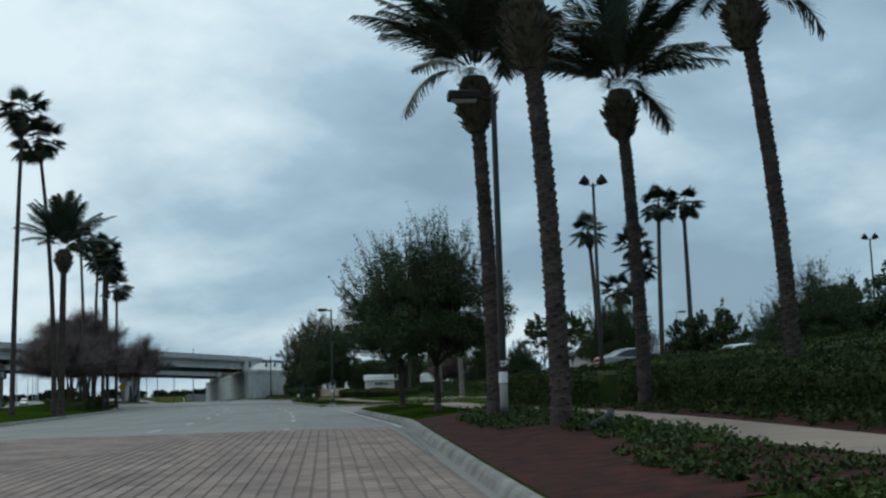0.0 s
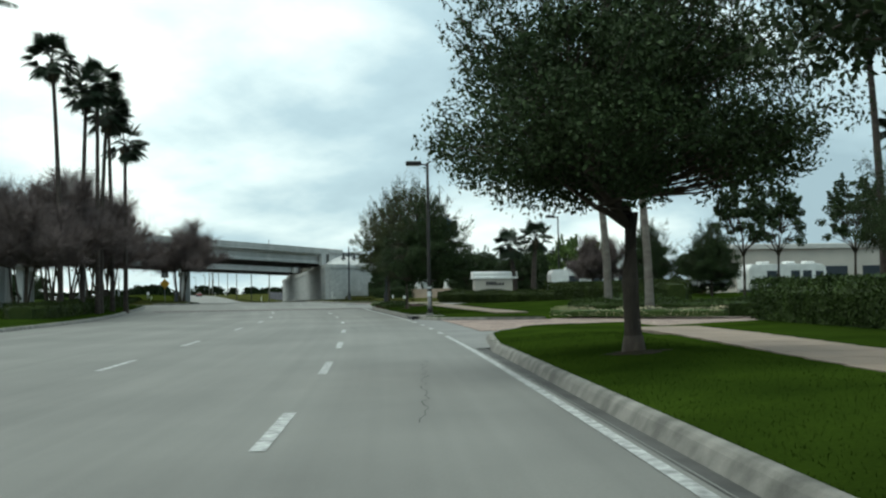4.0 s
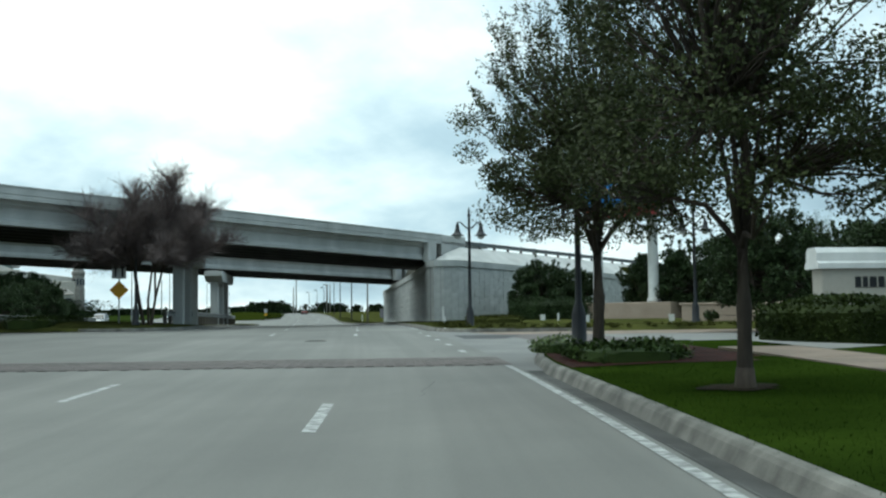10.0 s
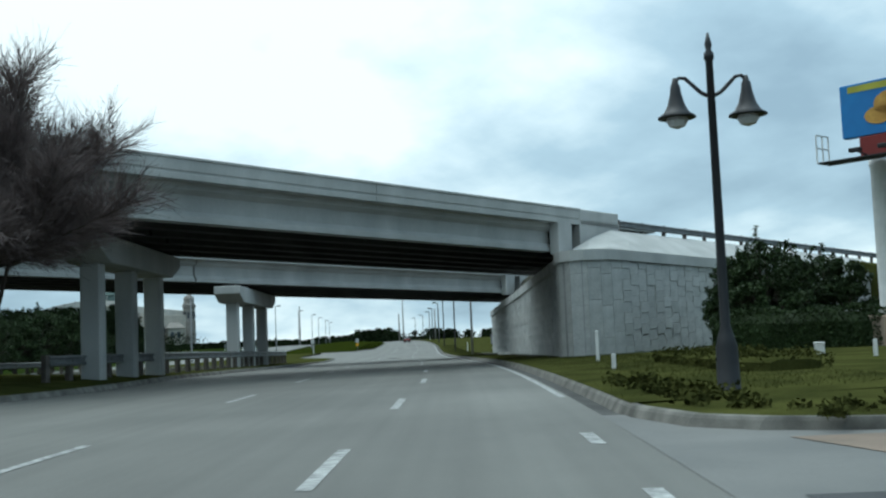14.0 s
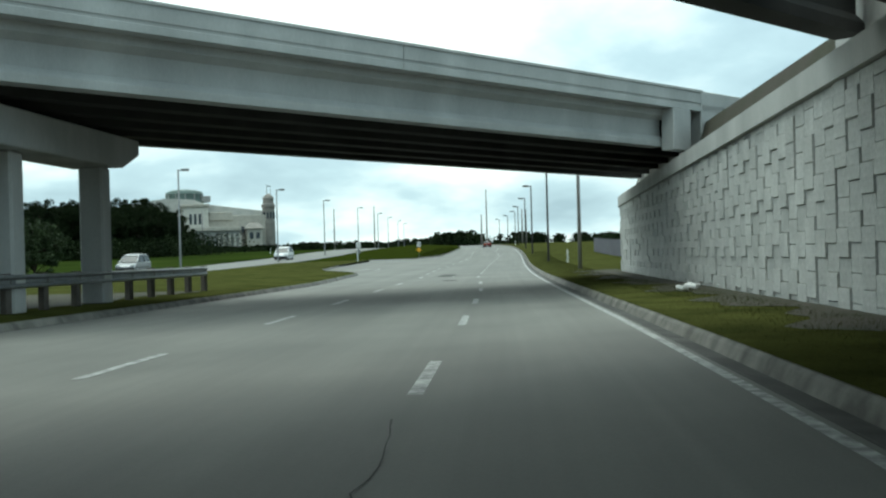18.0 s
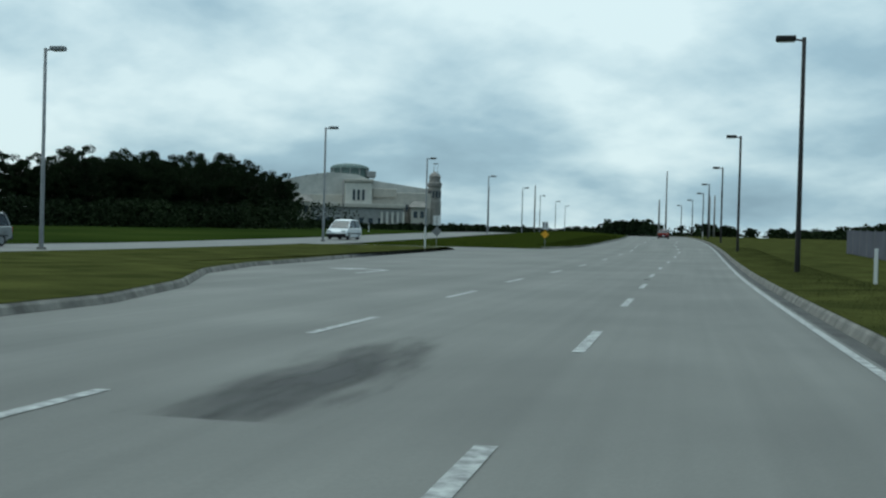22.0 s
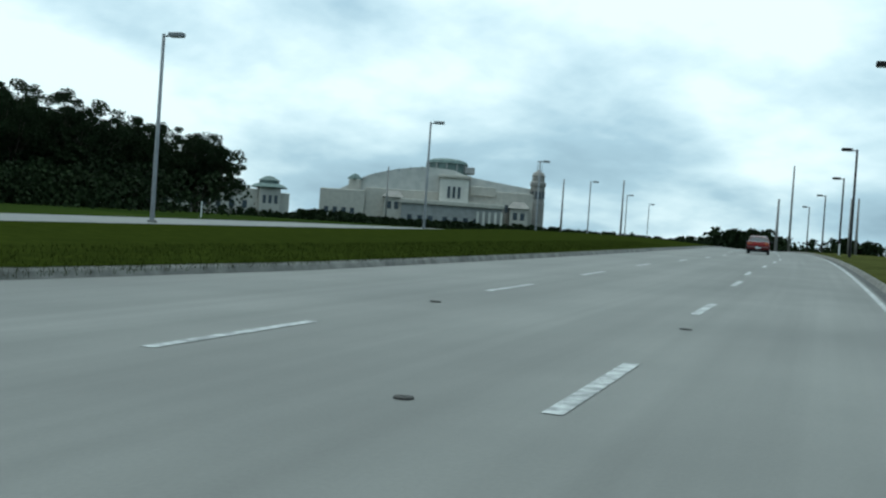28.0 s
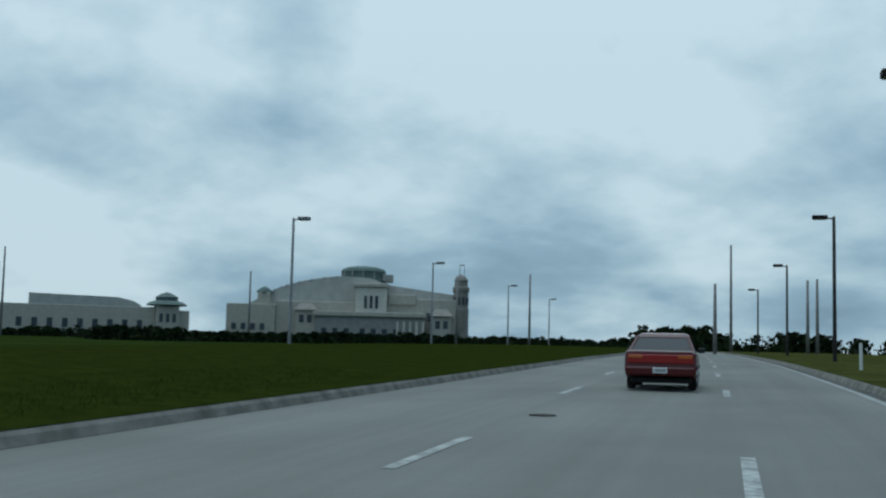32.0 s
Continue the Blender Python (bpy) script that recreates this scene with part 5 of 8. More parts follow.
BARE_A, BARE_B = bare_tree(5, 7.6, 3.6), bare_tree(9, 7.0, 3.0)
for x, y, me, sc, rz in ((-36.6, 99.6, BARE_A, 1.3, 0), (-38.3, 105.9, BARE_B, 1.35, 60), (-34.6, 93.2, BARE_B, 1.35, 120), (-40.2, 112.4, BARE_A, 1.25, 190), (-42.3, 118.8, BARE_B, 1.3, 80), (-44.6, 141.6, BARE_A, 1.25, 30), (-32.6, 86.0, BARE_A, 1.05, 250), (-3.0, 104, BARE_B, 0.72, 0)):
    plant("bare_tree", me, x, y, "leafless grey-brown crape myrtle on the median" if x < -5 else "leafless grey tree beside the car park", "tree", rz, sc, "bare trees", 0.2, ("trunk", "twig_mass"))


# ---- palms ----
def palm_trunk(height, r0, r1, seed, ridge=0.04, lean=0.2, mat_=None, step=0.16, seg=14):
    """A ringed trunk, rough with old leaf bases."""
    rng = np.random.default_rng(seed)
    bm = bmesh.new()
    n = int(height / step)
    rings = []
    for i in range(n + 1):
        z = height * i / n
        f = z / height
        r = r0 + (r1 - r0) * f + (0.35 * r0 * math.exp(-z / 0.25))
        cx = lean * f * f
        ring = []
        for k in range(seg):
            a = 2 * math.pi * k / seg
            rr = r * (1 + ridge * (0.55 if i % 2 else -0.55) + ridge * rng.uniform(-0.8, 0.8))
            ring.append(bm.verts.new((cx + rr * math.cos(a), rr * math.sin(a), z - 0.25 * (i == 0))))
        rings.append(ring)
    for a, b in zip(rings, rings[1:]):
        for k in range(seg):
            bm.faces.new((a[k], a[(k + 1) % seg], b[(k + 1) % seg], b[k]))
    bm.faces.new(rings[-1])
    if ridge > 0.05:
        # old leaf bases in a spiral, each a small wedge that points up and out
        for k in range(int(height / 0.022)):
            z = 0.15 + k * 0.022
            if z > height - 0.1:
                break
            a = k * 2.39996
            f = z / height
            r = r0 + (r1 - r0) * f
            c, sn = math.cos(a), math.sin(a)
            w, o, hh_ = 0.062, rng.uniform(0.015, 0.05), rng.uniform(0.07, 0.12)
            cx = lean * f * f
            q = [bm.verts.new((cx + rr * c - t * sn, rr * sn + t * c, zz)) for rr, t, zz in ((r * 0.92, -w, z), (r * 0.92, w, z), (r + o, 0.6 * w, z + hh_), (r + o, -0.6 * w, z + hh_), (r * 0.9, -w, z + hh_ + 0.02), (r * 0.9, w, z + hh_ + 0.02))]
            bm.faces.new((q[0], q[1], q[2], q[3]))
            bm.faces.new((q[3], q[2], q[5], q[4]))
            bm.faces.new((q[0], q[3], q[4]))
            bm.faces.new((q[1], q[5], q[2]))
    me = bpy.data.meshes.new("trunk")
    bm.to_mesh(me)
    bm.free()
    me.materials.append(mat_ or M_PALMBARK)
    return me


def date_crown(seed, at, n=46, length=3.1, material=None):
    """Arching feather fronds with leaflets, and a bulb of cut leaf bases under them."""
    rng = np.random.default_rng(seed)
    q = []
    c = np.array(at)
    for k in range(n):
        a = rng.uniform(0, 2 * math.pi)
        el = rng.uniform(0.48, 1.45) if k > 0 else 0.1
        ln = length * rng.uniform(0.8, 1.05) * (1.0 if k > 0 else 0.72)
        d = np.array([math.cos(a) * math.cos(el), math.sin(a) * math.cos(el), math.sin(el)])
        side = np.array([-math.sin(a), math.cos(a), 0])
        pts = []
        p, v = c + d * 0.35, d.copy()
        m = 16
        for i in range(m + 1):
            pts.append(p.copy())
            p = p + v * ln / m
            v = v + np.array([0, 0, -0.052 if k > 0 else -0.12])
            v /= np.linalg.norm(v)
        for i in range(m):
            t = pts[i + 1] - pts[i]
            w = side * 0.025 * (1 - i / m)
            q.append([pts[i] - w, pts[i] + w, pts[i + 1] + w * 0.8, pts[i + 1] - w * 0.8])
            f = i / m
            if f < 0.12:
                continue
            ll = 0.58 * math.sin(math.pi * min(1, 0.18 + f * 0.82)) + 0.12
            t = t / np.linalg.norm(t)
            up = np.cross(side, t)
            for sgn in (-1, 1):
                for h in (0.0, 0.25, 0.5, 0.75):
                    b = pts[i] + (pts[i + 1] - pts[i]) * h
                    dd = side * sgn * 0.72 + t * 0.72 + up * rng.uniform(0.0, 0.4)
                    dd /= np.linalg.norm(dd)
                    e = b + dd * ll * rng.uniform(0.8, 1.1) + np.array([0, 0, -0.06])
                    w2 = t * 0.03
                    q.append([b - w2, b + w2, e + w2 * 0.3, e - w2 * 0.3])
    return quads_mesh("crown", np.array(q), material or M_DATELEAF)


def boot_ball(seed, at, r, h):
    """The ball of cut leaf stalks below a date palm's crown."""
    rng = np.random.default_rng(seed)
    bm = bmesh.new()
    prof = [(0.2, -h), (r * 0.62, -h * 0.72), (r * 0.95, -h * 0.3), (r, 0.0), (r * 0.8, h * 0.4), (0.3, h * 0.62)]
    lathe(bm, prof, 18, at)
    for k in range(170):
        a, f = rng.uniform(0, 2 * math.pi), rng.uniform(-0.95, 0.35)
        rr = float(np.interp(f, [-1, -0.72, -0.3, 0, 0.4], [0.2, r * 0.62, r * 0.95, r, r * 0.8]))
        p = Vector((at[0] + rr * math.cos(a), at[1] + rr * math.sin(a), at[2] + f * h))
        o = Vector((math.cos(a), math.sin(a), 0.7))
        tube(bm, p - o * 0.05, p + o * rng.uniform(0.06, 0.18), 0.035, 0.015, 5)
    me = bpy.data.meshes.new("leaf_base_ball")
    bmesh.ops.recalc_face_normals(bm, faces=bm.faces)
    bm.to_mesh(me)
    bm.free()
    me.materials.append(M_BOOT)
    return me


def date_palm(x, y, ground_h, ball_z, seed, lean, rz, label):
    base = H(x, y, ground_h)
    hh = ball_z - base[2]
    t = palm_trunk(hh, 0.185, 0.15, seed, 0.06, lean, None, 0.3, 12)
    top = thing("date_palm", base, label, "palm tree", "date palms", rz=rz)
    part("trunk", t, None, top)
    part("leaf_base_ball", boot_ball(seed, (lean, 0, hh), 0.47, 0.85), None, top)
    part("crown", date_crown(seed, (lean, 0, hh + 0.6)), None, top)
    return top


date_palm(0.4, 26.1, 0.25, 8.35, 1, -0.28, 30, "tall date palm with a ridged trunk in mulch")
date_palm(1.5, 19.6, 0.25, 8.0, 2, -0.35, 10, "tall date palm with a ridged trunk in mulch")
date_palm(4.52, 29.9, 0.3, 8.95, 3, -0.28, 0, "tall date palm rising from the hedge")
date_palm(7.25, 25.1, 0.34, 9.85, 4, -0.75, 20, "tall date palm rising from the hedge")
date_palm(12.5, 22.5, 1.2, 10.5, 6, -0.5, 80, "tall date palm rising from the hedge")
date_palm(-24.0, 62.5, 0.25, 9.6, 5, 0.2, 100, "date palm standing on the grass median")


def fan_crown(seed, at, n=34, r=1.15):
    """Stiff fan leaves on stalks, drooping below."""
    rng = np.random.default_rng(seed)
    q = []
    c = np.array(at)
    for k in range(n):
        a = rng.uniform(0, 2 * math.pi)
        el = rng.uniform(-0.9, 1.3)
        d = np.array([math.cos(a) * math.cos(el), math.sin(a) * math.cos(el), math.sin(el)])
        side = np.array([-math.sin(a), math.cos(a), 0])
        up = np.cross(d, side)
        s = c + d * r * rng.uniform(0.55, 0.8)
        w = side * 0.02
        q.append([c - w, c + w, s + w, s - w])
        for b in np.linspace(-1.25, 1.25, 19):
            dd = d * math.cos(b) + side * math.sin(b) + np.array([0, 0, -0.28 - 0.15 * abs(b)])
            dd /= np.linalg.norm(dd)
            ln = r * 0.85 * (1 - 0.25 * abs(b)) * rng.uniform(0.85, 1.1)
            e = s + dd * ln + np.array([0, 0, -0.1 * ln])
            m = s + dd * ln * 0.55
            pw = np.cross(dd, up)
            pw = pw / (np.linalg.norm(pw) + 1e-9) * 0.05
            q.append([s, m - pw, e, m + pw])
    return quads_mesh("crown", np.array(q), M_PALMLEAF)


def skirt(seed, at, length, r, lean=0.0, hh=1.0):
    """Dead fronds hanging close to the trunk."""
    rng = np.random.default_rng(seed)
    q = []
    for k in range(140):
        a = rng.uniform(0, 2 * math.pi)
        o = np.array([math.cos(a), math.sin(a), 0])
        sd = np.array([-math.sin(a), math.cos(a), 0]) * rng.uniform(0.05, 0.12)
        z = at[2] - rng.uniform(0, length * 0.7)
        on = lambda zz: np.array([lean * (zz / hh) ** 2, at[1], zz])
        p = on(z) + o * 0.1
        m = on(z - min(0.3, length * 0.15)) + o * r * rng.uniform(0.7, 1.1)
        e = on(z - min(0.75, length * rng.uniform(0.3, 0.45))) + o * r * rng.uniform(0.4, 0.7)
        q.append([p, m - sd, e, m + sd])
    return quads_mesh("dead_fronds", np.array(q), M_BOOT)


FAN = {}


def fan_palm(x, y, crown_z, seed, label, rz=0, ground_h=0.2, skirt_len=1.2, r=1.15, trunk_r=0.17, lean=None, bark=None):
    base = H(x, y, ground_h)
    hh = round(crown_z - base[2], 1)
    key = (hh, seed % 3, skirt_len, r, trunk_r, lean, bark)
    if key not in FAN:
        lean = (-0.5, 0.3, 0.1)[seed % 3] if lean is None else lean
        FAN[key] = (palm_trunk(hh, trunk_r * 1.25, trunk_r * 0.75, seed, 0.02, lean, bark or M_PALMBARK, 0.3, 10), skirt(seed, (lean, 0, hh - 0.1), skirt_len, 0.34, lean, hh), fan_crown(seed, (lean, 0, hh), r=r))
    top = thing("fan_palm", base, label, "palm tree", "fan palms", rz=rz)
    for n, me in zip(("trunk", "dead_fronds", "crown"), FAN[key]):
        part(n, me, None, top)
    return top


for i, (x, y, z) in enumerate(((9.0, 82.6, 13.0), (11.6, 82.1, 11.9), (12.6, 84.0, 10.5), (13.3, 80.8, 14.5), (11.2, 85.2, 8.7), (15.6, 81.3, 14.7))):
    fan_palm(x, y, z, i, "tall fan palm with a thin grey trunk beyond the hedge", 40 * i)
for i, (x, y, z) in enumerate(((-33.0, 91.1, 15.1), (-33.5, 94.9, 14.0), (-33.3, 96.6, 15.0), (-34.0, 98.6, 13.2), (-34.8, 102.2, 14.3), (-34.3, 103.2, 12.0))):
    fan_palm(x, y, z, i + 3, "tall fan palm with a thin trunk on the median", 55 * i, r=1.25, trunk_r=0.13)
fan_palm(-26.2, 61.0, 18.0, 4, "tall fan palm with a thin trunk on the median", 0, r=1.2, trunk_r=0.13)
fan_palm(-25.0, 64.0, 17.0, 5, "tall fan palm with a thin trunk on the median", 0, r=1.3, trunk_r=0.13, lean=-1.2)
fan_palm(-3.0, 82.2, 9.8, 0, "fan palm with a whitish trunk at the driveway", 0, 0.3, 3.0, 1.3, 0.15, -0.8, M_PALMGREY)
fan_palm(-1.35, 79.8, 9.9, 1, "fan palm with a whitish trunk at the driveway", 0, 0.3, 1.2, 1.3, 0.15, -0.75, M_PALMGREY)
for i, (x, y, z) in enumerate(((-9.3, 122, 5.4), (-7.8, 121, 6.0))):
    fan_palm(x, y, z, i, "short cabbage palm beside the stone sign", 30 * i, 0.2, 0.9, 1.15, 0.2)


# ---- hedges and shrubs ----
def hedge(name, rails, height, width, label, material, density=420, leaf=0.05, core=None):
    """A clipped hedge along a line of ground places: a lumpy core under a coat of leaves."""
    rng = np.random.default_rng(len(rails) + int(100 * width))
    pts = np.array(rails)
    top = thing(name, tuple(pts[0]), label, "hedge" if height > 0.7 else "shrub")
    o = pts[0]
    seg = np.r_[0, np.cumsum(np.linalg.norm(np.diff(pts[:, :2], axis=0), axis=1))]
    total = seg[-1]
    n = max(4, int(total / 0.8))
    prof = [(-0.5, -0.1), (-0.5, 0.75), (-0.34, 0.97), (0.34, 0.97), (0.5, 0.75), (0.5, -0.1)]
    verts, faces = [], []
    for i in range(n + 1):
        s = total * i / n
        c = np.array([np.interp(s, seg, pts[:, j]) for j in range(3)])
        e = np.array([np.interp(min(s + 0.3, total), seg, pts[:, j]) for j in range(2)]) - np.array([np.interp(max(s - 0.3, 0), seg, pts[:, j]) for j in range(2)])
        e /= np.linalg.norm(e)
        nr = np.array([-e[1], e[0]])
        endf = min(1.0, 0.55 + min(s, total - s) / 1.2)
        for a, b in prof:
            k = 1 + rng.normal(0, 0.035)
            verts.append((c[0] - o[0] + nr[0] * a * width * 0.9 * k * endf, c[1] - o[1] + nr[1] * a * width * 0.9 * k * endf, c[2] - o[2] + b * height * 0.95 * (1 + rng.normal(0, 0.03)) * (0.8 + 0.2 * endf)))
    m = len(prof)
    for i in range(n):
        for j in range(m - 1):
            faces.append((i * m + j, i * m + j + 1, (i + 1) * m + j + 1, (i + 1) * m + j))
    faces += [tuple(range(m)), tuple(n * m + j for j in range(m))[::-1]]
    part("branch_core", pymesh("branch_core", verts, faces, core or material), None, top)
    cnt = int(density * total * (2 * height + width))
    s = rng.uniform(0, total, cnt)
    c = np.stack([np.interp(s, seg, pts[:, j]) for j in range(3)], axis=1) - o
    e = np.stack([np.interp(np.minimum(s + 0.3, total), seg, pts[:, j]) - np.interp(np.maximum(s - 0.3, 0), seg, pts[:, j]) for j in range(2)], axis=1)
    e /= np.linalg.norm(e, axis=1, keepdims=True)
    nr = np.stack([-e[:, 1], e[:, 0], np.zeros(cnt)], axis=1)
    t = rng.uniform(0, 2 * height + width, cnt)
    lat = np.where(t < height, -0.5, np.where(t < height + width, (t - height) / width - 0.5, 0.5))
    zz = np.where(t < height, t, np.where(t < height + width, height, 2 * height + width - t))
    endf = np.minimum(1.0, 0.6 + np.minimum(s, total - s) / 1.2)
    lump = 0.06 * np.sin(s * 1.7 + lat * 3) + 0.05 * np.sin(s * 4.1)
    p = c + nr * (lat * width * endf + rng.normal(0, 0.035, cnt))[:, None]
    p[:, 2] += zz * (0.82 + 0.18 * endf) + (lump + rng.normal(0, 0.035, cnt)) * (zz > height * 0.6)
    part("foliage", quads_mesh("foliage", leaf_quads(rng, p, leaf), material), None, top)
    return top


def along(s0, s1, d, h, step=2.0):
    f = d if callable(d) else (lambda s: d)
    g = h if callable(h) else (lambda s: h)
    return [tuple(P(s, f(s), g(s))) for s in np.arange(s0, s1, step)]


hedge("hedge", along(S(8), S(34), 8.0, 0.32), 1.0, 1.7, "low clipped dark hedge behind the walk", M_HEDGE)
hedge("hedge", along(S(35.5), S(50.4), 7.7, 0.3), 1.25, 2.1, "clipped dark hedge with a flat top", M_HEDGE)
hedge("hedge", along(S(47), S(63), 9.4, 0.38), 1.0, 2.0, "clipped hedge stepping up the bank", M_SHRUB)
hedge("hedge", along(S(2), S(56), 14.6, 1.15), 1.05, 1.8, "long dark hedge along the top of the bank", M_HEDGE, 320)
hedge("hedge", along(S(84), S(107), lambda s: 13.2 - 0.02 * (s - S(84)), 0.5), 1.12, 1.8, "long dark clipped hedge on the bank", M_HEDGE, 380)
hedge("hedge", along(S(100.5), S(112), lambda s: min(12.4, 10.6 - 0.56 * (s - S(104.5))), 0.38, 1.0), 0.76, 1.6, "low dark hedge curving to the corner", M_HEDGE)
hedge("shrub_bed", along(S(106.4), S(109.6), 1.9, 0.2, 0.8), 0.2, 1.9, "low green shrubs around the corner lamp", M_SHRUB, 200, 0.06)
hedge("shrub_bed", [H(-18.9, 111.9, 0.14), H(-18.7, 111.3, 0.16), H(-18.4, 110.6, 0.18)], 0.2, 0.9, "pale variegated shrub at the street corner", M_VARIEG, 420, 0.035, M_SHRUB)
hedge("shrub_bed", along(S(80.5), S(86), lambda s: 9.5 + 0.5 * (s - S(80.5)), 0.2, 1.0), 0.75, 2.0, "mixed green shrubs at the driveway corner", M_SHRUB)
hedge("flower_bed", [H(-5.4, 81.6, 0.15), H(-3.6, 80.4, 0.15), H(-1.6, 79.0, 0.15), H(1.5, 77.4, 0.15)], 0.28, 1.1, "pale flowers edging the shrub bed", M_FLOWER, 110, 0.035, M_SHRUB)
hedge("shrub_bed", [H(-4.6, 83.0, 0.15), H(-2.2, 81.6, 0.15), H(0.5, 80.0, 0.15), H(4, 78.2, 0.15)], 0.6, 1.6, "low shrubs around two palms", M_SHRUB)
hedge("shrub_bed", [tuple(P(S(y), -18.6, 0.2)) for y in range(88, 128, 3)], 0.75, 2.2, "dark low shrubs along the median", M_HEDGE, 160)
hedge("shrub_bed", [tuple(P(S(y), -19 + 0.05 * y - 7.5, 0.2)) for y in range(143, 152, 2)], 0.5, 2.4, "dark low shrubs on the median nose", M_HEDGE, 160)
hedge("shrub_bed", [H(-28.6, 161.4, 0.1), H(-26.8, 160.9, 0.1), H(-24.6, 160.6, 0.1), H(-22.6, 160.2, 0.1)], 1.5, 2.2, "dark overgrown shrubs before the retaining wall", M_OAK, 300, 0.07)
hedge("shrub_bed", along(S(139.5), S(150), 4.4, 0.2), 0.28, 1.8, "rough low growth beside the corner", M_GRASSDRY, 120)


def tufts(name, label, zones, count, material, seed, size=0.1, wide=0.006):
    """Grass blades strewn over bands of the verge."""
    rng = np.random.default_rng(seed)
    q = []
    for s0, s1, d0, d1, h0 in zones:
        n = int(count * (s1 - s0) * (d1 - d0))
        for k in range(n):
            dd = rng.uniform(d0, d1)
            c = P(rng.uniform(s0, s1), dd, h0(dd) if callable(h0) else h0)
            a = rng.uniform(0, 2 * math.pi)
            w = np.array([math.cos(a), math.sin(a), 0]) * wide
            ln = size * rng.uniform(0.5, 1.3)
            e = c + np.array([rng.normal(0, 0.4) * ln, rng.normal(0, 0.4) * ln, ln])
            q.append([c - w, c + w, e + w * 0.2, e - w * 0.2])
    return tagged(new(name, quads_mesh(name, np.array(q), material)), label, "grass", kind="stuff")


VERGE_1 = lin((0.47, 0.135), (1.6, 0.265), (2.5, 0.315), (4.3, 0.27))
VERGE_2 = lin((0.47, 0.135), (2.5, 0.195), (4.4, 0.235))
VERGE_3 = lin((0.47, 0.125), (2.5, 0.195), (5.0, 0.245))
tufts("grass_blades", "short mown grass blades on the verge", [(S(30.2), S(57.5), 0.5, 3.4, VERGE_1), (S(86.5), S(106), 0.5, 4.3, VERGE_2)], 210, M_GRASS, 4, 0.028, 0.004)
tufts("grass_blades", "rough dry grass tufts beside the road", [(S(135), S(163), 0.5, 5.0, VERGE_3), (S(214), S(300), 0.5, 3.2, VERGE_3), (S(163), S(214), 0.5, 1.8, VERGE_3), (S(163), S(214), 1.6, 2.8, VERGE_3)], 130, M_GRASSDRY, 5, 0.05, 0.005)



def leafy_bed(name, label, zones, per_m2, material, seed, leaf=0.07, tall=0.22):
    """Low broad-leaved plants strewn in loose clumps over bands beside the road."""
    rng = np.random.default_rng(seed)
    q = []
    for s0, s1, d0, d1, h0 in zones:
        for k in range(int(per_m2 * (s1 - s0) * (d1 - d0))):
            c = P(rng.uniform(s0, s1), rng.uniform(d0, d1), h0)
            ht, wd = tall * rng.uniform(0.5, 1.3), rng.uniform(0.1, 0.22)
            m = 34
            o = rand_dirs(rng, m) * rng.uniform(0.2, 1.0, (m, 1))
            o[:, 2] = np.abs(o[:, 2])
            q.append(leaf_quads(rng, c + o * np.array([wd, wd, ht]), leaf, aspect=0.55))
    return tagged(new(name, quads_mesh(name, np.concatenate(q), material)), label, "bedding plants", kind="stuff")


leafy_bed("bedding_plants", "loose green bedding plants in the mulch bed", [(S(18.5), S(29.5), 2.3, 3.5, 0.31), (S(19.5), S(25.5), 1.0, 2.5, 0.25), (S(27), S(31), 1.9, 3.3, 0.3), (S(12.5), S(18), 1.9, 3.3, 0.3)], 17, M_SHRUB, 6, 0.04, 0.2)
leafy_bed("ground_cover", "dense dark ground cover beside the walk", [(S(3), S(12.6), 1.3, 3.4, 0.27)], 24, M_HEDGE, 8, 0.035, 0.13)
leafy_bed("bedding_plants", "low plants along the foot of the hedge", [(S(5), S(33), 5.8, 6.9, 0.3)], 5, M_HEDGE, 9, 0.045, 0.25)
tufts("grass_blades", "rough grass blades along the median's edge", [(S(286), S(350), -13.2, -9.9, lambda d: 0.16 + 0.04 * min(3.0, max(0.0, -9.9 - d)))], 70, M_GRASSDK, 12, 0.07, 0.006)
leafy_bed("weed_tufts", "tall dry weeds along the street corner", [(S(130.9), S(132.0), 1.9, 15.0, 0.17), (S(132), S(139), 0.9, 1.8, 0.17)], 7, M_GRASSDRY, 13, 0.05, 0.2)
tufts("lawn_edge_blades", "short mown grass blades on the median edge", [(S(60), S(124), -17.4, -16.4, 0.18)], 60, M_GRASS, 7, 0.04)

# ---- woods and far tree lines ----
WOOD = [broadleaf(50 + k, 10.5, 1.2, 4.4, M_WOODS, 32000, 0.15, 0.2, 0.0, clumps=210, fill=0.5, bottom=-0.8) for k in range(4)]
rngw = random.Random(11)
for k in range(70):
    f = 0.85 * rngw.random() if k > 18 else -rngw.random()
    x0, y0 = (-165 - 47 * f, 322 + 58 * f) if f >= 0 else (-165 + 18 * f, 322 + 66 * f)
    off = rngw.uniform(0, 40)
    x, y = x0 - off * 0.75 + rngw.uniform(-3, 3), y0 - off * 0.55
    sc = 0.9 + 0.12 * max(f, 0) + rngw.uniform(-0.14, 0.2)
    plant("woodland_tree", WOOD[k % 4], x - 8, y + 12, "dark broadleaf tree at the edge of a wood", "tree", rngw.uniform(0, 360), sc, "wood beside the road", -0.3)


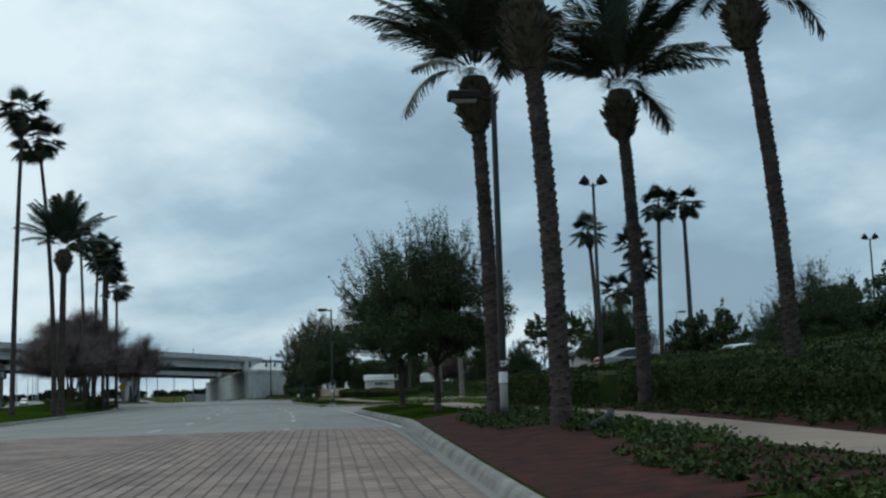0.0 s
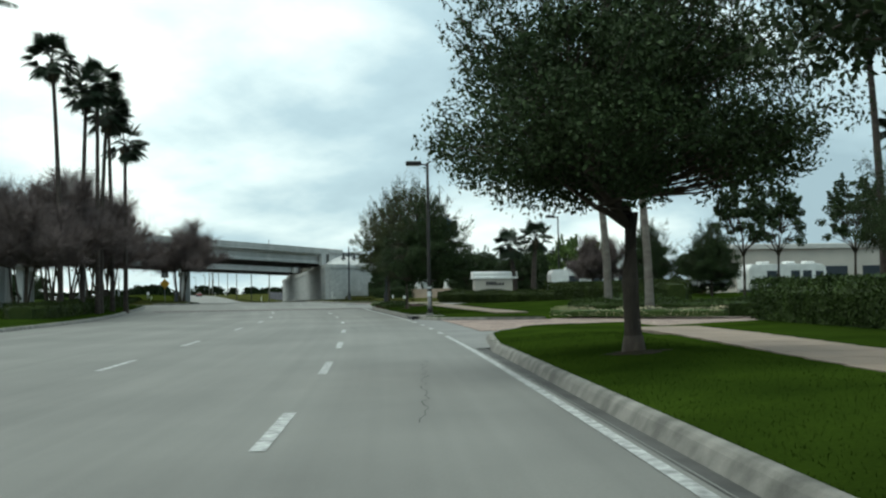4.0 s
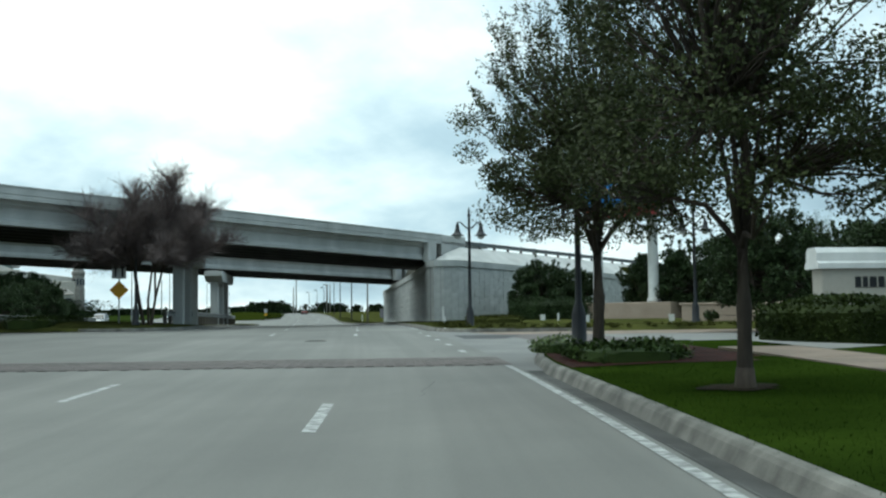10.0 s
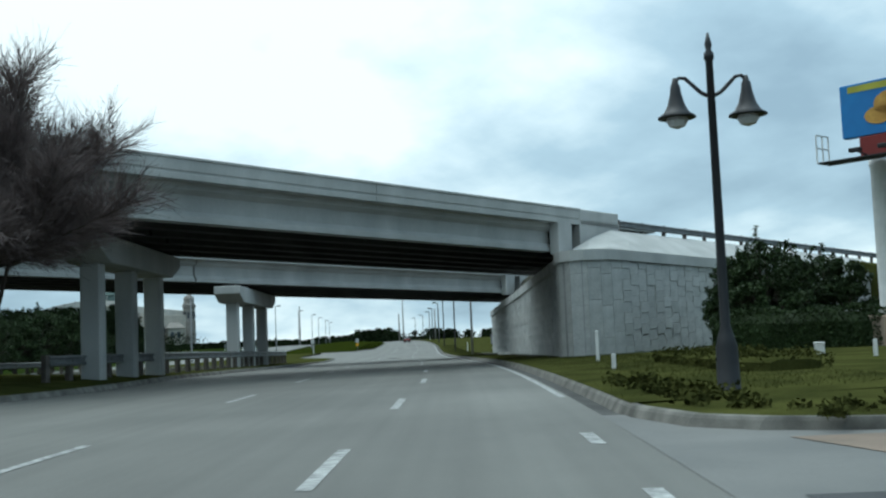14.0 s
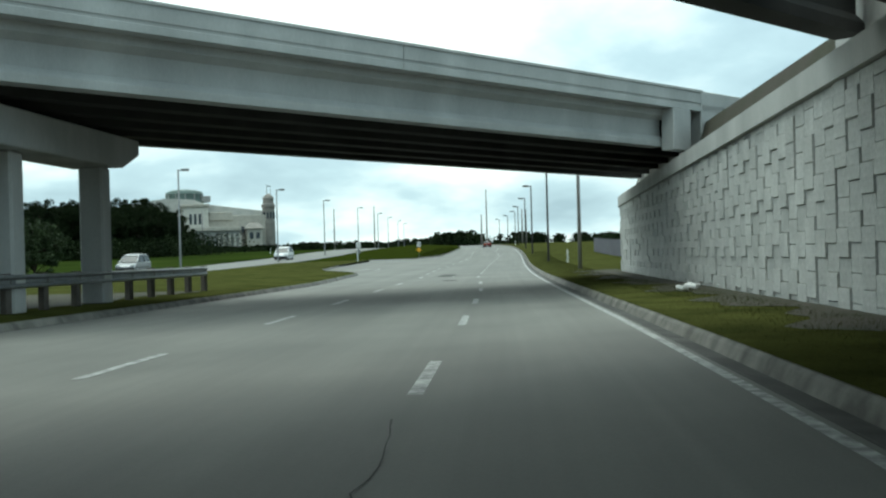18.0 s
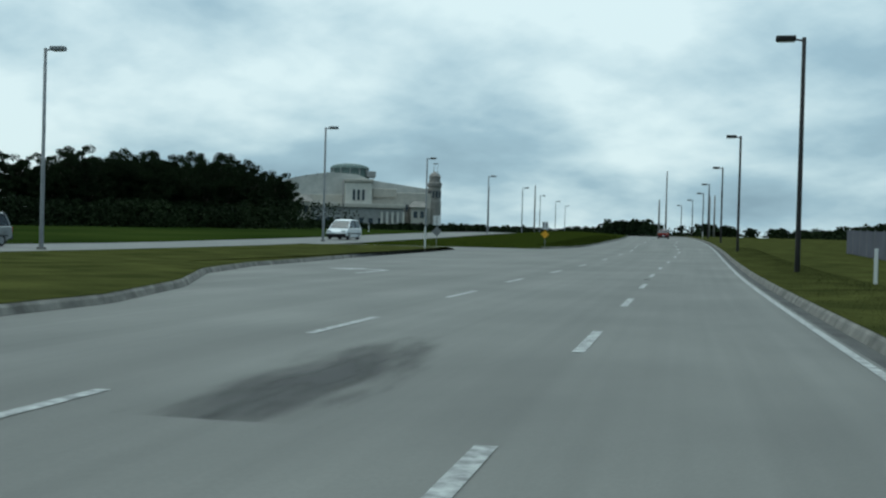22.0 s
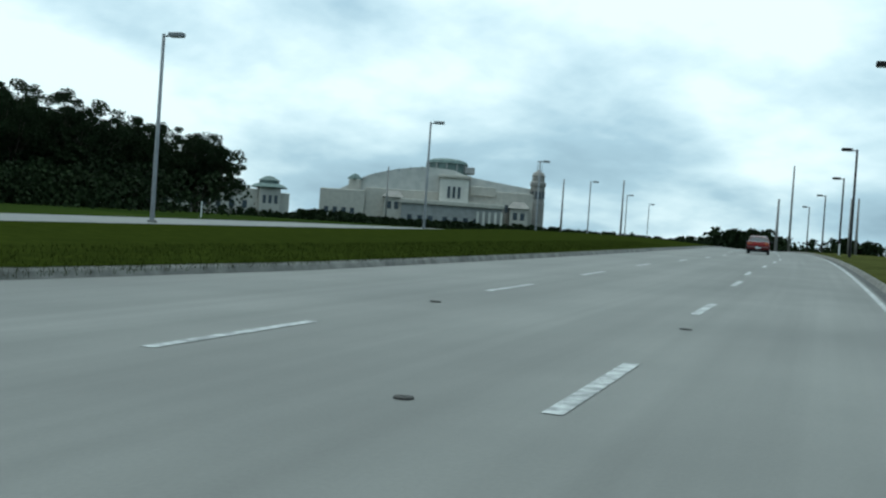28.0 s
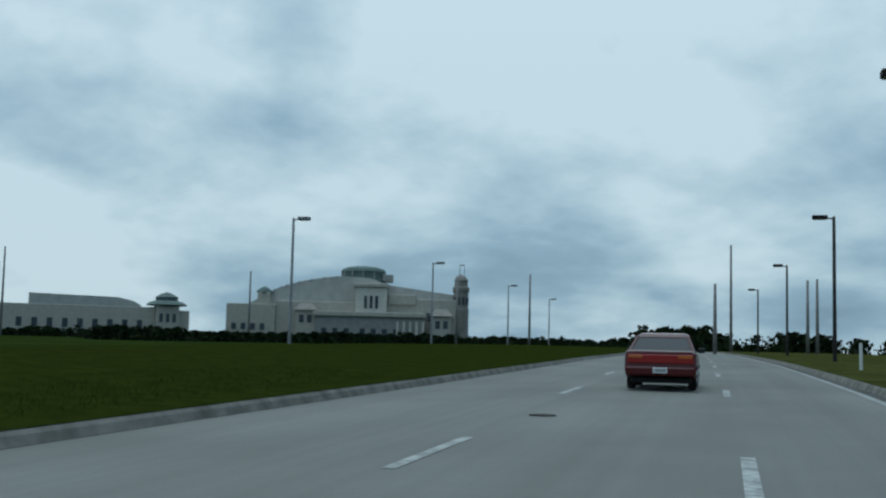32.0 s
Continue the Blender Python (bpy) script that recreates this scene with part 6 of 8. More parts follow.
def treeline(name, label, path, h0, h1, seed, n, leaf=0.9):
    """A far line of woods: clumps of leaves of uneven height."""
    rng = np.random.default_rng(seed)
    path = np.array(path, float)
    seg = np.r_[0, np.cumsum(np.hypot(*np.diff(path, axis=0).T))]
    pts = []
    for k in range(n):
        s = rng.uniform(0, seg[-1])
        x, y = np.interp(s, seg, path[:, 0]) + rng.normal(0, 4), np.interp(s, seg, path[:, 1]) + rng.normal(0, 4)
        h = h0 + (h1 - h0) * (0.5 + 0.3 * math.sin(s * 0.05 + seed) + 0.2 * math.sin(s * 0.21)) * rng.uniform(0.6, 1.1)
        u = rng.uniform(0, 1, 120)
        g = rng.normal(size=(120, 3)) * np.array([0.28 * h + 0.5, 0.28 * h + 0.5, 0]) * (1.15 - u[:, None] ** 2)
        g[:, 2] = h * u
        pts.append(np.array([x, y, H(x, y)[2]]) + g)
    return tagged(new(name, quads_mesh(name, leaf_quads(rng, np.concatenate(pts), leaf, aspect=0.8), M_WOODS)), label, "tree line", kind="stuff")


treeline("tree_line", "far dark woods along the horizon", [(-640, 560), (-560, 800), (-420, 860), (-300, 760), (-240, 640), (-215, 560)], 3.0, 6.5, 1, 560, 0.6)
treeline("tree_line", "far dark woods along the horizon", [(-215, 620), (-60, 640), (120, 600), (300, 420)], 3.0, 6.0, 2, 420, 0.6)
treeline("tree_line", "far dark bushes along the field", [(-246, 430), (-262, 480), (-250, 560), (-215, 640)], 1.2, 2.8, 3, 420, 0.3)
treeline("tree_line", "far dark woods on the horizon", [(-420, 180), (-300, 60), (-200, -80)], 6, 12, 4, 180)
treeline("tree_line", "far dark woods on the horizon", [(90, 300), (110, 160), (120, 20), (90, -120)], 5, 11, 5, 220)
treeline("tree_line", "dark bushes beyond the verge", [(-45, 290), (-70, 350), (-110, 450), (-150, 560)], 1.6, 3.8, 6, 330, 0.28)
treeline("tree_line", "dark scrub beyond the bridge piers", [(-95, 150), (-120, 200), (-140, 245)], 2.0, 4.2, 7, 170, 0.4)
treeline("tree_line", "dark bushes beyond the far carriageway", [(-62, 118), (-78, 145), (-88, 160)], 2.2, 4.0, 8, 120, 0.35)
treeline("tree_line", "dark undergrowth at the foot of the wood", [(-190, 275), (-172, 325), (-180, 344)], 2.6, 5.6, 9, 420, 0.2)
for k, (x, y, sc) in enumerate(((-92, 198, 1.1), (-97, 206, 1.25), (-101, 214, 1.0), (-88, 190, 0.9), (-104, 222, 1.2), (-84, 172, 0.9), (-80, 165, 0.8), (-109, 231, 1.15), (-93, 204, 1.3))):
    plant("bushy_tree", BUSHY, x, y, "dark bushy tree beyond the far carriageway", "tree", 47 * k, sc, "bushes beyond the carriageway", 0.0)

# ---- lamps ----
def digits(text, size):
    """Flat painted characters as a mesh, centred, in the built-in font."""
    cu = bpy.data.curves.new("number", "FONT")
    cu.body, cu.size, cu.align_x, cu.extrude, cu.offset = text, size, "CENTER", 0.002, 0.004
    ob = bpy.data.objects.new("number", cu)
    scene.collection.objects.link(ob)
    me = bpy.data.meshes.new_from_object(ob)
    bpy.data.objects.remove(ob)
    bpy.data.curves.remove(cu)
    me.materials.clear()
    return me


def shoebox_lamp(x, y, height, side, label, pole_mat, tag=False, r=0.085, rz=None, h=0.15, arm=0.75):
    """A tapered pole with one flat head on a short arm; side: -1 over the road to the left."""
    s, _ = nearest(x, y)
    top = thing("street_lamp", H(x, y, h), label, "street lamp", "street lamps", rz=heading(s) if rz is None else rz)
    bm = bmesh.new()
    lathe(bm, ((r * 1.15, -0.3), (r * 1.15, 0.0), (r, 0.5), (r * 0.72, height)), 12)
    part("pole", bm, pole_mat, top, smooth=True)
    bm = bmesh.new()
    box(bm, -0.16, 0.16, -0.16, 0.16, -0.15, 0.14, 0.02)
    part("base_block", bm, M_CURB, top)
    bm = bmesh.new()
    tube(bm, (0, 0, height - 0.12), (side * arm * 0.55, 0, height - 0.06), 0.04, 0.035, 8)
    part("arm", bm, pole_mat, top)
    bm = bmesh.new()
    x0, x1 = sorted((side * arm * 0.4, side * (arm * 0.4 + 0.72)))
    box(bm, x0, x1, -0.19, 0.19, height - 0.14, height + 0.06, 0.03)
    head = part("lamp_head", bm, pole_mat, top)
    bm = bmesh.new()
    box(bm, x0 + 0.08, x1 - 0.08, -0.14, 0.14, height - 0.155, height - 0.141)
    part("lens", bm, M_LENS, head, "flat frosted lens")
    if tag:
        bm = bmesh.new()
        lathe(bm, ((r * 1.12, 0.92), (r * 1.12, 1.16), (r * 0.9, 1.161)), 14)
        part("white_wrap", bm, M_SIGNWHITE, top, "white band wrapped round the pole", smooth=False)
        bm = bmesh.new()
        lathe(bm, ((r * 1.04, 0.15), (r * 1.02, 0.55), (r * 1.01, 0.9), (r * 0.9, 0.905)), 14)
        part("pole_foot", bm, M_CONCPOLE, top, "weathered grey-brown lower pole", smooth=True)
        if tag == 2:
            for k in (-1, 1):
                bm = bmesh.new()
                box(bm, k * 0.045 - 0.03, k * 0.045 + 0.03, -r - 0.004, -r + 0.03, 1.28, 1.39, 0.002)
                part("number_bar", bm, M_SIGNWHITE, top, "worn white painted bar")
        else:
            part("number", digits("27", 0.16), M_SIGNWHITE, top, "white painted number").matrix_local = pose(0, -r - 0.006, 1.28, 90, 0, 0)
    return top


shoebox_lamp(0.55, 23.4, 7.3, -1, "dark bronze street lamp with a flat head", M_POLE, True)
shoebox_lamp(-11.3, 84.0, 7.25, -1, "dark bronze street lamp beside the driveway", M_POLE, 2)
shoebox_lamp(-5.8, 124, 7.0, -1, "dark lamp over the car park", M_POLE, r=0.07)
shoebox_lamp(0.2, 111, 9.6, 1, "dark lamp over the car park", M_POLE, r=0.07)
for x, y in ((26, 92), (20, 112), (32, 118)):
    shoebox_lamp(x, y, 8.0, 1, "thin grey lamp over the car park", M_GREYPOLE, r=0.06, rz=20)
for x, y in ((-102.7, 242.6), (-114.7, 277.7), (-126.2, 308.9), (-137.7, 340.9), (-150.6, 373.5), (-163.9, 404.3), (-177, 436), (-191, 468)):
    shoebox_lamp(x, y, 9.9 - H(x, y)[2], 1, "grey street lamp across the median", M_GREYPOLE, r=0.1, h=0.0)
for x, y in ((-70.1, 251.6), (-84.9, 288.9), (-97.8, 322.0), (-111.1, 354.7), (-121.9, 381.9), (-134.6, 410.7), (-149, 442)):
    shoebox_lamp(x, y, 9.4 - H(x, y)[2], -1, "dark street lamp on the grass verge", M_POLE, r=0.1, h=0.0)


def flood_lamp(x, y, height, label, n=2, ground_h=1.0):
    top = thing("flood_lamp", H(x, y, ground_h), label, "flood lamp", "flood lamps")
    bm = bmesh.new()
    lathe(bm, ((0.1, -0.4), (0.1, 0.0), (0.06, height)), 10)
    part("pole", bm, M_POLE, top, smooth=True)
    for k in range(n):
        sx = (-1, 1)[k % 2]
        bm = bmesh.new()
        tube(bm, (0, 0, height - 0.15), (sx * 0.3, 0, height), 0.03, 0.03, 8)
        part("arm", bm, M_POLE, top)
        bm = bmesh.new()
        lathe(bm, ((0.1, -0.18), (0.16, -0.1), (0.23, 0.14), (0.25, 0.2), (0.22, 0.21), (0.05, 0.19)), 14)
        for v in bm.verts:
            v.co = pose(sx * 0.34, 0, height + 0.08, 55, 0, 90 * sx) @ v.co
        part("lamp_head", bm, M_POLE, top)
    return top


flood_lamp(5.3, 47.8, 8.9, "tall pole with two round flood lamps")
flood_lamp(30, 84, 10.5, "tall pole with two round flood lamps")


def twin_lamp(x, y, height, label, rz=0, h=0.15):
    """A black ornamental post with two bell lamps hanging from scrolled arms."""
    top = thing("twin_bell_lamp", H(x, y, h), label, "street lamp", "bell lamps", rz=rz)
    bm = bmesh.new()
    lathe(bm, ((0.21, -0.3), (0.21, 0.05), (0.17, 0.1), (0.16, 0.7), (0.12, 0.85), (0.075, 1.0), (0.055, height - 0.1), (0.075, height - 0.08), (0.075, height), (0.04, height + 0.06), (0.055, height + 0.14), (0.015, height + 0.32)), 14)
    part("post", bm, M_BLACK, top, smooth=True)
    for sx in (-1, 1):
        bm = bmesh.new()
        pts = [(sx * 0.05, 0, height - 0.62), (sx * 0.15, 0, height - 0.57), (sx * 0.27, 0, height - 0.45), (sx * 0.37, 0, height - 0.35), (sx * 0.46, 0, height - 0.34), (sx * 0.52, 0, height - 0.41)]
        limb_tubes(bm, pts, 0.032, 0.026, 7)
        arm = part("arm", bm, M_BLACK, top)
        bm = bmesh.new()
        lathe(bm, ((0.03, 0.16), (0.05, 0.08), (0.07, 0.04), (0.085, -0.08), (0.13, -0.25), (0.19, -0.36), (0.28, -0.42), (0.28, -0.44), (0.17, -0.435), (0.05, -0.43)), 16, (sx * 0.52, 0, height - 0.5))
        bell = part("bell_shade", bm, M_BLACK, top, smooth=True)
        bm = bmesh.new()
        lathe(bm, ((0.15, 0.0), (0.16, -0.05), (0.11, -0.13), (0.02, -0.16)), 12, (sx * 0.52, 0, height - 0.935))
        part("lens", bm, M_LENS, bell, "frosted bowl lens")
    return top


s_t, _ = nearest(-25.9, 135.5)
twin_lamp(-25.9, 136.0, 5.0, "black ornamental post with two bell lamps", heading(s_t), 0.1)
twin_lamp(float(P(138, 12)[0]), float(P(138, 12)[1]), 5.0, "black post with two bell lamps across the side street", heading(s_t), 0.2)
twin_lamp(-18.35, 112.85, 4.6, "black post with two bell lamps in shrubs", heading(s_t), 0.2)
twin_lamp(float(P(149.6, -14.2)[0]), float(P(149.6, -14.2)[1]), 5.0, "black post with two bell lamps on the median", heading(s_t), 0.36)


# ---- tall poles ----
def utility_pole(x, y, top_z, label, arms=0, r=0.16):
    top = thing("utility_pole", H(x, y, -0.2), label, "utility pole", "utility poles")
    hh = top_z - H(x, y)[2] + 0.2
    bm = bmesh.new()
    lathe(bm, ((r * 1.2, 0), (r * 0.75, hh)), 10)
    part("shaft", bm, M_CONCPOLE, top, smooth=True)
    for k in range(arms):
        bm = bmesh.new()
        box(bm, -0.9, 0.9, -0.05, 0.05, hh - 0.6 - 1.3 * k, hh - 0.48 - 1.3 * k, 0.01)
        part("crossarm", bm, M_CONCPOLE, top)
    return top


utility_pole(-57.5, 220.2, 11.4, "tall bare concrete pole on the verge", 0, 0.1)
for x, y, z in ((-183.0, 517.0, 21.9), (-163.8, 465.2, 11.6), (-293.8, 504.1, 18.8), (-243.4, 516.1, 17.4), (-319.8, 457.9, 21.4), (-312, 452, 17.5), (-234, 530, 18.5), (-160.0, 490.0, 13.5), (-157.6, 487.0, 13.4)):
    utility_pole(x, y, z, "tall bare concrete pole beyond the field", 0, 0.24)


def marker_post(x, y, label, hh=1.05, h=0.1):
    top = thing("marker_post", H(x, y, h), label, "marker post", "marker posts")
    bm = bmesh.new()
    box(bm, -0.05, 0.05, -0.03, 0.03, -0.3, hh, 0.012)
    part("post", bm, M_WHITE, top)
    return top


for x, y, hh in ((-31.6, 154.2, 1.05), (-65.2, 241.8, 1.1), (-28.5, 150, 0.5), (-23.6, 147.5, 0.55), (-97.3, 266.6, 1.4), (-116, 366, 1.0), (-150, 330, 1.0), (-29.5, 146, 0.45)):
    marker_post(x, y, "white plastic marker post in the grass", hh)
# small white plastic pipes and meter boxes by the corner
for x, y in ((-24.9, 150.5), (-21.3, 140.5), (-17.4, 141.2)):
    top = thing("utility_box", H(x, y, 0.1), "small pale utility box in the grass", "utility box", "utility boxes")
    bm = bmesh.new()
    box(bm, -0.13, 0.13, -0.1, 0.1, -0.1, 0.42, 0.02)
    part("body", bm, M_WHITE, top)
    bm = bmesh.new()
    box(bm, -0.15, 0.15, -0.12, 0.12, 0.42, 0.48, 0.015)
    part("lid", bm, M_WHITE, top)


# ---- road signs ----
def sign_arrow(x, y, label, rz, amber=True, hh=2.6, scale=1.0):
    """A white arrow plate over a warning diamond on a post."""
    top = thing("road_sign", H(x, y, 0.1), label, "road sign", "road signs", rz=rz)
    bm = bmesh.new()
    box(bm, -0.035, 0.035, -0.02, 0.02, -0.3, hh + 0.5, 0.006)
    part("post", bm, M_GREYPOLE, top)
    bm = bmesh.new()
    box(bm, -0.38, 0.38, -0.045, -0.025, hh - 0.35, hh + 0.6, 0.006)
    pl = part("plate", bm, M_SIGNWHITE, top)
    bm = bmesh.new()
    for k in (-1, 1):
        extrude_poly(bm, [(k * 0.18 - 0.05, hh - 0.25), (k * 0.18 + 0.05, hh - 0.25), (k * 0.18 + 0.05, hh + 0.2), (k * 0.18 + 0.14, hh + 0.2), (k * 0.18, hh + 0.5), (k * 0.18 - 0.14, hh + 0.2), (k * 0.18 - 0.05, hh + 0.2)], 1, -0.052, -0.0455)
    part("arrow", bm, M_TRIM, pl)
    bm = bmesh.new()
    c = hh - 0.95
    extrude_poly(bm, [(0, c - 0.5), (0.5, c), (0, c + 0.5), (-0.5, c)], 1, -0.045, -0.025)
    top.scale = (scale, scale, scale)
    part("diamond", bm, M_SIGNYEL if amber else M_GREYPOLE, top, "amber warning diamond" if amber else "back of a warning diamond")
    return top


hs = heading(S(140))
sign_arrow(-46.3, 141.6, "arrow sign over an amber diamond on the median", hs, True, 3.0)
s28 = S(290)
p_a = P(S(287.5), -12.6)
sign_arrow(float(p_a[0]), float(p_a[1]), "arrow sign over an amber diamond on the median nose", heading(s28), True, 2.5, 0.62)
p_b = P(S(279.2), -18.9)
sign_arrow(float(p_b[0]), float(p_b[1]), "back of an arrow sign on the median", heading(s28) + 180, False, 2.5, 0.7)

top = thing("stop_sign", H(11.5, 76, 0.9), "red stop sign at the car park exit", "road sign", rz=0)
bm = bmesh.new()
box(bm, -0.03, 0.03, -0.02, 0.02, -0.4, 2.5, 0.005)
part("post", bm, M_GREYPOLE, top)
bm = bmesh.new()
extrude_poly(bm, [(0.33 * math.cos(radians(22.5 + 45 * k)), 2.15 + 0.33 * math.sin(radians(22.5 + 45 * k))) for k in range(8)], 1, -0.04, -0.022)
part("plate", bm, M_BBRED, top, "red octagon")

# ---- billboard ----
BL, BR = np.array([-23.84, 159.66]), np.array([-18.61, 156.8])
b_dir = (BR - BL) / np.linalg.norm(BR - BL)
b_rz = math.degrees(math.atan2(b_dir[1], b_dir[0]))
b_len = float(np.linalg.norm(BR - BL))
bb = thing("billboard", (BL[0], BL[1], 0.9), "blue food billboard on two white columns", "billboard", rz=b_rz)
Z0, Z1 = 7.32, 9.15
bm = bmesh.new()
box(bm, 0, b_len, -0.02, 0.3, Z0, Z1, 0.02)
face = part("poster", bm, M_BBBLUE, bb, "blue poster with pictures of food")
bm = bmesh.new()
box(bm, 0.3, b_len - 0.2, -0.035, -0.022, Z1 - 0.3, Z1 - 0.08)
part("yellow_band", bm, M_BBYEL, face)
for cx, cz, rx, rz_, m_ in ((1.75, 8.3, 0.55, 0.42, M_BUN), (1.35, 7.95, 0.5, 0.3, M_BUN), (4.2, 8.25, 0.65, 0.42, M_BUN), (4.2, 7.9, 0.55, 0.16, M_PATCH), (2.95, 8.28, 0.46, 0.38, M_SIGNWHITE), (2.95, 8.28, 0.34, 0.27, M_BBRED)):
    bm = bmesh.new()
    extrude_poly(bm, [(cx + rx * math.cos(2 * math.pi * k / 18), cz + rz_ * math.sin(2 * math.pi * k / 18)) for k in range(18)], 1, -0.045 if m_ is not M_BBRED else -0.055, -0.022)
    part("printed_shape", bm, m_, face)
bm = bmesh.new()
for k in range(4):
    box(bm, 2.72, 3.18, -0.062, -0.056, 8.12 + 0.09 * k, 8.165 + 0.09 * k)
part("logo_bars", bm, M_SIGNWHITE, face)
bm = bmesh.new()
box(bm, 0.6, b_len - 0.1, -0.03, 0.25, Z0 - 0.72, Z0 - 0.02, 0.02)
part("red_band", bm, M_BBRED, bb, "dull red lower band")
bm = bmesh.new()
box(bm, 0.6, b_len - 0.2, 1.75, 2.0, Z0 - 0.3, Z1 - 0.1, 0.02)
part("back_panel", bm, M_TRIM, bb, "dark back of the second face")
for k in range(6):
    bm = bmesh.new()
    xx = 0.9 + k * (b_len - 1.6) / 5
    box(bm, xx - 0.06, xx + 0.06, 0.3, 1.75, Z0 - 0.6, Z0 - 0.45, 0.01)
    box(bm, xx - 0.06, xx + 0.06, 0.3, 0.42, Z0 - 0.6, Z1 - 0.2, 0.01)
    part("frame_strut", bm, M_TRIM, bb)
bm = bmesh.new()
box(bm, -0.5, b_len + 0.9, -0.9, -0.1, Z0 - 0.86, Z0 - 0.8, 0.01)
part("catwalk", bm, M_TRIM, bb)
for k in range(5):
    bm = bmesh.new()
    xx = 1.2 + k * (b_len - 2) / 4
    tube(bm, (xx, -0.1, Z0 - 0.83), (xx, -1.5, Z0 - 0.7), 0.025, 0.025, 6)
    box(bm, xx - 0.2, xx + 0.2, -1.6, -1.4, Z0 - 0.74, Z0 - 0.6, 0.02)
    part("spot_lamp", bm, M_TRIM, bb)
for x_r in (-0.5, b_len + 0.88):
    bm = bmesh.new()
    for z in (0.0, 0.5, 0.95):
        box(bm, x_r - 0.02, x_r + 0.02, -0.9, -0.1, Z0 - 0.82 + z, Z0 - 0.78 + z)
    for yy in (-0.9, -0.5, -0.1):
        box(bm, x_r - 0.02, x_r + 0.02, yy - 0.02, yy + 0.02, Z0 - 0.82, Z0 + 0.15)
    part("end_rail", bm, M_WHITE, bb)
for xx in (b_len * 0.13, b_len * 0.82):
    bm = bmesh.new()
    lathe(bm, ((0.42, 1.25), (0.42, 1.4), (0.36, 1.5), (0.32, 1.6), (0.32, Z0 - 1.0), (0.36, Z0 - 0.95), (0.36, Z0 - 0.75)), 20, (xx, 0.94, 0))
    part("column", bm, M_WHITE, bb, smooth=True)
bm = bmesh.new()
box(bm, -0.2, b_len + 0.6, 0.1, 2.0, -0.4, 1.25, 0.04)
part("plinth", bm, M_TANWALL, bb, "tan block plinth")
top = thing("garden_wall", H(-13.5, 140, 0), "low tan block wall beside the side street", "wall", rz=-14)
bm = bmesh.new()
box(bm, -3.5, 3.5, -0.15, 0.15, -0.3, 1.0, 0.02)
part("blocks", bm, M_TANWALL, top)
bm = bmesh.new()
box(bm, -3.6, 3.6, -0.2, 0.2, 1.0, 1.1, 0.02)
part("cap", bm, M_TANWALL, top)

# ---- stone entrance sign ----
top = thing("monument_sign", (-12.5, 120.9, 1.35), "pale stone entrance sign with a capped top", "sign", rz=18)
bm = bmesh.new()
box(bm, 0, 3.4, 0, 0.7, -1.1, 1.35, 0.03)
body = part("sign_wall", bm, M_BEIGE, top)
bm = bmesh.new()
extrude_poly(bm, [(-0.12, 1.35), (0.82, 1.35), (0.82, 1.5), (0.72, 1.56), (0.72, 1.8), (0.62, 1.95), (0.08, 1.95), (-0.02, 1.8), (-0.02, 1.56), (-0.12, 1.5)], 0, -0.15, 3.55)
part("cap", bm, M_WHITE, top)
bm = bmesh.new()
rb = random.Random(5)
xx = 0.95
while xx < 2.45:
    w = rb.uniform(0.1, 0.2)
    box(bm, xx, xx + w, -0.03, -0.004, 0.82, 0.82 + rb.choice((0.2, 0.2, 0.3)))
    xx += w + 0.06
part("lettering_bars", bm, M_BLACK, body, "dark unreadable lettering")

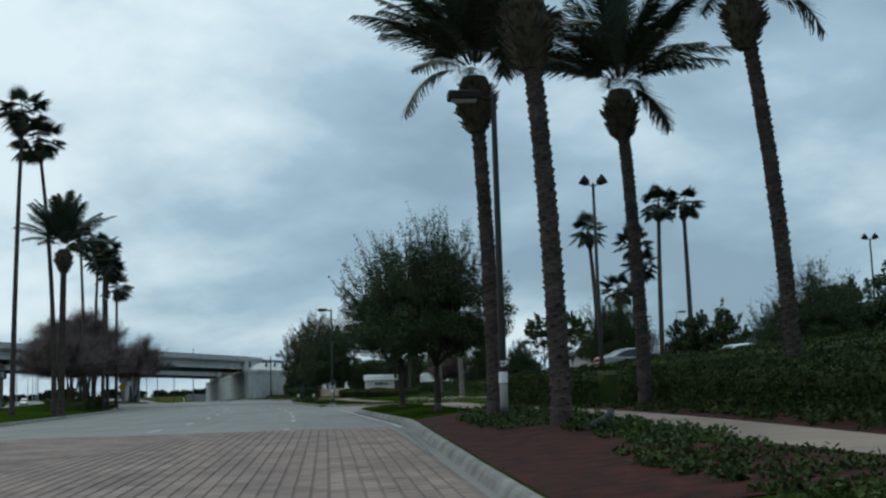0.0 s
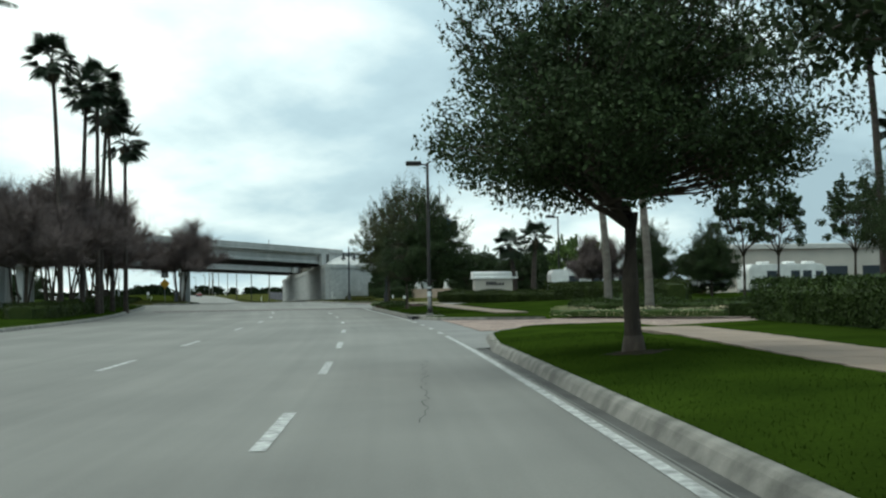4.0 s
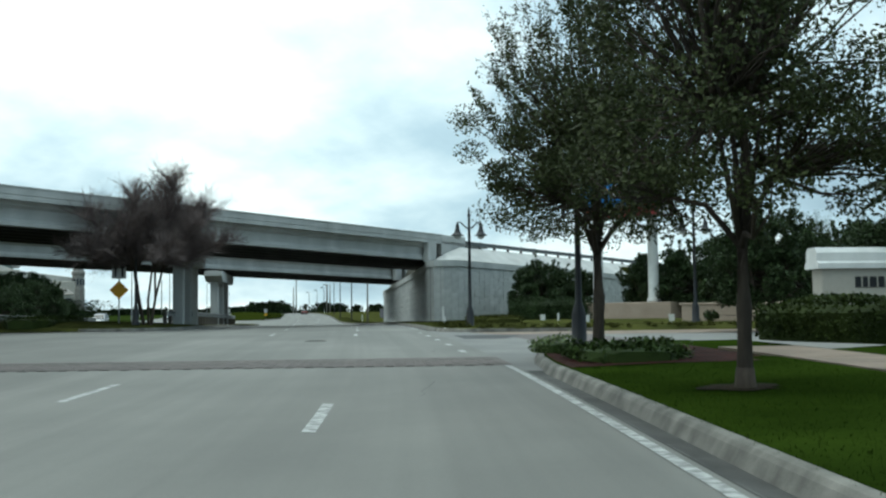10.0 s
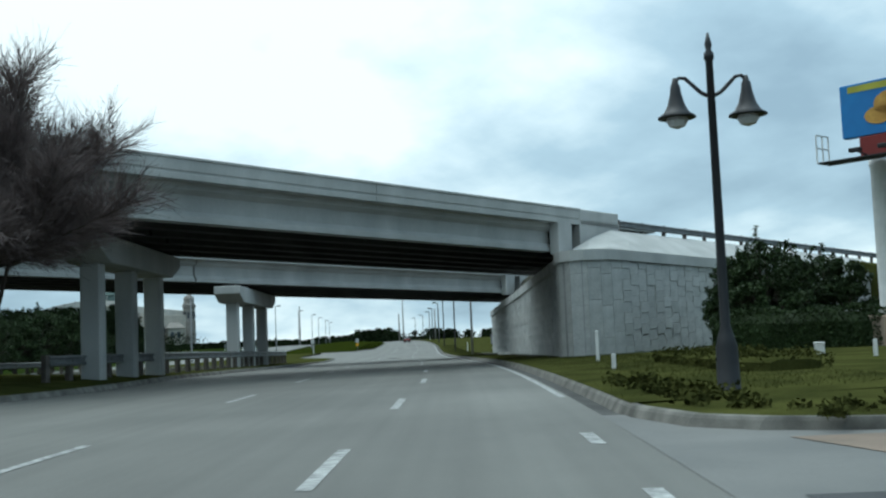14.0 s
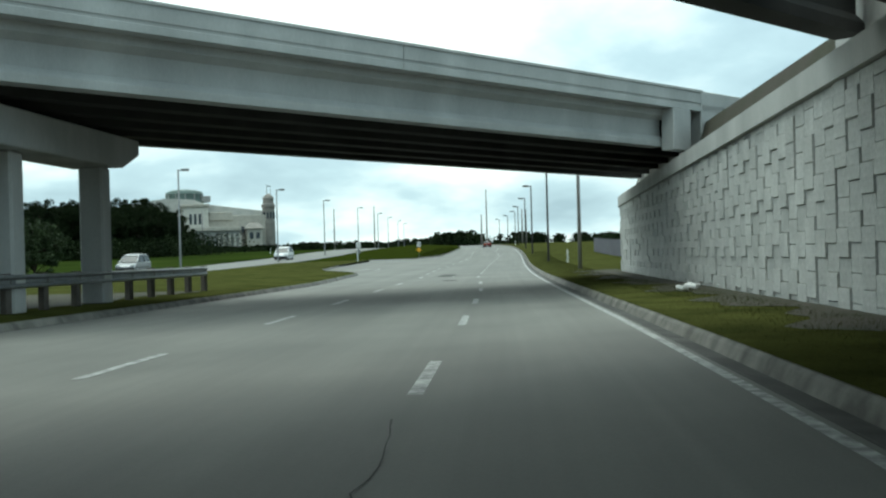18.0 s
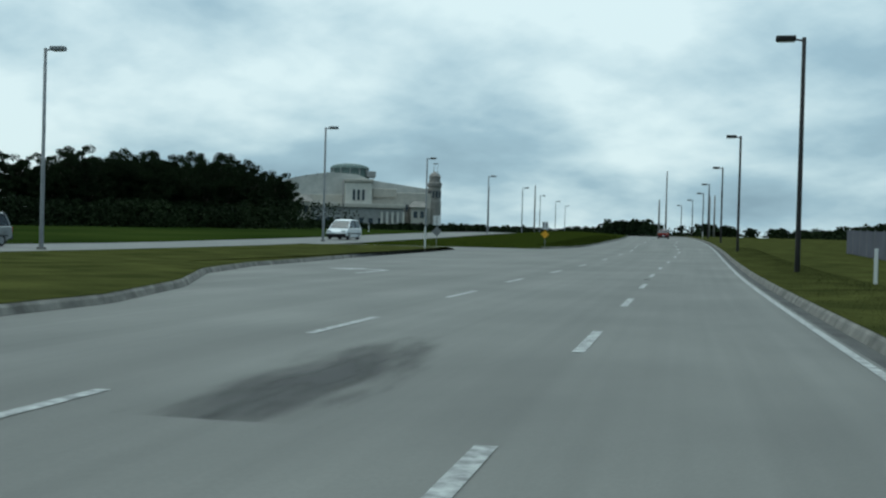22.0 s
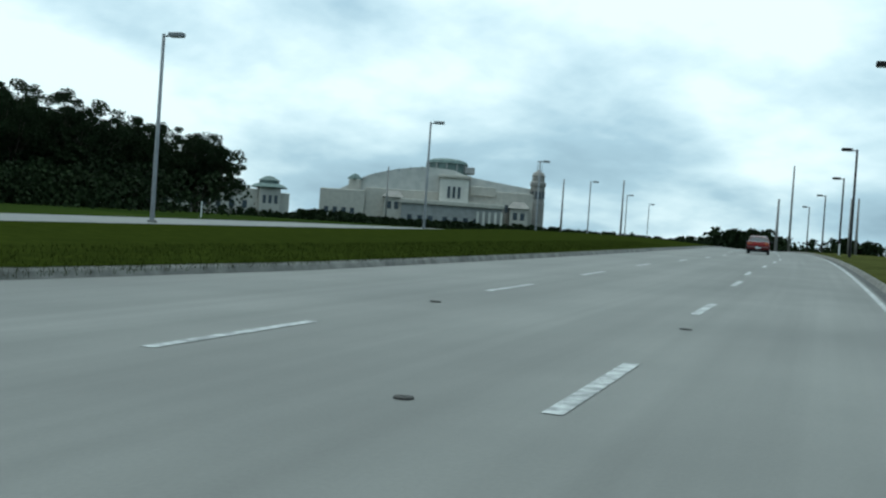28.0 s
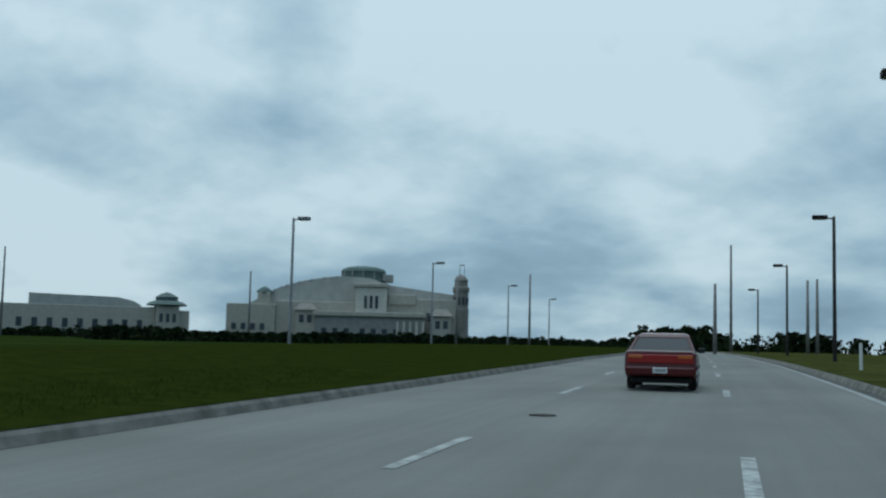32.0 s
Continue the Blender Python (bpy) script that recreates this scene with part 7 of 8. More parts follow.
# ---- motorhome ----
def motorhome(x, y, h, rz):
    top = thing("motorhome", H(x, y, h), "white motorhome with dark windows, parked", "motorhome", rz=rz)
    bm = bmesh.new()
    extrude_poly(bm, [(-3.9, 0.75), (-3.95, 2.6), (-3.7, 2.98), (3.3, 3.0), (3.75, 2.75), (3.95, 1.6), (3.9, 0.75)], 1, -1.2, 1.2)
    bmesh.ops.bevel(bm, geom=list(bm.edges), offset=0.08, segments=2, affect="EDGES")
    body = part("body", bm, M_WHITE, top)
    for x0, x1, z0, z1 in ((-2.2, -1.2, 1.75, 2.4), (0.2, 1.1, 1.7, 2.4), (1.4, 2.3, 1.7, 2.4), (2.7, 3.5, 1.6, 2.35)):
        for sgn in (-1, 1):
            bm = bmesh.new()
            a, b = sorted((sgn * 1.19, sgn * 1.215))
            box(bm, x0, x1, a, b, z0, z1, 0.01)
            w = part("window", bm, M_WINDOW, body)
    bm = bmesh.new()
    box(bm, 3.72, 3.86, -1.0, 1.0, 1.65, 2.55, 0.02)
    part("windscreen", bm, M_WINDOW, body)
    for sgn in (-1, 1):
        bm = bmesh.new()
        a, b = sorted((sgn * 1.195, sgn * 1.207))
        box(bm, -3.7, 3.6, a, b, 1.25, 1.42)
        part("stripe", bm, M_GREYCAR, body)
        bm = bmesh.new()
        box(bm, -1.0, -0.3, a, b, 0.85, 2.55)
        part("door", bm, M_WHITE, body)
    for xx in (-2.4, 0.2, 2.2):
        bm = bmesh.new()
        box(bm, xx, xx + 0.9, -0.45, 0.45, 2.97, 3.22, 0.06)
        part("roof_unit", bm, M_WHITE, top)
    for xx in (-2.3, 2.6):
        for sgn in (-1, 1):
            bm = bmesh.new()
            tube(bm, (xx, sgn * 0.85, 0.4), (xx, sgn * 1.15, 0.4), 0.4, 0.4, 18)
            wheel = part("wheel", bm, M_TYRE, top)
            bm = bmesh.new()
            tube(bm, (xx, sgn * 1.14, 0.4), (xx, sgn * 1.165, 0.4), 0.22, 0.2, 14)
            part("rim", bm, M_RIM, wheel)
    bm = bmesh.new()
    box(bm, -3.7, 3.7, -1.1, 1.1, 0.35, 0.78, 0.05)
    part("skirt", bm, M_GREYCAR, top)
    top.scale = (0.82, 0.82, 0.85)
    return top


motorhome(-3.4, 122.8, 0.15, 12)
motorhome(11, 118, 0.3, 20)
# pale low shop far across the car park
top = thing("shop_building", H(24, 150, 0), "pale low shop beyond the car park", "building", rz=10)
bm = bmesh.new()
box(bm, -14, 14, -5, 5, -0.5, 4.6, 0.05)
wall = part("wall", bm, M_BEIGE, top)
bm = bmesh.new()
box(bm, -14.4, 14.4, -5.4, 5.4, 4.6, 5.1, 0.05)
part("roof", bm, M_ROOFGREY, top)
for k in range(7):
    bm = bmesh.new()
    box(bm, -12.5 + 3.7 * k, -10.3 + 3.7 * k, -5.06, -4.98, 0.8, 2.9, 0.02)
    part("window", bm, M_WINDOW, wall)

# ---- fence with a fabric screen on the right verge ----
fence = thing("screen_fence", H(-52.5, 224, 0.1), "fence with dark mauve fabric screen", "fence")
f_inv = fence.matrix_world.inverted()
f_pts = [Vector(H(-52.0 - 0.36 * d, 225 + 0.93 * d, 0.1)) for d in np.arange(0, 75, 3.0)]
for a, b in zip(f_pts, f_pts[1:]):
    bm = bmesh.new()
    tube(bm, f_inv @ (a + Vector((0, 0, -0.3))), f_inv @ (a + Vector((0, 0, 1.9))), 0.03, 0.03, 8)
    part("post", bm, M_GREYPOLE, fence)
    t = (b - a).normalized()
    nr = Vector((-t.y, t.x, 0)) * 0.012
    bm = bmesh.new()
    vs = [bm.verts.new(f_inv @ (p + Vector((0, 0, z)) + o)) for o in (nr, -nr) for p, z in ((a, 0.08), (b, 0.08), (b, 1.8), (a, 1.8))]
    for f in ((0, 1, 2, 3), (7, 6, 5, 4), (0, 4, 5, 1), (1, 5, 6, 2), (2, 6, 7, 3), (3, 7, 4, 0)):
        bm.faces.new([vs[i] for i in f])
    part("screen_panel", bm, M_FENCE, fence)

# ---- storm inlet at the driveway ----
inl = thing("storm_inlet", tuple(P(S(84.2), 0.71, 0.0)), "concrete storm inlet with a dark slot", "storm drain", rz=heading(S(84)))
bm = bmesh.new()
box(bm, -0.35, 1.1, -1.1, 2.0, 0.13, 0.17, 0.01)
part("slab", bm, M_CURB, inl)
bm = bmesh.new()
box(bm, -0.47, -0.33, -0.9, 1.8, -0.03, 0.125, 0.004)
part("slot", bm, M_TRIM, inl, "dark open slot")
bm = bmesh.new()
lathe(bm, ((0.3, 0.17), (0.3, 0.178), (0.05, 0.178)), 20, (0.55, 0.2, 0))
part("lid", bm, M_RUST, inl, "round iron lid")

# litter on the verge under the bridge
for k, (y, d) in enumerate(((186, 2.6), (187.2, 2.9), (185, 2.2))):
    bm = bmesh.new()
    box(bm, -0.16, 0.16, -0.1, 0.1, -0.01, 0.09, 0.02, m=pose(0, 0, 0, 5 * k, 8, 40 * k))
    o = part("plastic_litter", bm, M_WHITE)
    o.location = P(S(y), d, 0.25)
    tagged(o, "crumpled white plastic litter on the soil", "litter", "litter")
top = thing("landscape_light", H(1.0, 27.1, 0.29), "black box landscape light beside the palm", "garden light")
bm = bmesh.new()
box(bm, -0.09, 0.09, -0.07, 0.07, -0.05, 0.17, 0.012)
part("housing", bm, M_TRIM, top)
bm = bmesh.new()
box(bm, -0.105, 0.105, -0.085, 0.085, 0.17, 0.19, 0.006)
part("visor", bm, M_TRIM, top)
for k, (x, y) in enumerate(((1.9, 17.3), (2.2, 19.0), (2.6, 21.6))):
    top = thing("ground_spotlight", H(x, y, 0.26), "small black ground spotlight in the bed", "spotlight", "ground spotlights", rz=40 * k)
    bm = bmesh.new()
    tube(bm, (0, 0, -0.1), (0, 0, 0.12), 0.02, 0.02, 6)
    part("stake", bm, M_TRIM, top)
    bm = bmesh.new()
    tube(bm, (-0.1, 0, 0.12), (0.12, 0, 0.2), 0.06, 0.08, 10)
    part("lamp_head", bm, M_TRIM, top)

# ---- the domed building far off, and its neighbours ----
def arch_row(bm_parent, name, xs, y, z0, z1, w, material, parent):
    for x in xs:
        bm = bmesh.new()
        box(bm, x - w / 2, x + w / 2, y - 0.4, y + 0.1, z0, z1, 0.02)
        part(name, bm, material, parent)


DB = thing("arena_building", (-570, 866, 4.0), "long beige domed arena with a corner tower", "building", rz=40)
# local x runs along the front, y away from the viewer
bm = bmesh.new()
box(bm, -91, -60, 0, 60, -3, 22.5, 0.3)
w1 = part("wall", bm, M_BEIGE, DB)
bm = bmesh.new()
box(bm, -60, -9, 2, 60, -3, 25, 0.3)
w2 = part("wall", bm, M_BEIGE, DB)
bm = bmesh.new()
box(bm, 11, 60, 2, 60, -3, 28, 0.3)
w5 = part("wall", bm, M_BEIGE, DB)
bm = bmesh.new()
box(bm, -9, 11, -6, 14, -3, 34.5, 0.3)
w3 = part("portal_block", bm, M_BEIGELIGHT, DB, "paler portal block")
bm = bmesh.new()
box(bm, -10.2, 12.2, -7.2, 15, 34.5, 37, 0.4)
part("portal_cornice", bm, M_BEIGE, DB)
bm = bmesh.new()
box(bm, 12, 30, 0.5, 8, 24, 30.5, 0.3)
part("upper_block", bm, M_BEIGE, DB)
bm = bmesh.new()
box(bm, -34, 34, -14, 2, -3, 15.5, 0.3)
w4 = part("entrance_wing", bm, M_WINGGREY, DB, "grey entrance wing")
bm = bmesh.new()
box(bm, -35, 35, -15.5, 2, 15.5, 18.5, 0.3)
part("wing_parapet", bm, M_BEIGE, DB)
# the wide shallow roof, stepped along its left slope
bm = bmesh.new()
extrude_poly(bm, [(-80, 22), (-74, 25), (-66, 30), (-58, 34), (-50, 36.5), (-40, 39), (-28, 41), (-18, 42), (0, 41), (11, 37), (30, 34.5), (54, 31.5), (60, 29), (60, 22)], 1, 8, 58)
part("roof", bm, M_ROOFGREY, DB)
for k in range(7):
    bm = bmesh.new()
    xx = -70 + 8 * k
    zz = float(np.interp(xx, [-80, -66, -50, -28, -18], [22, 30, 36.5, 41, 42]))
    box(bm, xx - 0.3, xx + 0.3, 7.4, 58, zz - 1.5, zz + 0.7)
    part("roof_rib", bm, M_WINGGREY, DB)
bm = bmesh.new()
lathe(bm, ((15.5, 38), (15.5, 41), (14.5, 41.4), (14.2, 46), (15.2, 46.3), (14, 48.2), (10, 49.6), (5, 50.2), (0.4, 50.4)), 16, (-5, 32, 0))
part("dome", bm, M_ROOFGREEN, DB, "low green ribbed dome")
bm = bmesh.new()
box(bm, 8, 15, 22, 40, 40, 44.5, 0.3)
part("dome_annexe", bm, M_WINGGREY, DB)
for k in range(12):
    a = 2 * math.pi * k / 12
    bm = bmesh.new()
    tube(bm, (-5 + 14.4 * math.cos(a), 32 + 14.4 * math.sin(a), 41), (-5 + 14.4 * math.cos(a), 32 + 14.4 * math.sin(a), 46.4), 0.5, 0.5, 6)
    part("dome_pier", bm, M_WINGGREY, DB)
# small turret on the left shoulder
bm = bmesh.new()
box(bm, -72, -64, 4, 12, 20, 30, 0.2)
part("roof_turret", bm, M_BEIGE, DB)
bm = bmesh.new()
lathe(bm, ((5.6, 30), (5.0, 31), (2.5, 33), (0.3, 34)), 4, (-68, 8, 0))
part("turret_roof", bm, M_ROOFGREEN, DB)
# tower at the right end
bm = bmesh.new()
lathe(bm, ((5.2, -3), (5.2, 22), (4.9, 23), (4.9, 33), (5.5, 34), (5.5, 36), (4.4, 37), (4.2, 40), (4.6, 41), (3.4, 43), (1.2, 44.4), (0.3, 45)), 12, (59, 6, 0))
tw = part("tower", bm, M_PINK, DB, "round grey stone tower")
bm = bmesh.new()
tube(bm, (58, 6, 44), (58, 6, 52), 0.25, 0.15, 6)
tube(bm, (61, 6, 40), (61, 6, 50), 0.2, 0.12, 6)
box(bm, 58, 61.2, 5.9, 6.1, 50.5, 51.2)
part("weather_vane", bm, M_GREYPOLE, DB)
for k in range(6):
    a = math.pi + math.pi * (k + 0.5) / 6
    bm = bmesh.new()
    box(bm, -0.7, 0.7, -0.3, 0.3, 25, 30, m=pose(59 + 4.8 * math.cos(a), 6 + 4.8 * math.sin(a), 0, 0, 0, math.degrees(a) + 90))
    part("window", bm, M_WINDOW, tw)
arch_row(None, "window", (-2.5, 1.0, 4.5), -6.1, 21, 29, 1.9, M_WINDOW, w3)
arch_row(None, "window", (-28, -21, -14, -4, 3, 10, 17), -14.1, 2, 8, 3.2, M_WINDOW, w4)
arch_row(None, "column", (18, 22, 26, 30, 34), -15.8, -3, 13, 1.5, M_BEIGELIGHT, w4)
arch_row(None, "window", (-86, -80, -74, -68), -0.1, 6, 10, 3, M_WINDOW, w1)
arch_row(None, "window", (38, 44, 50), 1.9, 14, 19, 2.2, M_WINDOW, w5)
for x0, x1, y0, z in ((-46, -34, -10, 19), (40, 52, -10, 17)):
    bm = bmesh.new()
    box(bm, x0, x1, y0, 1.5, -3, z, 0.2)
    pv = part("pavilion", bm, M_BEIGE, DB)
    bm = bmesh.new()
    cx, cy, hx, hy = (x0 + x1) / 2, (y0 + 1.5) / 2, (x1 - x0) / 2 + 1.5, (1.5 - y0) / 2 + 1.5
    vs = [bm.verts.new(v) for v in ((cx - hx, cy - hy, z), (cx + hx, cy - hy, z), (cx + hx, cy + hy, z), (cx - hx, cy + hy, z), (cx - hx * 0.5, cy, z + 4.5), (cx + hx * 0.5, cy, z + 4.5))]
    for f in ((0, 1, 5, 4), (1, 2, 5), (2, 3, 4, 5), (3, 0, 4), (3, 2, 1, 0)):
        bm.faces.new([vs[i] for i in f])
    part("roof", bm, M_PINK, pv, "dark tiled hip roof")
    for k in range(2):
        bm = bmesh.new()
        box(bm, x0 + 2 + 5 * k, x0 + 5 + 5 * k, y0 - 0.15, y0 + 0.1, z - 8, z - 3)
        part("window", bm, M_WINDOW, pv)

HB = thing("long_hall", (-634, 704, 4.0), "long pale hall with a domed corner turret", "building", rz=56)
bm = bmesh.new()
box(bm, -58, 34, 0, 40, -3, 16.5, 0.3)
hw = part("wall", bm, M_BEIGE, HB)
bm = bmesh.new()
extrude_poly(bm, [(-34, 16.5), (-34, 22.5), (14, 21.5), (22, 19.5), (26, 17.5), (26, 16.5)], 1, 0.3, 39.7)
part("roof", bm, M_ROOFGREY, HB)
bm = bmesh.new()
box(bm, 34, 47, -4, 12, -3, 17.5, 0.3)
hc = part("turret", bm, M_BEIGE, HB)
bm = bmesh.new()
box(bm, 47, 53, -1, 20, -3, 15, 0.3)
part("end_block", bm, M_BEIGE, HB)
bm = bmesh.new()
lathe(bm, ((11, 17.5), (11.6, 18.1), (9.5, 19.6), (6.2, 20.6), (6.2, 22), (6.8, 22.4), (3, 24.6), (0.3, 25.4)), 8, (40.5, 4, 0))
part("turret_roof", bm, M_ROOFGREEN, HB, "low green hipped roof")
for k in range(9):
    bm = bmesh.new()
    box(bm, -40 + 8 * k, -37 + 8 * k, -0.3, 0.1, 4, 9, 0.02)
    part("window", bm, M_WINDOW, hw)
for k in range(3):
    bm = bmesh.new()
    box(bm, 36 + 3.6 * k, 38 + 3.6 * k, -4.3, -3.9, 8, 13, 0.02)
    part("window", bm, M_WINDOW, hc)


# ---- vehicles ----
def arc(cx, cz, r, a0, a1, n=7):
    return [(cx + r * math.cos(radians(a0 + (a1 - a0) * k / n)), cz + r * math.sin(radians(a0 + (a1 - a0) * k / n))) for k in range(n + 1)]


def car(name, x, y, h, rz, paint, label, kind="sedan", brake=False, group="cars"):
    """A car: shaped body with wheel arches, glasshouse, roof, lights, wheels. Its nose points to local +x."""
    top = thing(name, (x, y, h), label, "car", group, rz=rz)
    if kind == "sedan":
        half, belt, roof, fx_, rx_ = 0.84, 0.86, 1.34, 1.28, -1.26
        low = [(-2.12, 0.42), (-2.17, 0.52), (-2.13, 0.72), (-2.08, 0.90), (-1.95, 0.93), (-1.30, 0.90), (-0.9, 0.88), (0.95, 0.86), (1.35, 0.80), (1.9, 0.70), (2.12, 0.60), (2.18, 0.46), (2.14, 0.30)]
        glass = [(-1.62, 0.89), (-0.86, 1.27), (0.12, 1.30), (1.08, 0.86)]
        roofp = [(-0.92, 1.255), (-0.7, 1.33), (-0.3, 1.36), (0.05, 1.34), (0.22, 1.275)]
    else:
        half, belt, roof, fx_, rx_ = 0.92, 1.0, 1.75, 1.45, -1.4
        low = [(-2.3, 0.45), (-2.34, 0.6), (-2.3, 1.0), (-2.2, 1.04), (-0.5, 1.02), (1.2, 1.0), (1.6, 0.94), (2.15, 0.78), (2.34, 0.62), (2.36, 0.45), (2.3, 0.32)]
        glass = [(-2.15, 1.03), (-1.95, 1.62), (0.45, 1.66), (1.5, 1.0)]
        roofp = [(-2.02, 1.60), (-1.85, 1.72), (-0.6, 1.77), (0.35, 1.73), (0.6, 1.61)]
    bottom = arc(fx_, 0.32, 0.36, 0, 180) + [(fx_ - 0.36, 0.22), (rx_ + 0.36, 0.22)] + arc(rx_, 0.32, 0.36, 0, 180) + [(rx_ - 0.36, 0.26)]
    prof = low + bottom
    bm = bmesh.new()
    layers = []
    for yy, ins in ((-half, 0.06), (-half + 0.05, 0.015), (-half + 0.16, 0.0), (half - 0.16, 0.0), (half - 0.05, 0.015), (half, 0.06)):
        c = np.mean(prof, axis=0)
        layers.append([bm.verts.new((px + (c[0] - px) * ins * 0.6, yy, pz - (ins * 0.9 if pz > 0.6 else -ins * 0.2))) for px, pz in prof])
    n = len(prof)
    for a, b in zip(layers, layers[1:]):
        for i in range(n):
            bm.faces.new((a[i], a[(i + 1) % n], b[(i + 1) % n], b[i]))
    for lay in (layers[0][::-1], layers[-1]):
        f = bm.faces.new(lay)
        bmesh.ops.triangulate(bm, faces=[f])
    body = part("body", bm, paint, top)
    # glasshouse, narrower to the top
    bm = bmesh.new()
    ins_top = 0.17
    lo = [(glass[0][0], glass[0][1]), (glass[3][0], glass[3][1])]
    vs = {}
    for sgn in (-1, 1):
        for k, (gx, gz) in enumerate(glass):
            yy = sgn * (half - 0.07 - (ins_top if k in (1, 2) else 0.0))
            vs[sgn, k] = bm.verts.new((gx, yy, gz))
    for sgn in (-1, 1):
        bm.faces.new([vs[sgn, k] for k in (range(4) if sgn > 0 else (3, 2, 1, 0))])
    for k in range(4):
        j = (k + 1) % 4
        bm.faces.new((vs[-1, k], vs[-1, j], vs[1, j], vs[1, k]))
    bmesh.ops.bevel(bm, geom=list(bm.edges), offset=0.03, segments=2, affect="EDGES")
    gh = part("cabin_glass", bm, M_CARGLASS, body, "dark tinted windows")
    bm = bmesh.new()
    rw = half - 0.07 - ins_top
    lay = []
    for yy, dz in ((-rw - 0.03, -0.05), (-rw + 0.08, 0.0), (rw - 0.08, 0.0), (rw + 0.03, -0.05)):
        lay.append([bm.verts.new((a, yy, b + dz)) for a, b in roofp] + [bm.verts.new((a, yy, b + dz - 0.04)) for a, b in roofp[::-1]])
    m = len(lay[0])
    for a, b in zip(lay, lay[1:]):
        for i in range(m):
            bm.faces.new((a[i], a[(i + 1) % m], b[(i + 1) % m], b[i]))
    bm.faces.new(lay[0][::-1])
    bm.faces.new(lay[-1])
    part("roof", bm, paint, body)
    # pillars along the glass edges
    for sgn in (-1, 1):
        for (k0, k1, t0) in ((0, 1, 0), (3, 2, 0)):
            a, b = glass[k0], glass[k1]
            bm = bmesh.new()
            limb_tubes(bm, [(a[0], sgn * (half - 0.07), a[1] - 0.02), ((a[0] + b[0]) / 2, sgn * (half - 0.07 - ins_top / 2), (a[1] + b[1]) / 2), (b[0], sgn * (half - 0.07 - ins_top), b[1])], 0.045, 0.04, 6)
            part("pillar", bm, paint, body)
        mx = (glass[1][0] + glass[2][0]) / 2 + 0.05
        bm = bmesh.new()
        limb_tubes(bm, [(mx, sgn * (half - 0.055), belt), (mx - 0.06, sgn * (half - 0.065 - ins_top), glass[1][1])], 0.04, 0.035, 6)
        part("pillar", bm, M_TRIM, body)
        bm = bmesh.new()
        box(bm, glass[3][0] - 0.42, glass[3][0] - 0.27, sgn * half - 0.02 + (0 if sgn > 0 else -0.16), sgn * half + 0.16 - (0.0 if sgn > 0 else 0.14), belt + 0.02, belt + 0.16, 0.03)
        part("mirror", bm, M_TRIM, body)
        bm = bmesh.new()
        a, b = sorted((sgn * (half - 0.005), sgn * (half + 0.018)))
        box(bm, -1.9, 1.95, a, b, 0.5, 0.58, 0.006)
        part("side_moulding", bm, M_TRIM, body)
    # front and rear
    xr = low[1][0]
    bm = bmesh.new()
    box(bm, xr - 0.05, xr + 0.12, -half + 0.03, half - 0.03, 0.34, 0.55, 0.04)
    part("rear_bumper", bm, paint if kind == "sedan" else M_TRIM, top)
    bm = bmesh.new()
    box(bm, low[-2][0] - 0.1, low[-2][0] + 0.05, -half + 0.03, half - 0.03, 0.3, 0.5, 0.04)
    part("front_bumper", bm, paint if kind == "sedan" else M_TRIM, top)
    bm = bmesh.new()
    z0, z1 = (0.63, 0.83) if kind == "sedan" else (0.7, 1.0)
    if kind == "sedan":
        box(bm, xr + 0.0, xr + 0.1, -half + 0.07, half - 0.07, z0, z1, 0.012)
        part("tail_light_bar", bm, M_TAILON if brake else M_TAIL, body, "full-width red tail light bar")
        for sgn in (-1, 1):
            bm = bmesh.new()
            a, b = sorted((sgn * (half - 0.42), sgn * (half - 0.09)))
            box(bm, xr - 0.006, xr + 0.05, a, b, z1 - 0.08, z1 - 0.02, 0.004)
            part("turn_lamp", bm, M_AMBER, body)
    else:
        bm.free()
        for sgn in (-1, 1):
            bm = bmesh.new()
            a, b = sorted((sgn * (half - 0.22), sgn * (half - 0.04)))
            box(bm, xr - 0.01, xr + 0.06, a, b, z0, z1, 0.012)
            part("tail_light", bm, M_TAIL, body)
    for sgn in (-1, 1):
        bm = bmesh.new()
        a, b = sorted((sgn * (half - 0.45), sgn * (half - 0.08)))
        box(bm, low[-3][0] - 0.12, low[-3][0] + 0.015, a, b, 0.55 if kind == "sedan" else 0.62, 0.67 if kind == "sedan" else 0.78, 0.015)
        part("headlight", bm, M_HEADLENS, body)
    bm = bmesh.new()
    box(bm, xr - 0.065, xr - 0.045, -0.17, 0.17, 0.40, 0.53, 0.004)
    plate = part("number_plate", bm, M_SIGNWHITE, top, "white plate with grey bars")
    bm = bmesh.new()
    for k in range(5):
        box(bm, xr - 0.069, xr - 0.0655, -0.12 + 0.05 * k, -0.09 + 0.05 * k, 0.435, 0.495)
    part("bars", bm, M_BRICKDK, plate)
    bm = bmesh.new()
    box(bm, xr + 0.35, low[-2][0] - 0.3, -half + 0.12, half - 0.12, 0.16, 0.3, 0.03)
    part("underbody", bm, M_TRIM, top)
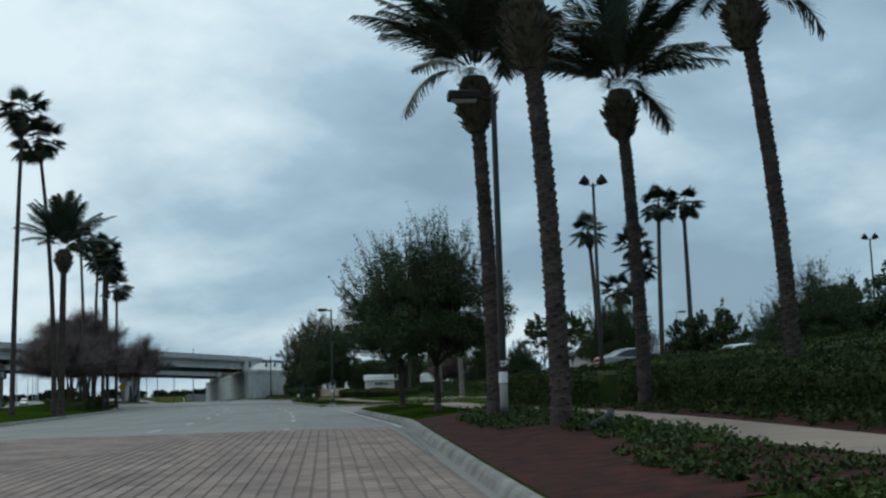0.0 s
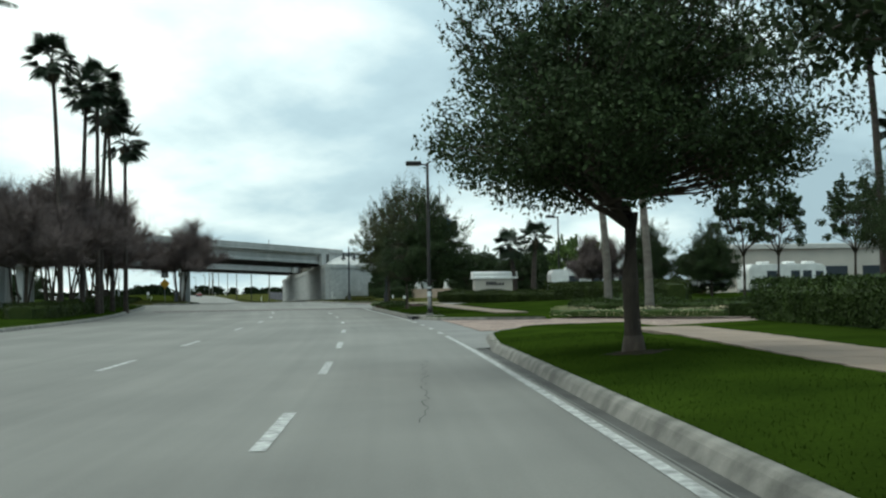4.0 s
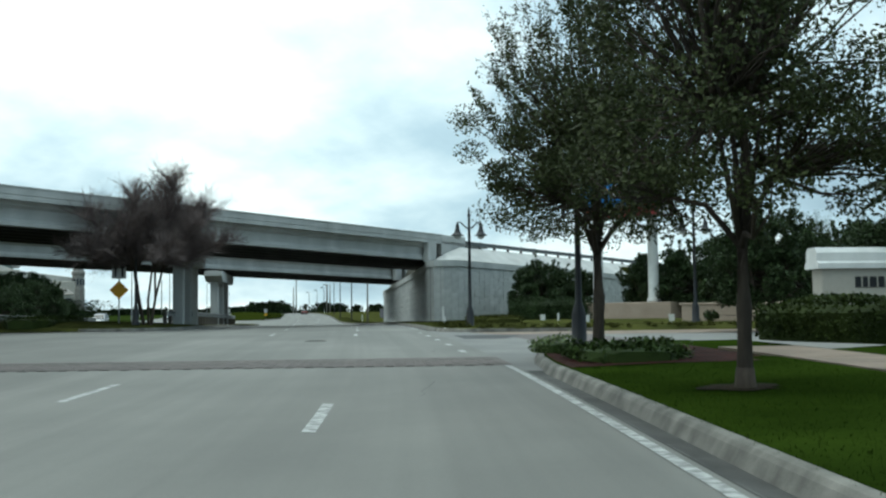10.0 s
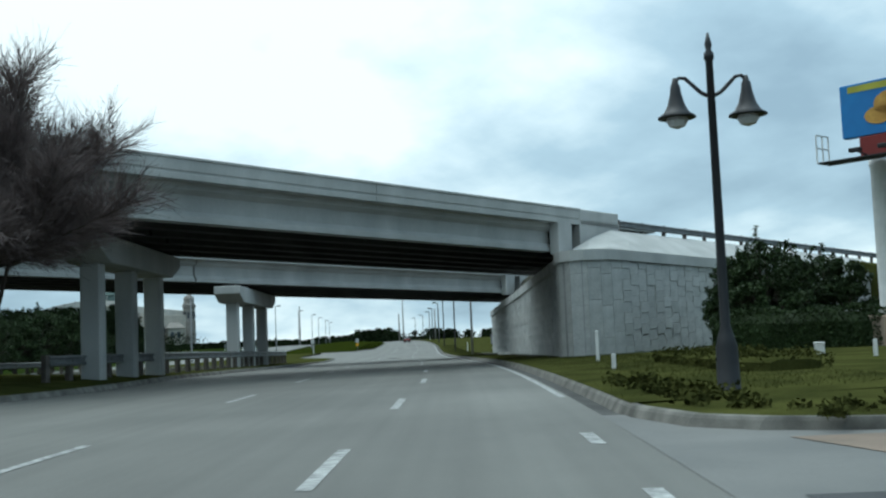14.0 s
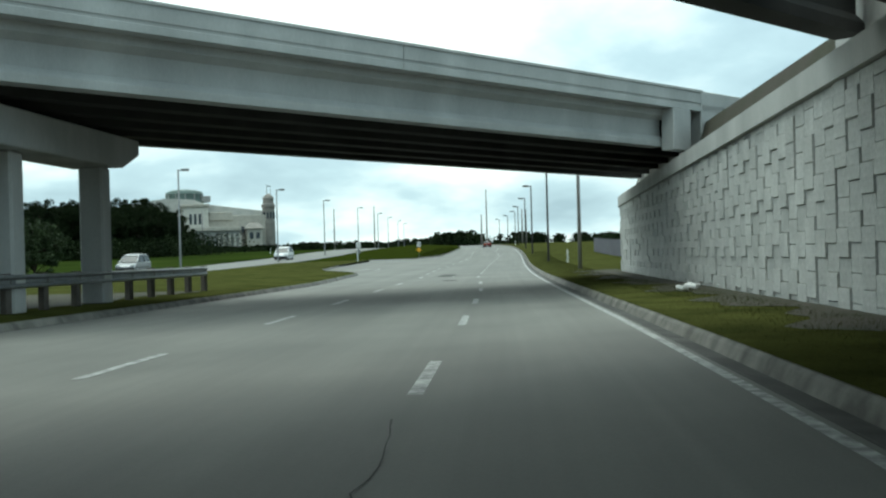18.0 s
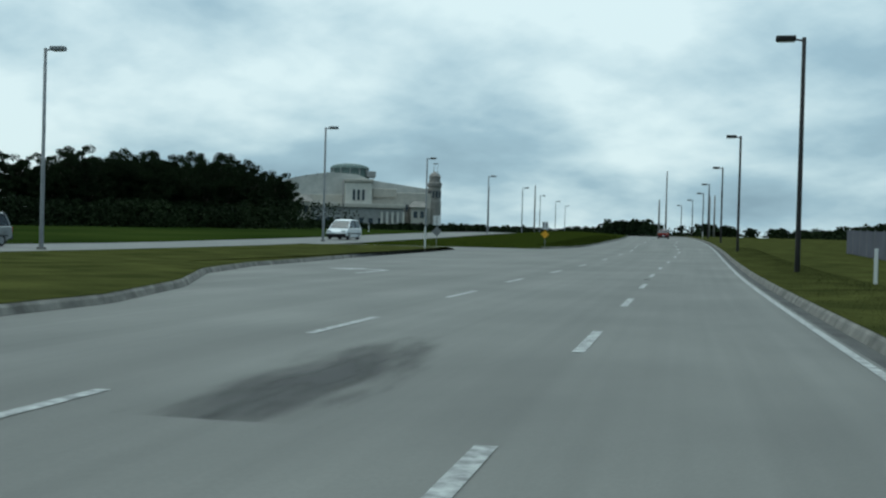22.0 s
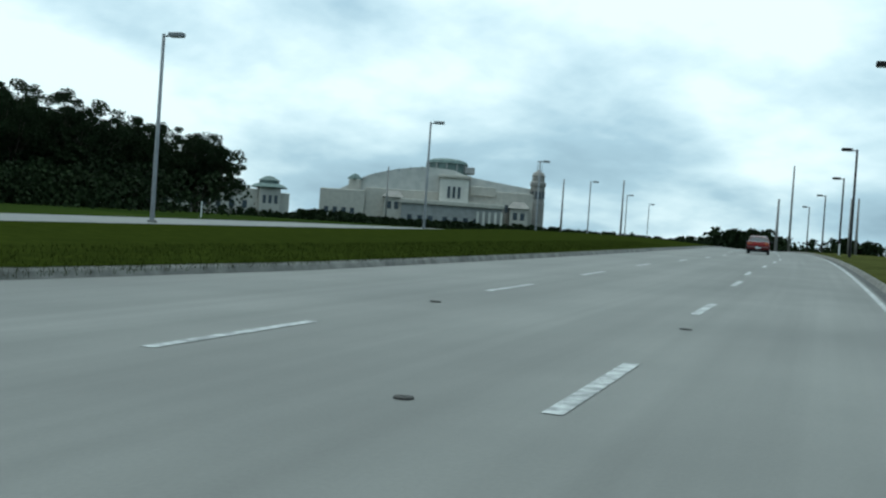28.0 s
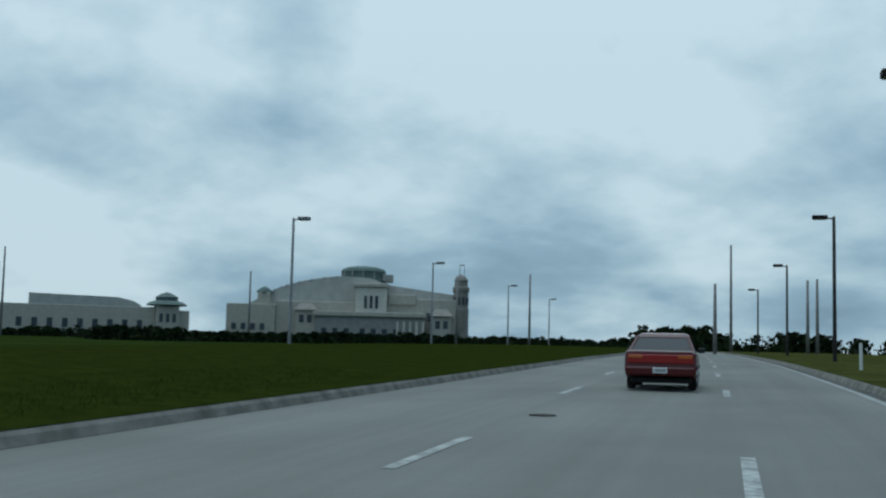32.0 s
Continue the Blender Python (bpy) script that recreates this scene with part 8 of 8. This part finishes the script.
    for wx in (fx_, rx_):
        for sgn in (-1, 1):
            bm = bmesh.new()
            tube(bm, (wx, sgn * (half - 0.2), 0.3), (wx, sgn * (half - 0.01), 0.3), 0.3, 0.3, 22)
            bmesh.ops.bevel(bm, geom=[e for e in bm.edges if len(e.link_faces) == 2 and any(len(f.verts) > 8 for f in e.link_faces)], offset=0.025, segments=2, affect="EDGES")
            wheel = part("wheel", bm, M_TYRE, top, "black tyre")
            bm = bmesh.new()
            tube(bm, (wx, sgn * (half - 0.03), 0.3), (wx, sgn * (half + 0.0), 0.3), 0.19, 0.17, 16)
            for k in range(5):
                a = 2 * math.pi * k / 5
                tube(bm, (wx, sgn * (half + 0.002), 0.3), (wx + 0.15 * math.cos(a), sgn * (half + 0.002), 0.3 + 0.15 * math.sin(a)), 0.025, 0.02, 5)
            part("rim", bm, M_RIM, wheel)
    return top


s_r = S(349.5)
p_r = H(-115.75, 350.4)
red = car("sedan_car", float(p_r[0]), float(p_r[1]), float(p_r[2]), heading(s_r) + 90, M_REDCAR, "dark red sedan with a full-width tail light", "sedan")
red.scale = (0.88, 0.88, 0.9)
for yy, d, paint, kind, lb in ((255, -36.5, M_SILVER, "van", "silver minivan on the far carriageway"), (297, -31.5, M_WHITECAR, "van", "white minivan on the far carriageway")):
    q = P(S(yy), d, 0.03)
    car("minivan" if kind == "van" else "sedan_car", float(q[0]), float(q[1]), float(q[2]), heading(S(yy)) - 90, paint, lb, kind)
for x, y, rz, paint in ((8.5, 60, 15, M_SILVER), (14, 58, 15, M_WHITECAR), (4, 106, 100, M_SILVER)):
    q = H(x, y, 1.6 if y < 64 else 1.2)
    car("sedan_car", q[0], q[1], q[2], rz, paint, "parked pale sedan beyond the hedge", "sedan", False, "parked cars")

# ---- walks of slabs, laid one by one ----
def slab_walk(name, s0, s1, d0, d1, h, label, length=1.5):
    top = tagged(new(name), label, "sidewalk", kind="structure")
    k, s = 0, s0
    while s < s1 - 0.3:
        e = min(s + length, s1)
        f0, f1 = (d0(s) if callable(d0) else d0), (d1(s) if callable(d1) else d1)
        bm = bmesh.new()
        g = 0.012
        v = [P(a, b, h) for a, b in ((s + g, f0), (e - g, f0), (e - g, f1), (s + g, f1))]
        lo = [bm.verts.new(p - np.array([0, 0, 0.1])) for p in v]
        hi = [bm.verts.new(p) for p in v]
        bm.faces.new(hi)
        for i in range(4):
            bm.faces.new((lo[i], lo[(i + 1) % 4], hi[(i + 1) % 4], hi[i]))
        part("paving_slab", bm, M_WALK, top)
        s = e
    return top


slab_walk("sidewalk", S(-6), S(60), lin((S(40), 3.45), (S(54), 4.3)), lin((S(40), 5.35), (S(54), 6.1)), 0.30, "tan concrete sidewalk of jointed slabs")
slab_walk("sidewalk", S(84.4), S(110), 4.35, 5.95, 0.262, "tan concrete sidewalk of jointed slabs")

# ---- brick paving ----
def brick_mesh(l, w, t):
    g = 0.010
    c = 0.010
    x0, x1, y0, y1 = g, w - g, g, l - g
    v = [(x0, y0, 0), (x1, y0, 0), (x1, y1, 0), (x0, y1, 0), (x0 + c, y0 + c, t), (x1 - c, y0 + c, t), (x1 - c, y1 - c, t), (x0 + c, y1 - c, t)]
    return v, [(4, 5, 6, 7), (0, 1, 5, 4), (1, 2, 6, 5), (2, 3, 7, 6), (3, 0, 4, 7)]


BL_, BW_ = 0.34, 0.19
bv, bf = brick_mesh(BL_, BW_, 0.022)
BRICK_ME = pymesh("brick", bv, bf, M_BRICKROAD)


def brick_field(name, label, s0, s1, d0, d1, h, material, singles=0, single_box=None, rot=False):
    """Bricks laid in running bond along the road; the nearest are pieces of their own."""
    deep = -0.003 if material is M_BRICKRED else 0.005
    bed = setting(strip(name, s0, s1, [(d0, h - deep), ((d0 + d1) / 2, h - deep), (d1, h - deep)], M_JOINT if material is M_BRICKROAD else material), label, "paving")
    rng = random.Random(3)
    verts, faces, made = [], [], 0
    nd = int((d1 - d0) / BW_)
    ns = int((s1 - s0) / BL_)
    for j in range(ns):
        sj = s0 + j * BL_
        c, e = P(sj, 0, h - 0.014), P(sj + BL_, 0, h - 0.014)
        t = (e - c) / BL_
        r = np.array([t[1], -t[0], 0.0])
        for i in range(nd):
            off = BL_ / 2 if i % 2 else 0.0
            di = d0 + i * BW_
            dz = rng.uniform(-0.002, 0.002)
            o = c + t * off + r * di + np.array([0, 0, dz])
            if singles and made < 300 and single_box and single_box[0] <= sj <= single_box[1] and single_box[2] <= di <= single_box[3]:
                ob = part("brick", BRICK_ME, None, bed)
                ob.matrix_world = pose(*o, 0, 0, math.degrees(math.atan2(-t[0], t[1])))
                made += 1
                continue
            b = len(verts)
            for v in bv:
                verts.append(o + r * v[0] + t * v[1] + np.array([0, 0, v[2]]))
            faces += [tuple(b + k for k in f) for f in bf]
    if verts:
        ob = part("brick_rest", pymesh("brick_rest", verts, faces, material), None, bed)
        ob["kind"] = "stuff"
    return bed


plain_start = setting(strip("brick_paving", -300, S(9), [(-15.4, 0.006), (-0.14, 0.006)], M_BRICKROAD), "worn brick paving at the start of the road", "paving")
brick_field("brick_paving", "worn rose brick paving across the road", S(9), S(28.6), -9.6, -0.4, 0.026, M_BRICKROAD, 300, (S(26.2), S(28.6), -4.6, -1.0))
brick_left = setting(strip("brick_paving", S(9), S(28.6), [(-15.4, 0.006), (-9.6, 0.006)], M_BRICKROAD), "worn brick paving beside the median", "paving")
side_strip = setting(strip("paving_edge", S(-20), S(28.6), [(-0.14, 0.012), (0.12, 0.012)], M_CURB), "pale concrete strip beside the gutter", "paving")
band_edge = setting(strip("paving_edge", S(28.6), S(28.85), [(-15.4, 0.012), (0.12, 0.012)], M_CURB), "pale concrete edge of the brick paving", "paving")
brick_field("brick_crosswalk", "dull red brick crosswalk across the road", S(109.2), S(112.0), -14.5, 0.1, 0.007, M_BRICKRED)
brick_field("brick_driveway", "rose brick driveway beside the road", S(66.5), S(80.5), 1.3, 12.0, 0.024, M_BRICKROAD)
brick_far = setting(strip("brick_paving", S(66.5), S(80.5), [(12, 0.024), (30, 0.125)], M_BRICKROAD), "rose brick driveway beyond the walk", "paving")
side_band = setting(strip("brick_crosswalk", S(115.4), S(127.4), [(2.4, 0.012), (5.4, 0.022)], M_BRICKRED), "dull red brick crosswalk over the side street", "paving")

# ---- wall panels, set one by one ----
def panel_mesh(w, h, t):
    c = 0.008
    v = [(0, 0, 0), (w, 0, 0), (w, 0, h), (0, 0, h), (c, -t, c), (w - c, -t, c), (w - c, -t, h - c), (c, -t, h - c)]
    return pymesh("wall_panel", v, [(4, 5, 6, 7), (0, 1, 5, 4), (1, 2, 6, 5), (2, 3, 7, 6), (3, 0, 4, 7)], M_PANEL)


PANELS = {}
rngp = random.Random(17)
s, col = 0.6, 0
count = 0
rest_v, rest_f = [], []
WIDTHS = (0.62, 0.62, 0.62, 0.62)
while s < S_WEND - 1.2:
    w = WIDTHS[col % len(WIDTHS)]
    plain = abs(s - (S_CORNER - 1.6)) < 2.2
    if plain:
        w = 0.74
    a, b = wall_at(s), wall_at(s + w)
    ang = math.degrees(math.atan2(b[1] - a[1], b[0] - a[0]))
    base = H(*a)[2] - 0.15
    z = base - (0.0, 0.23)[col % 2]
    row = 0
    top_z = wall_top(s + w / 2) - 0.03
    while z < top_z - 0.06:
        hgt = 1.3 if plain else 0.46
        z1 = min(z + hgt, top_z)
        zz = max(z, base)
        if z1 - zz > 0.12:
            t = 0.055 if plain else (0.035, 0.07)[(row + (rngp.random() < 0.18)) % 2]
            key = (round(w, 2), round(z1 - zz - 0.004, 3), t)
            if key not in PANELS:
                PANELS[key] = panel_mesh(key[0] - 0.004, key[1], t)
            nrm = np.array([-(b[1] - a[1]), b[0] - a[0]]) / w
            q = a - nrm * 0.055
            mw = pose(q[0], q[1], zz, 0, 0, ang + 180) @ Matrix.Translation((-w, 0, 0))
            if S_CORNER - 7 < s < S_CORNER + 24 and count < 300:
                o = part("wall_panel", PANELS[key], None, retaining_wall)
                o.matrix_world = mw
                count += 1
            else:
                n0 = len(rest_v)
                rest_v += [tuple(mw @ v.co) for v in PANELS[key].vertices]
                rest_f += [tuple(n0 + i for i in f.vertices) for f in PANELS[key].polygons]
        z = z1
        row += 1
    s += w
    col += 1
rest = part("wall_panel_rest", pymesh("wall_panel_rest", rest_v, rest_f, M_PANEL), None, retaining_wall)
rest["kind"] = "stuff"
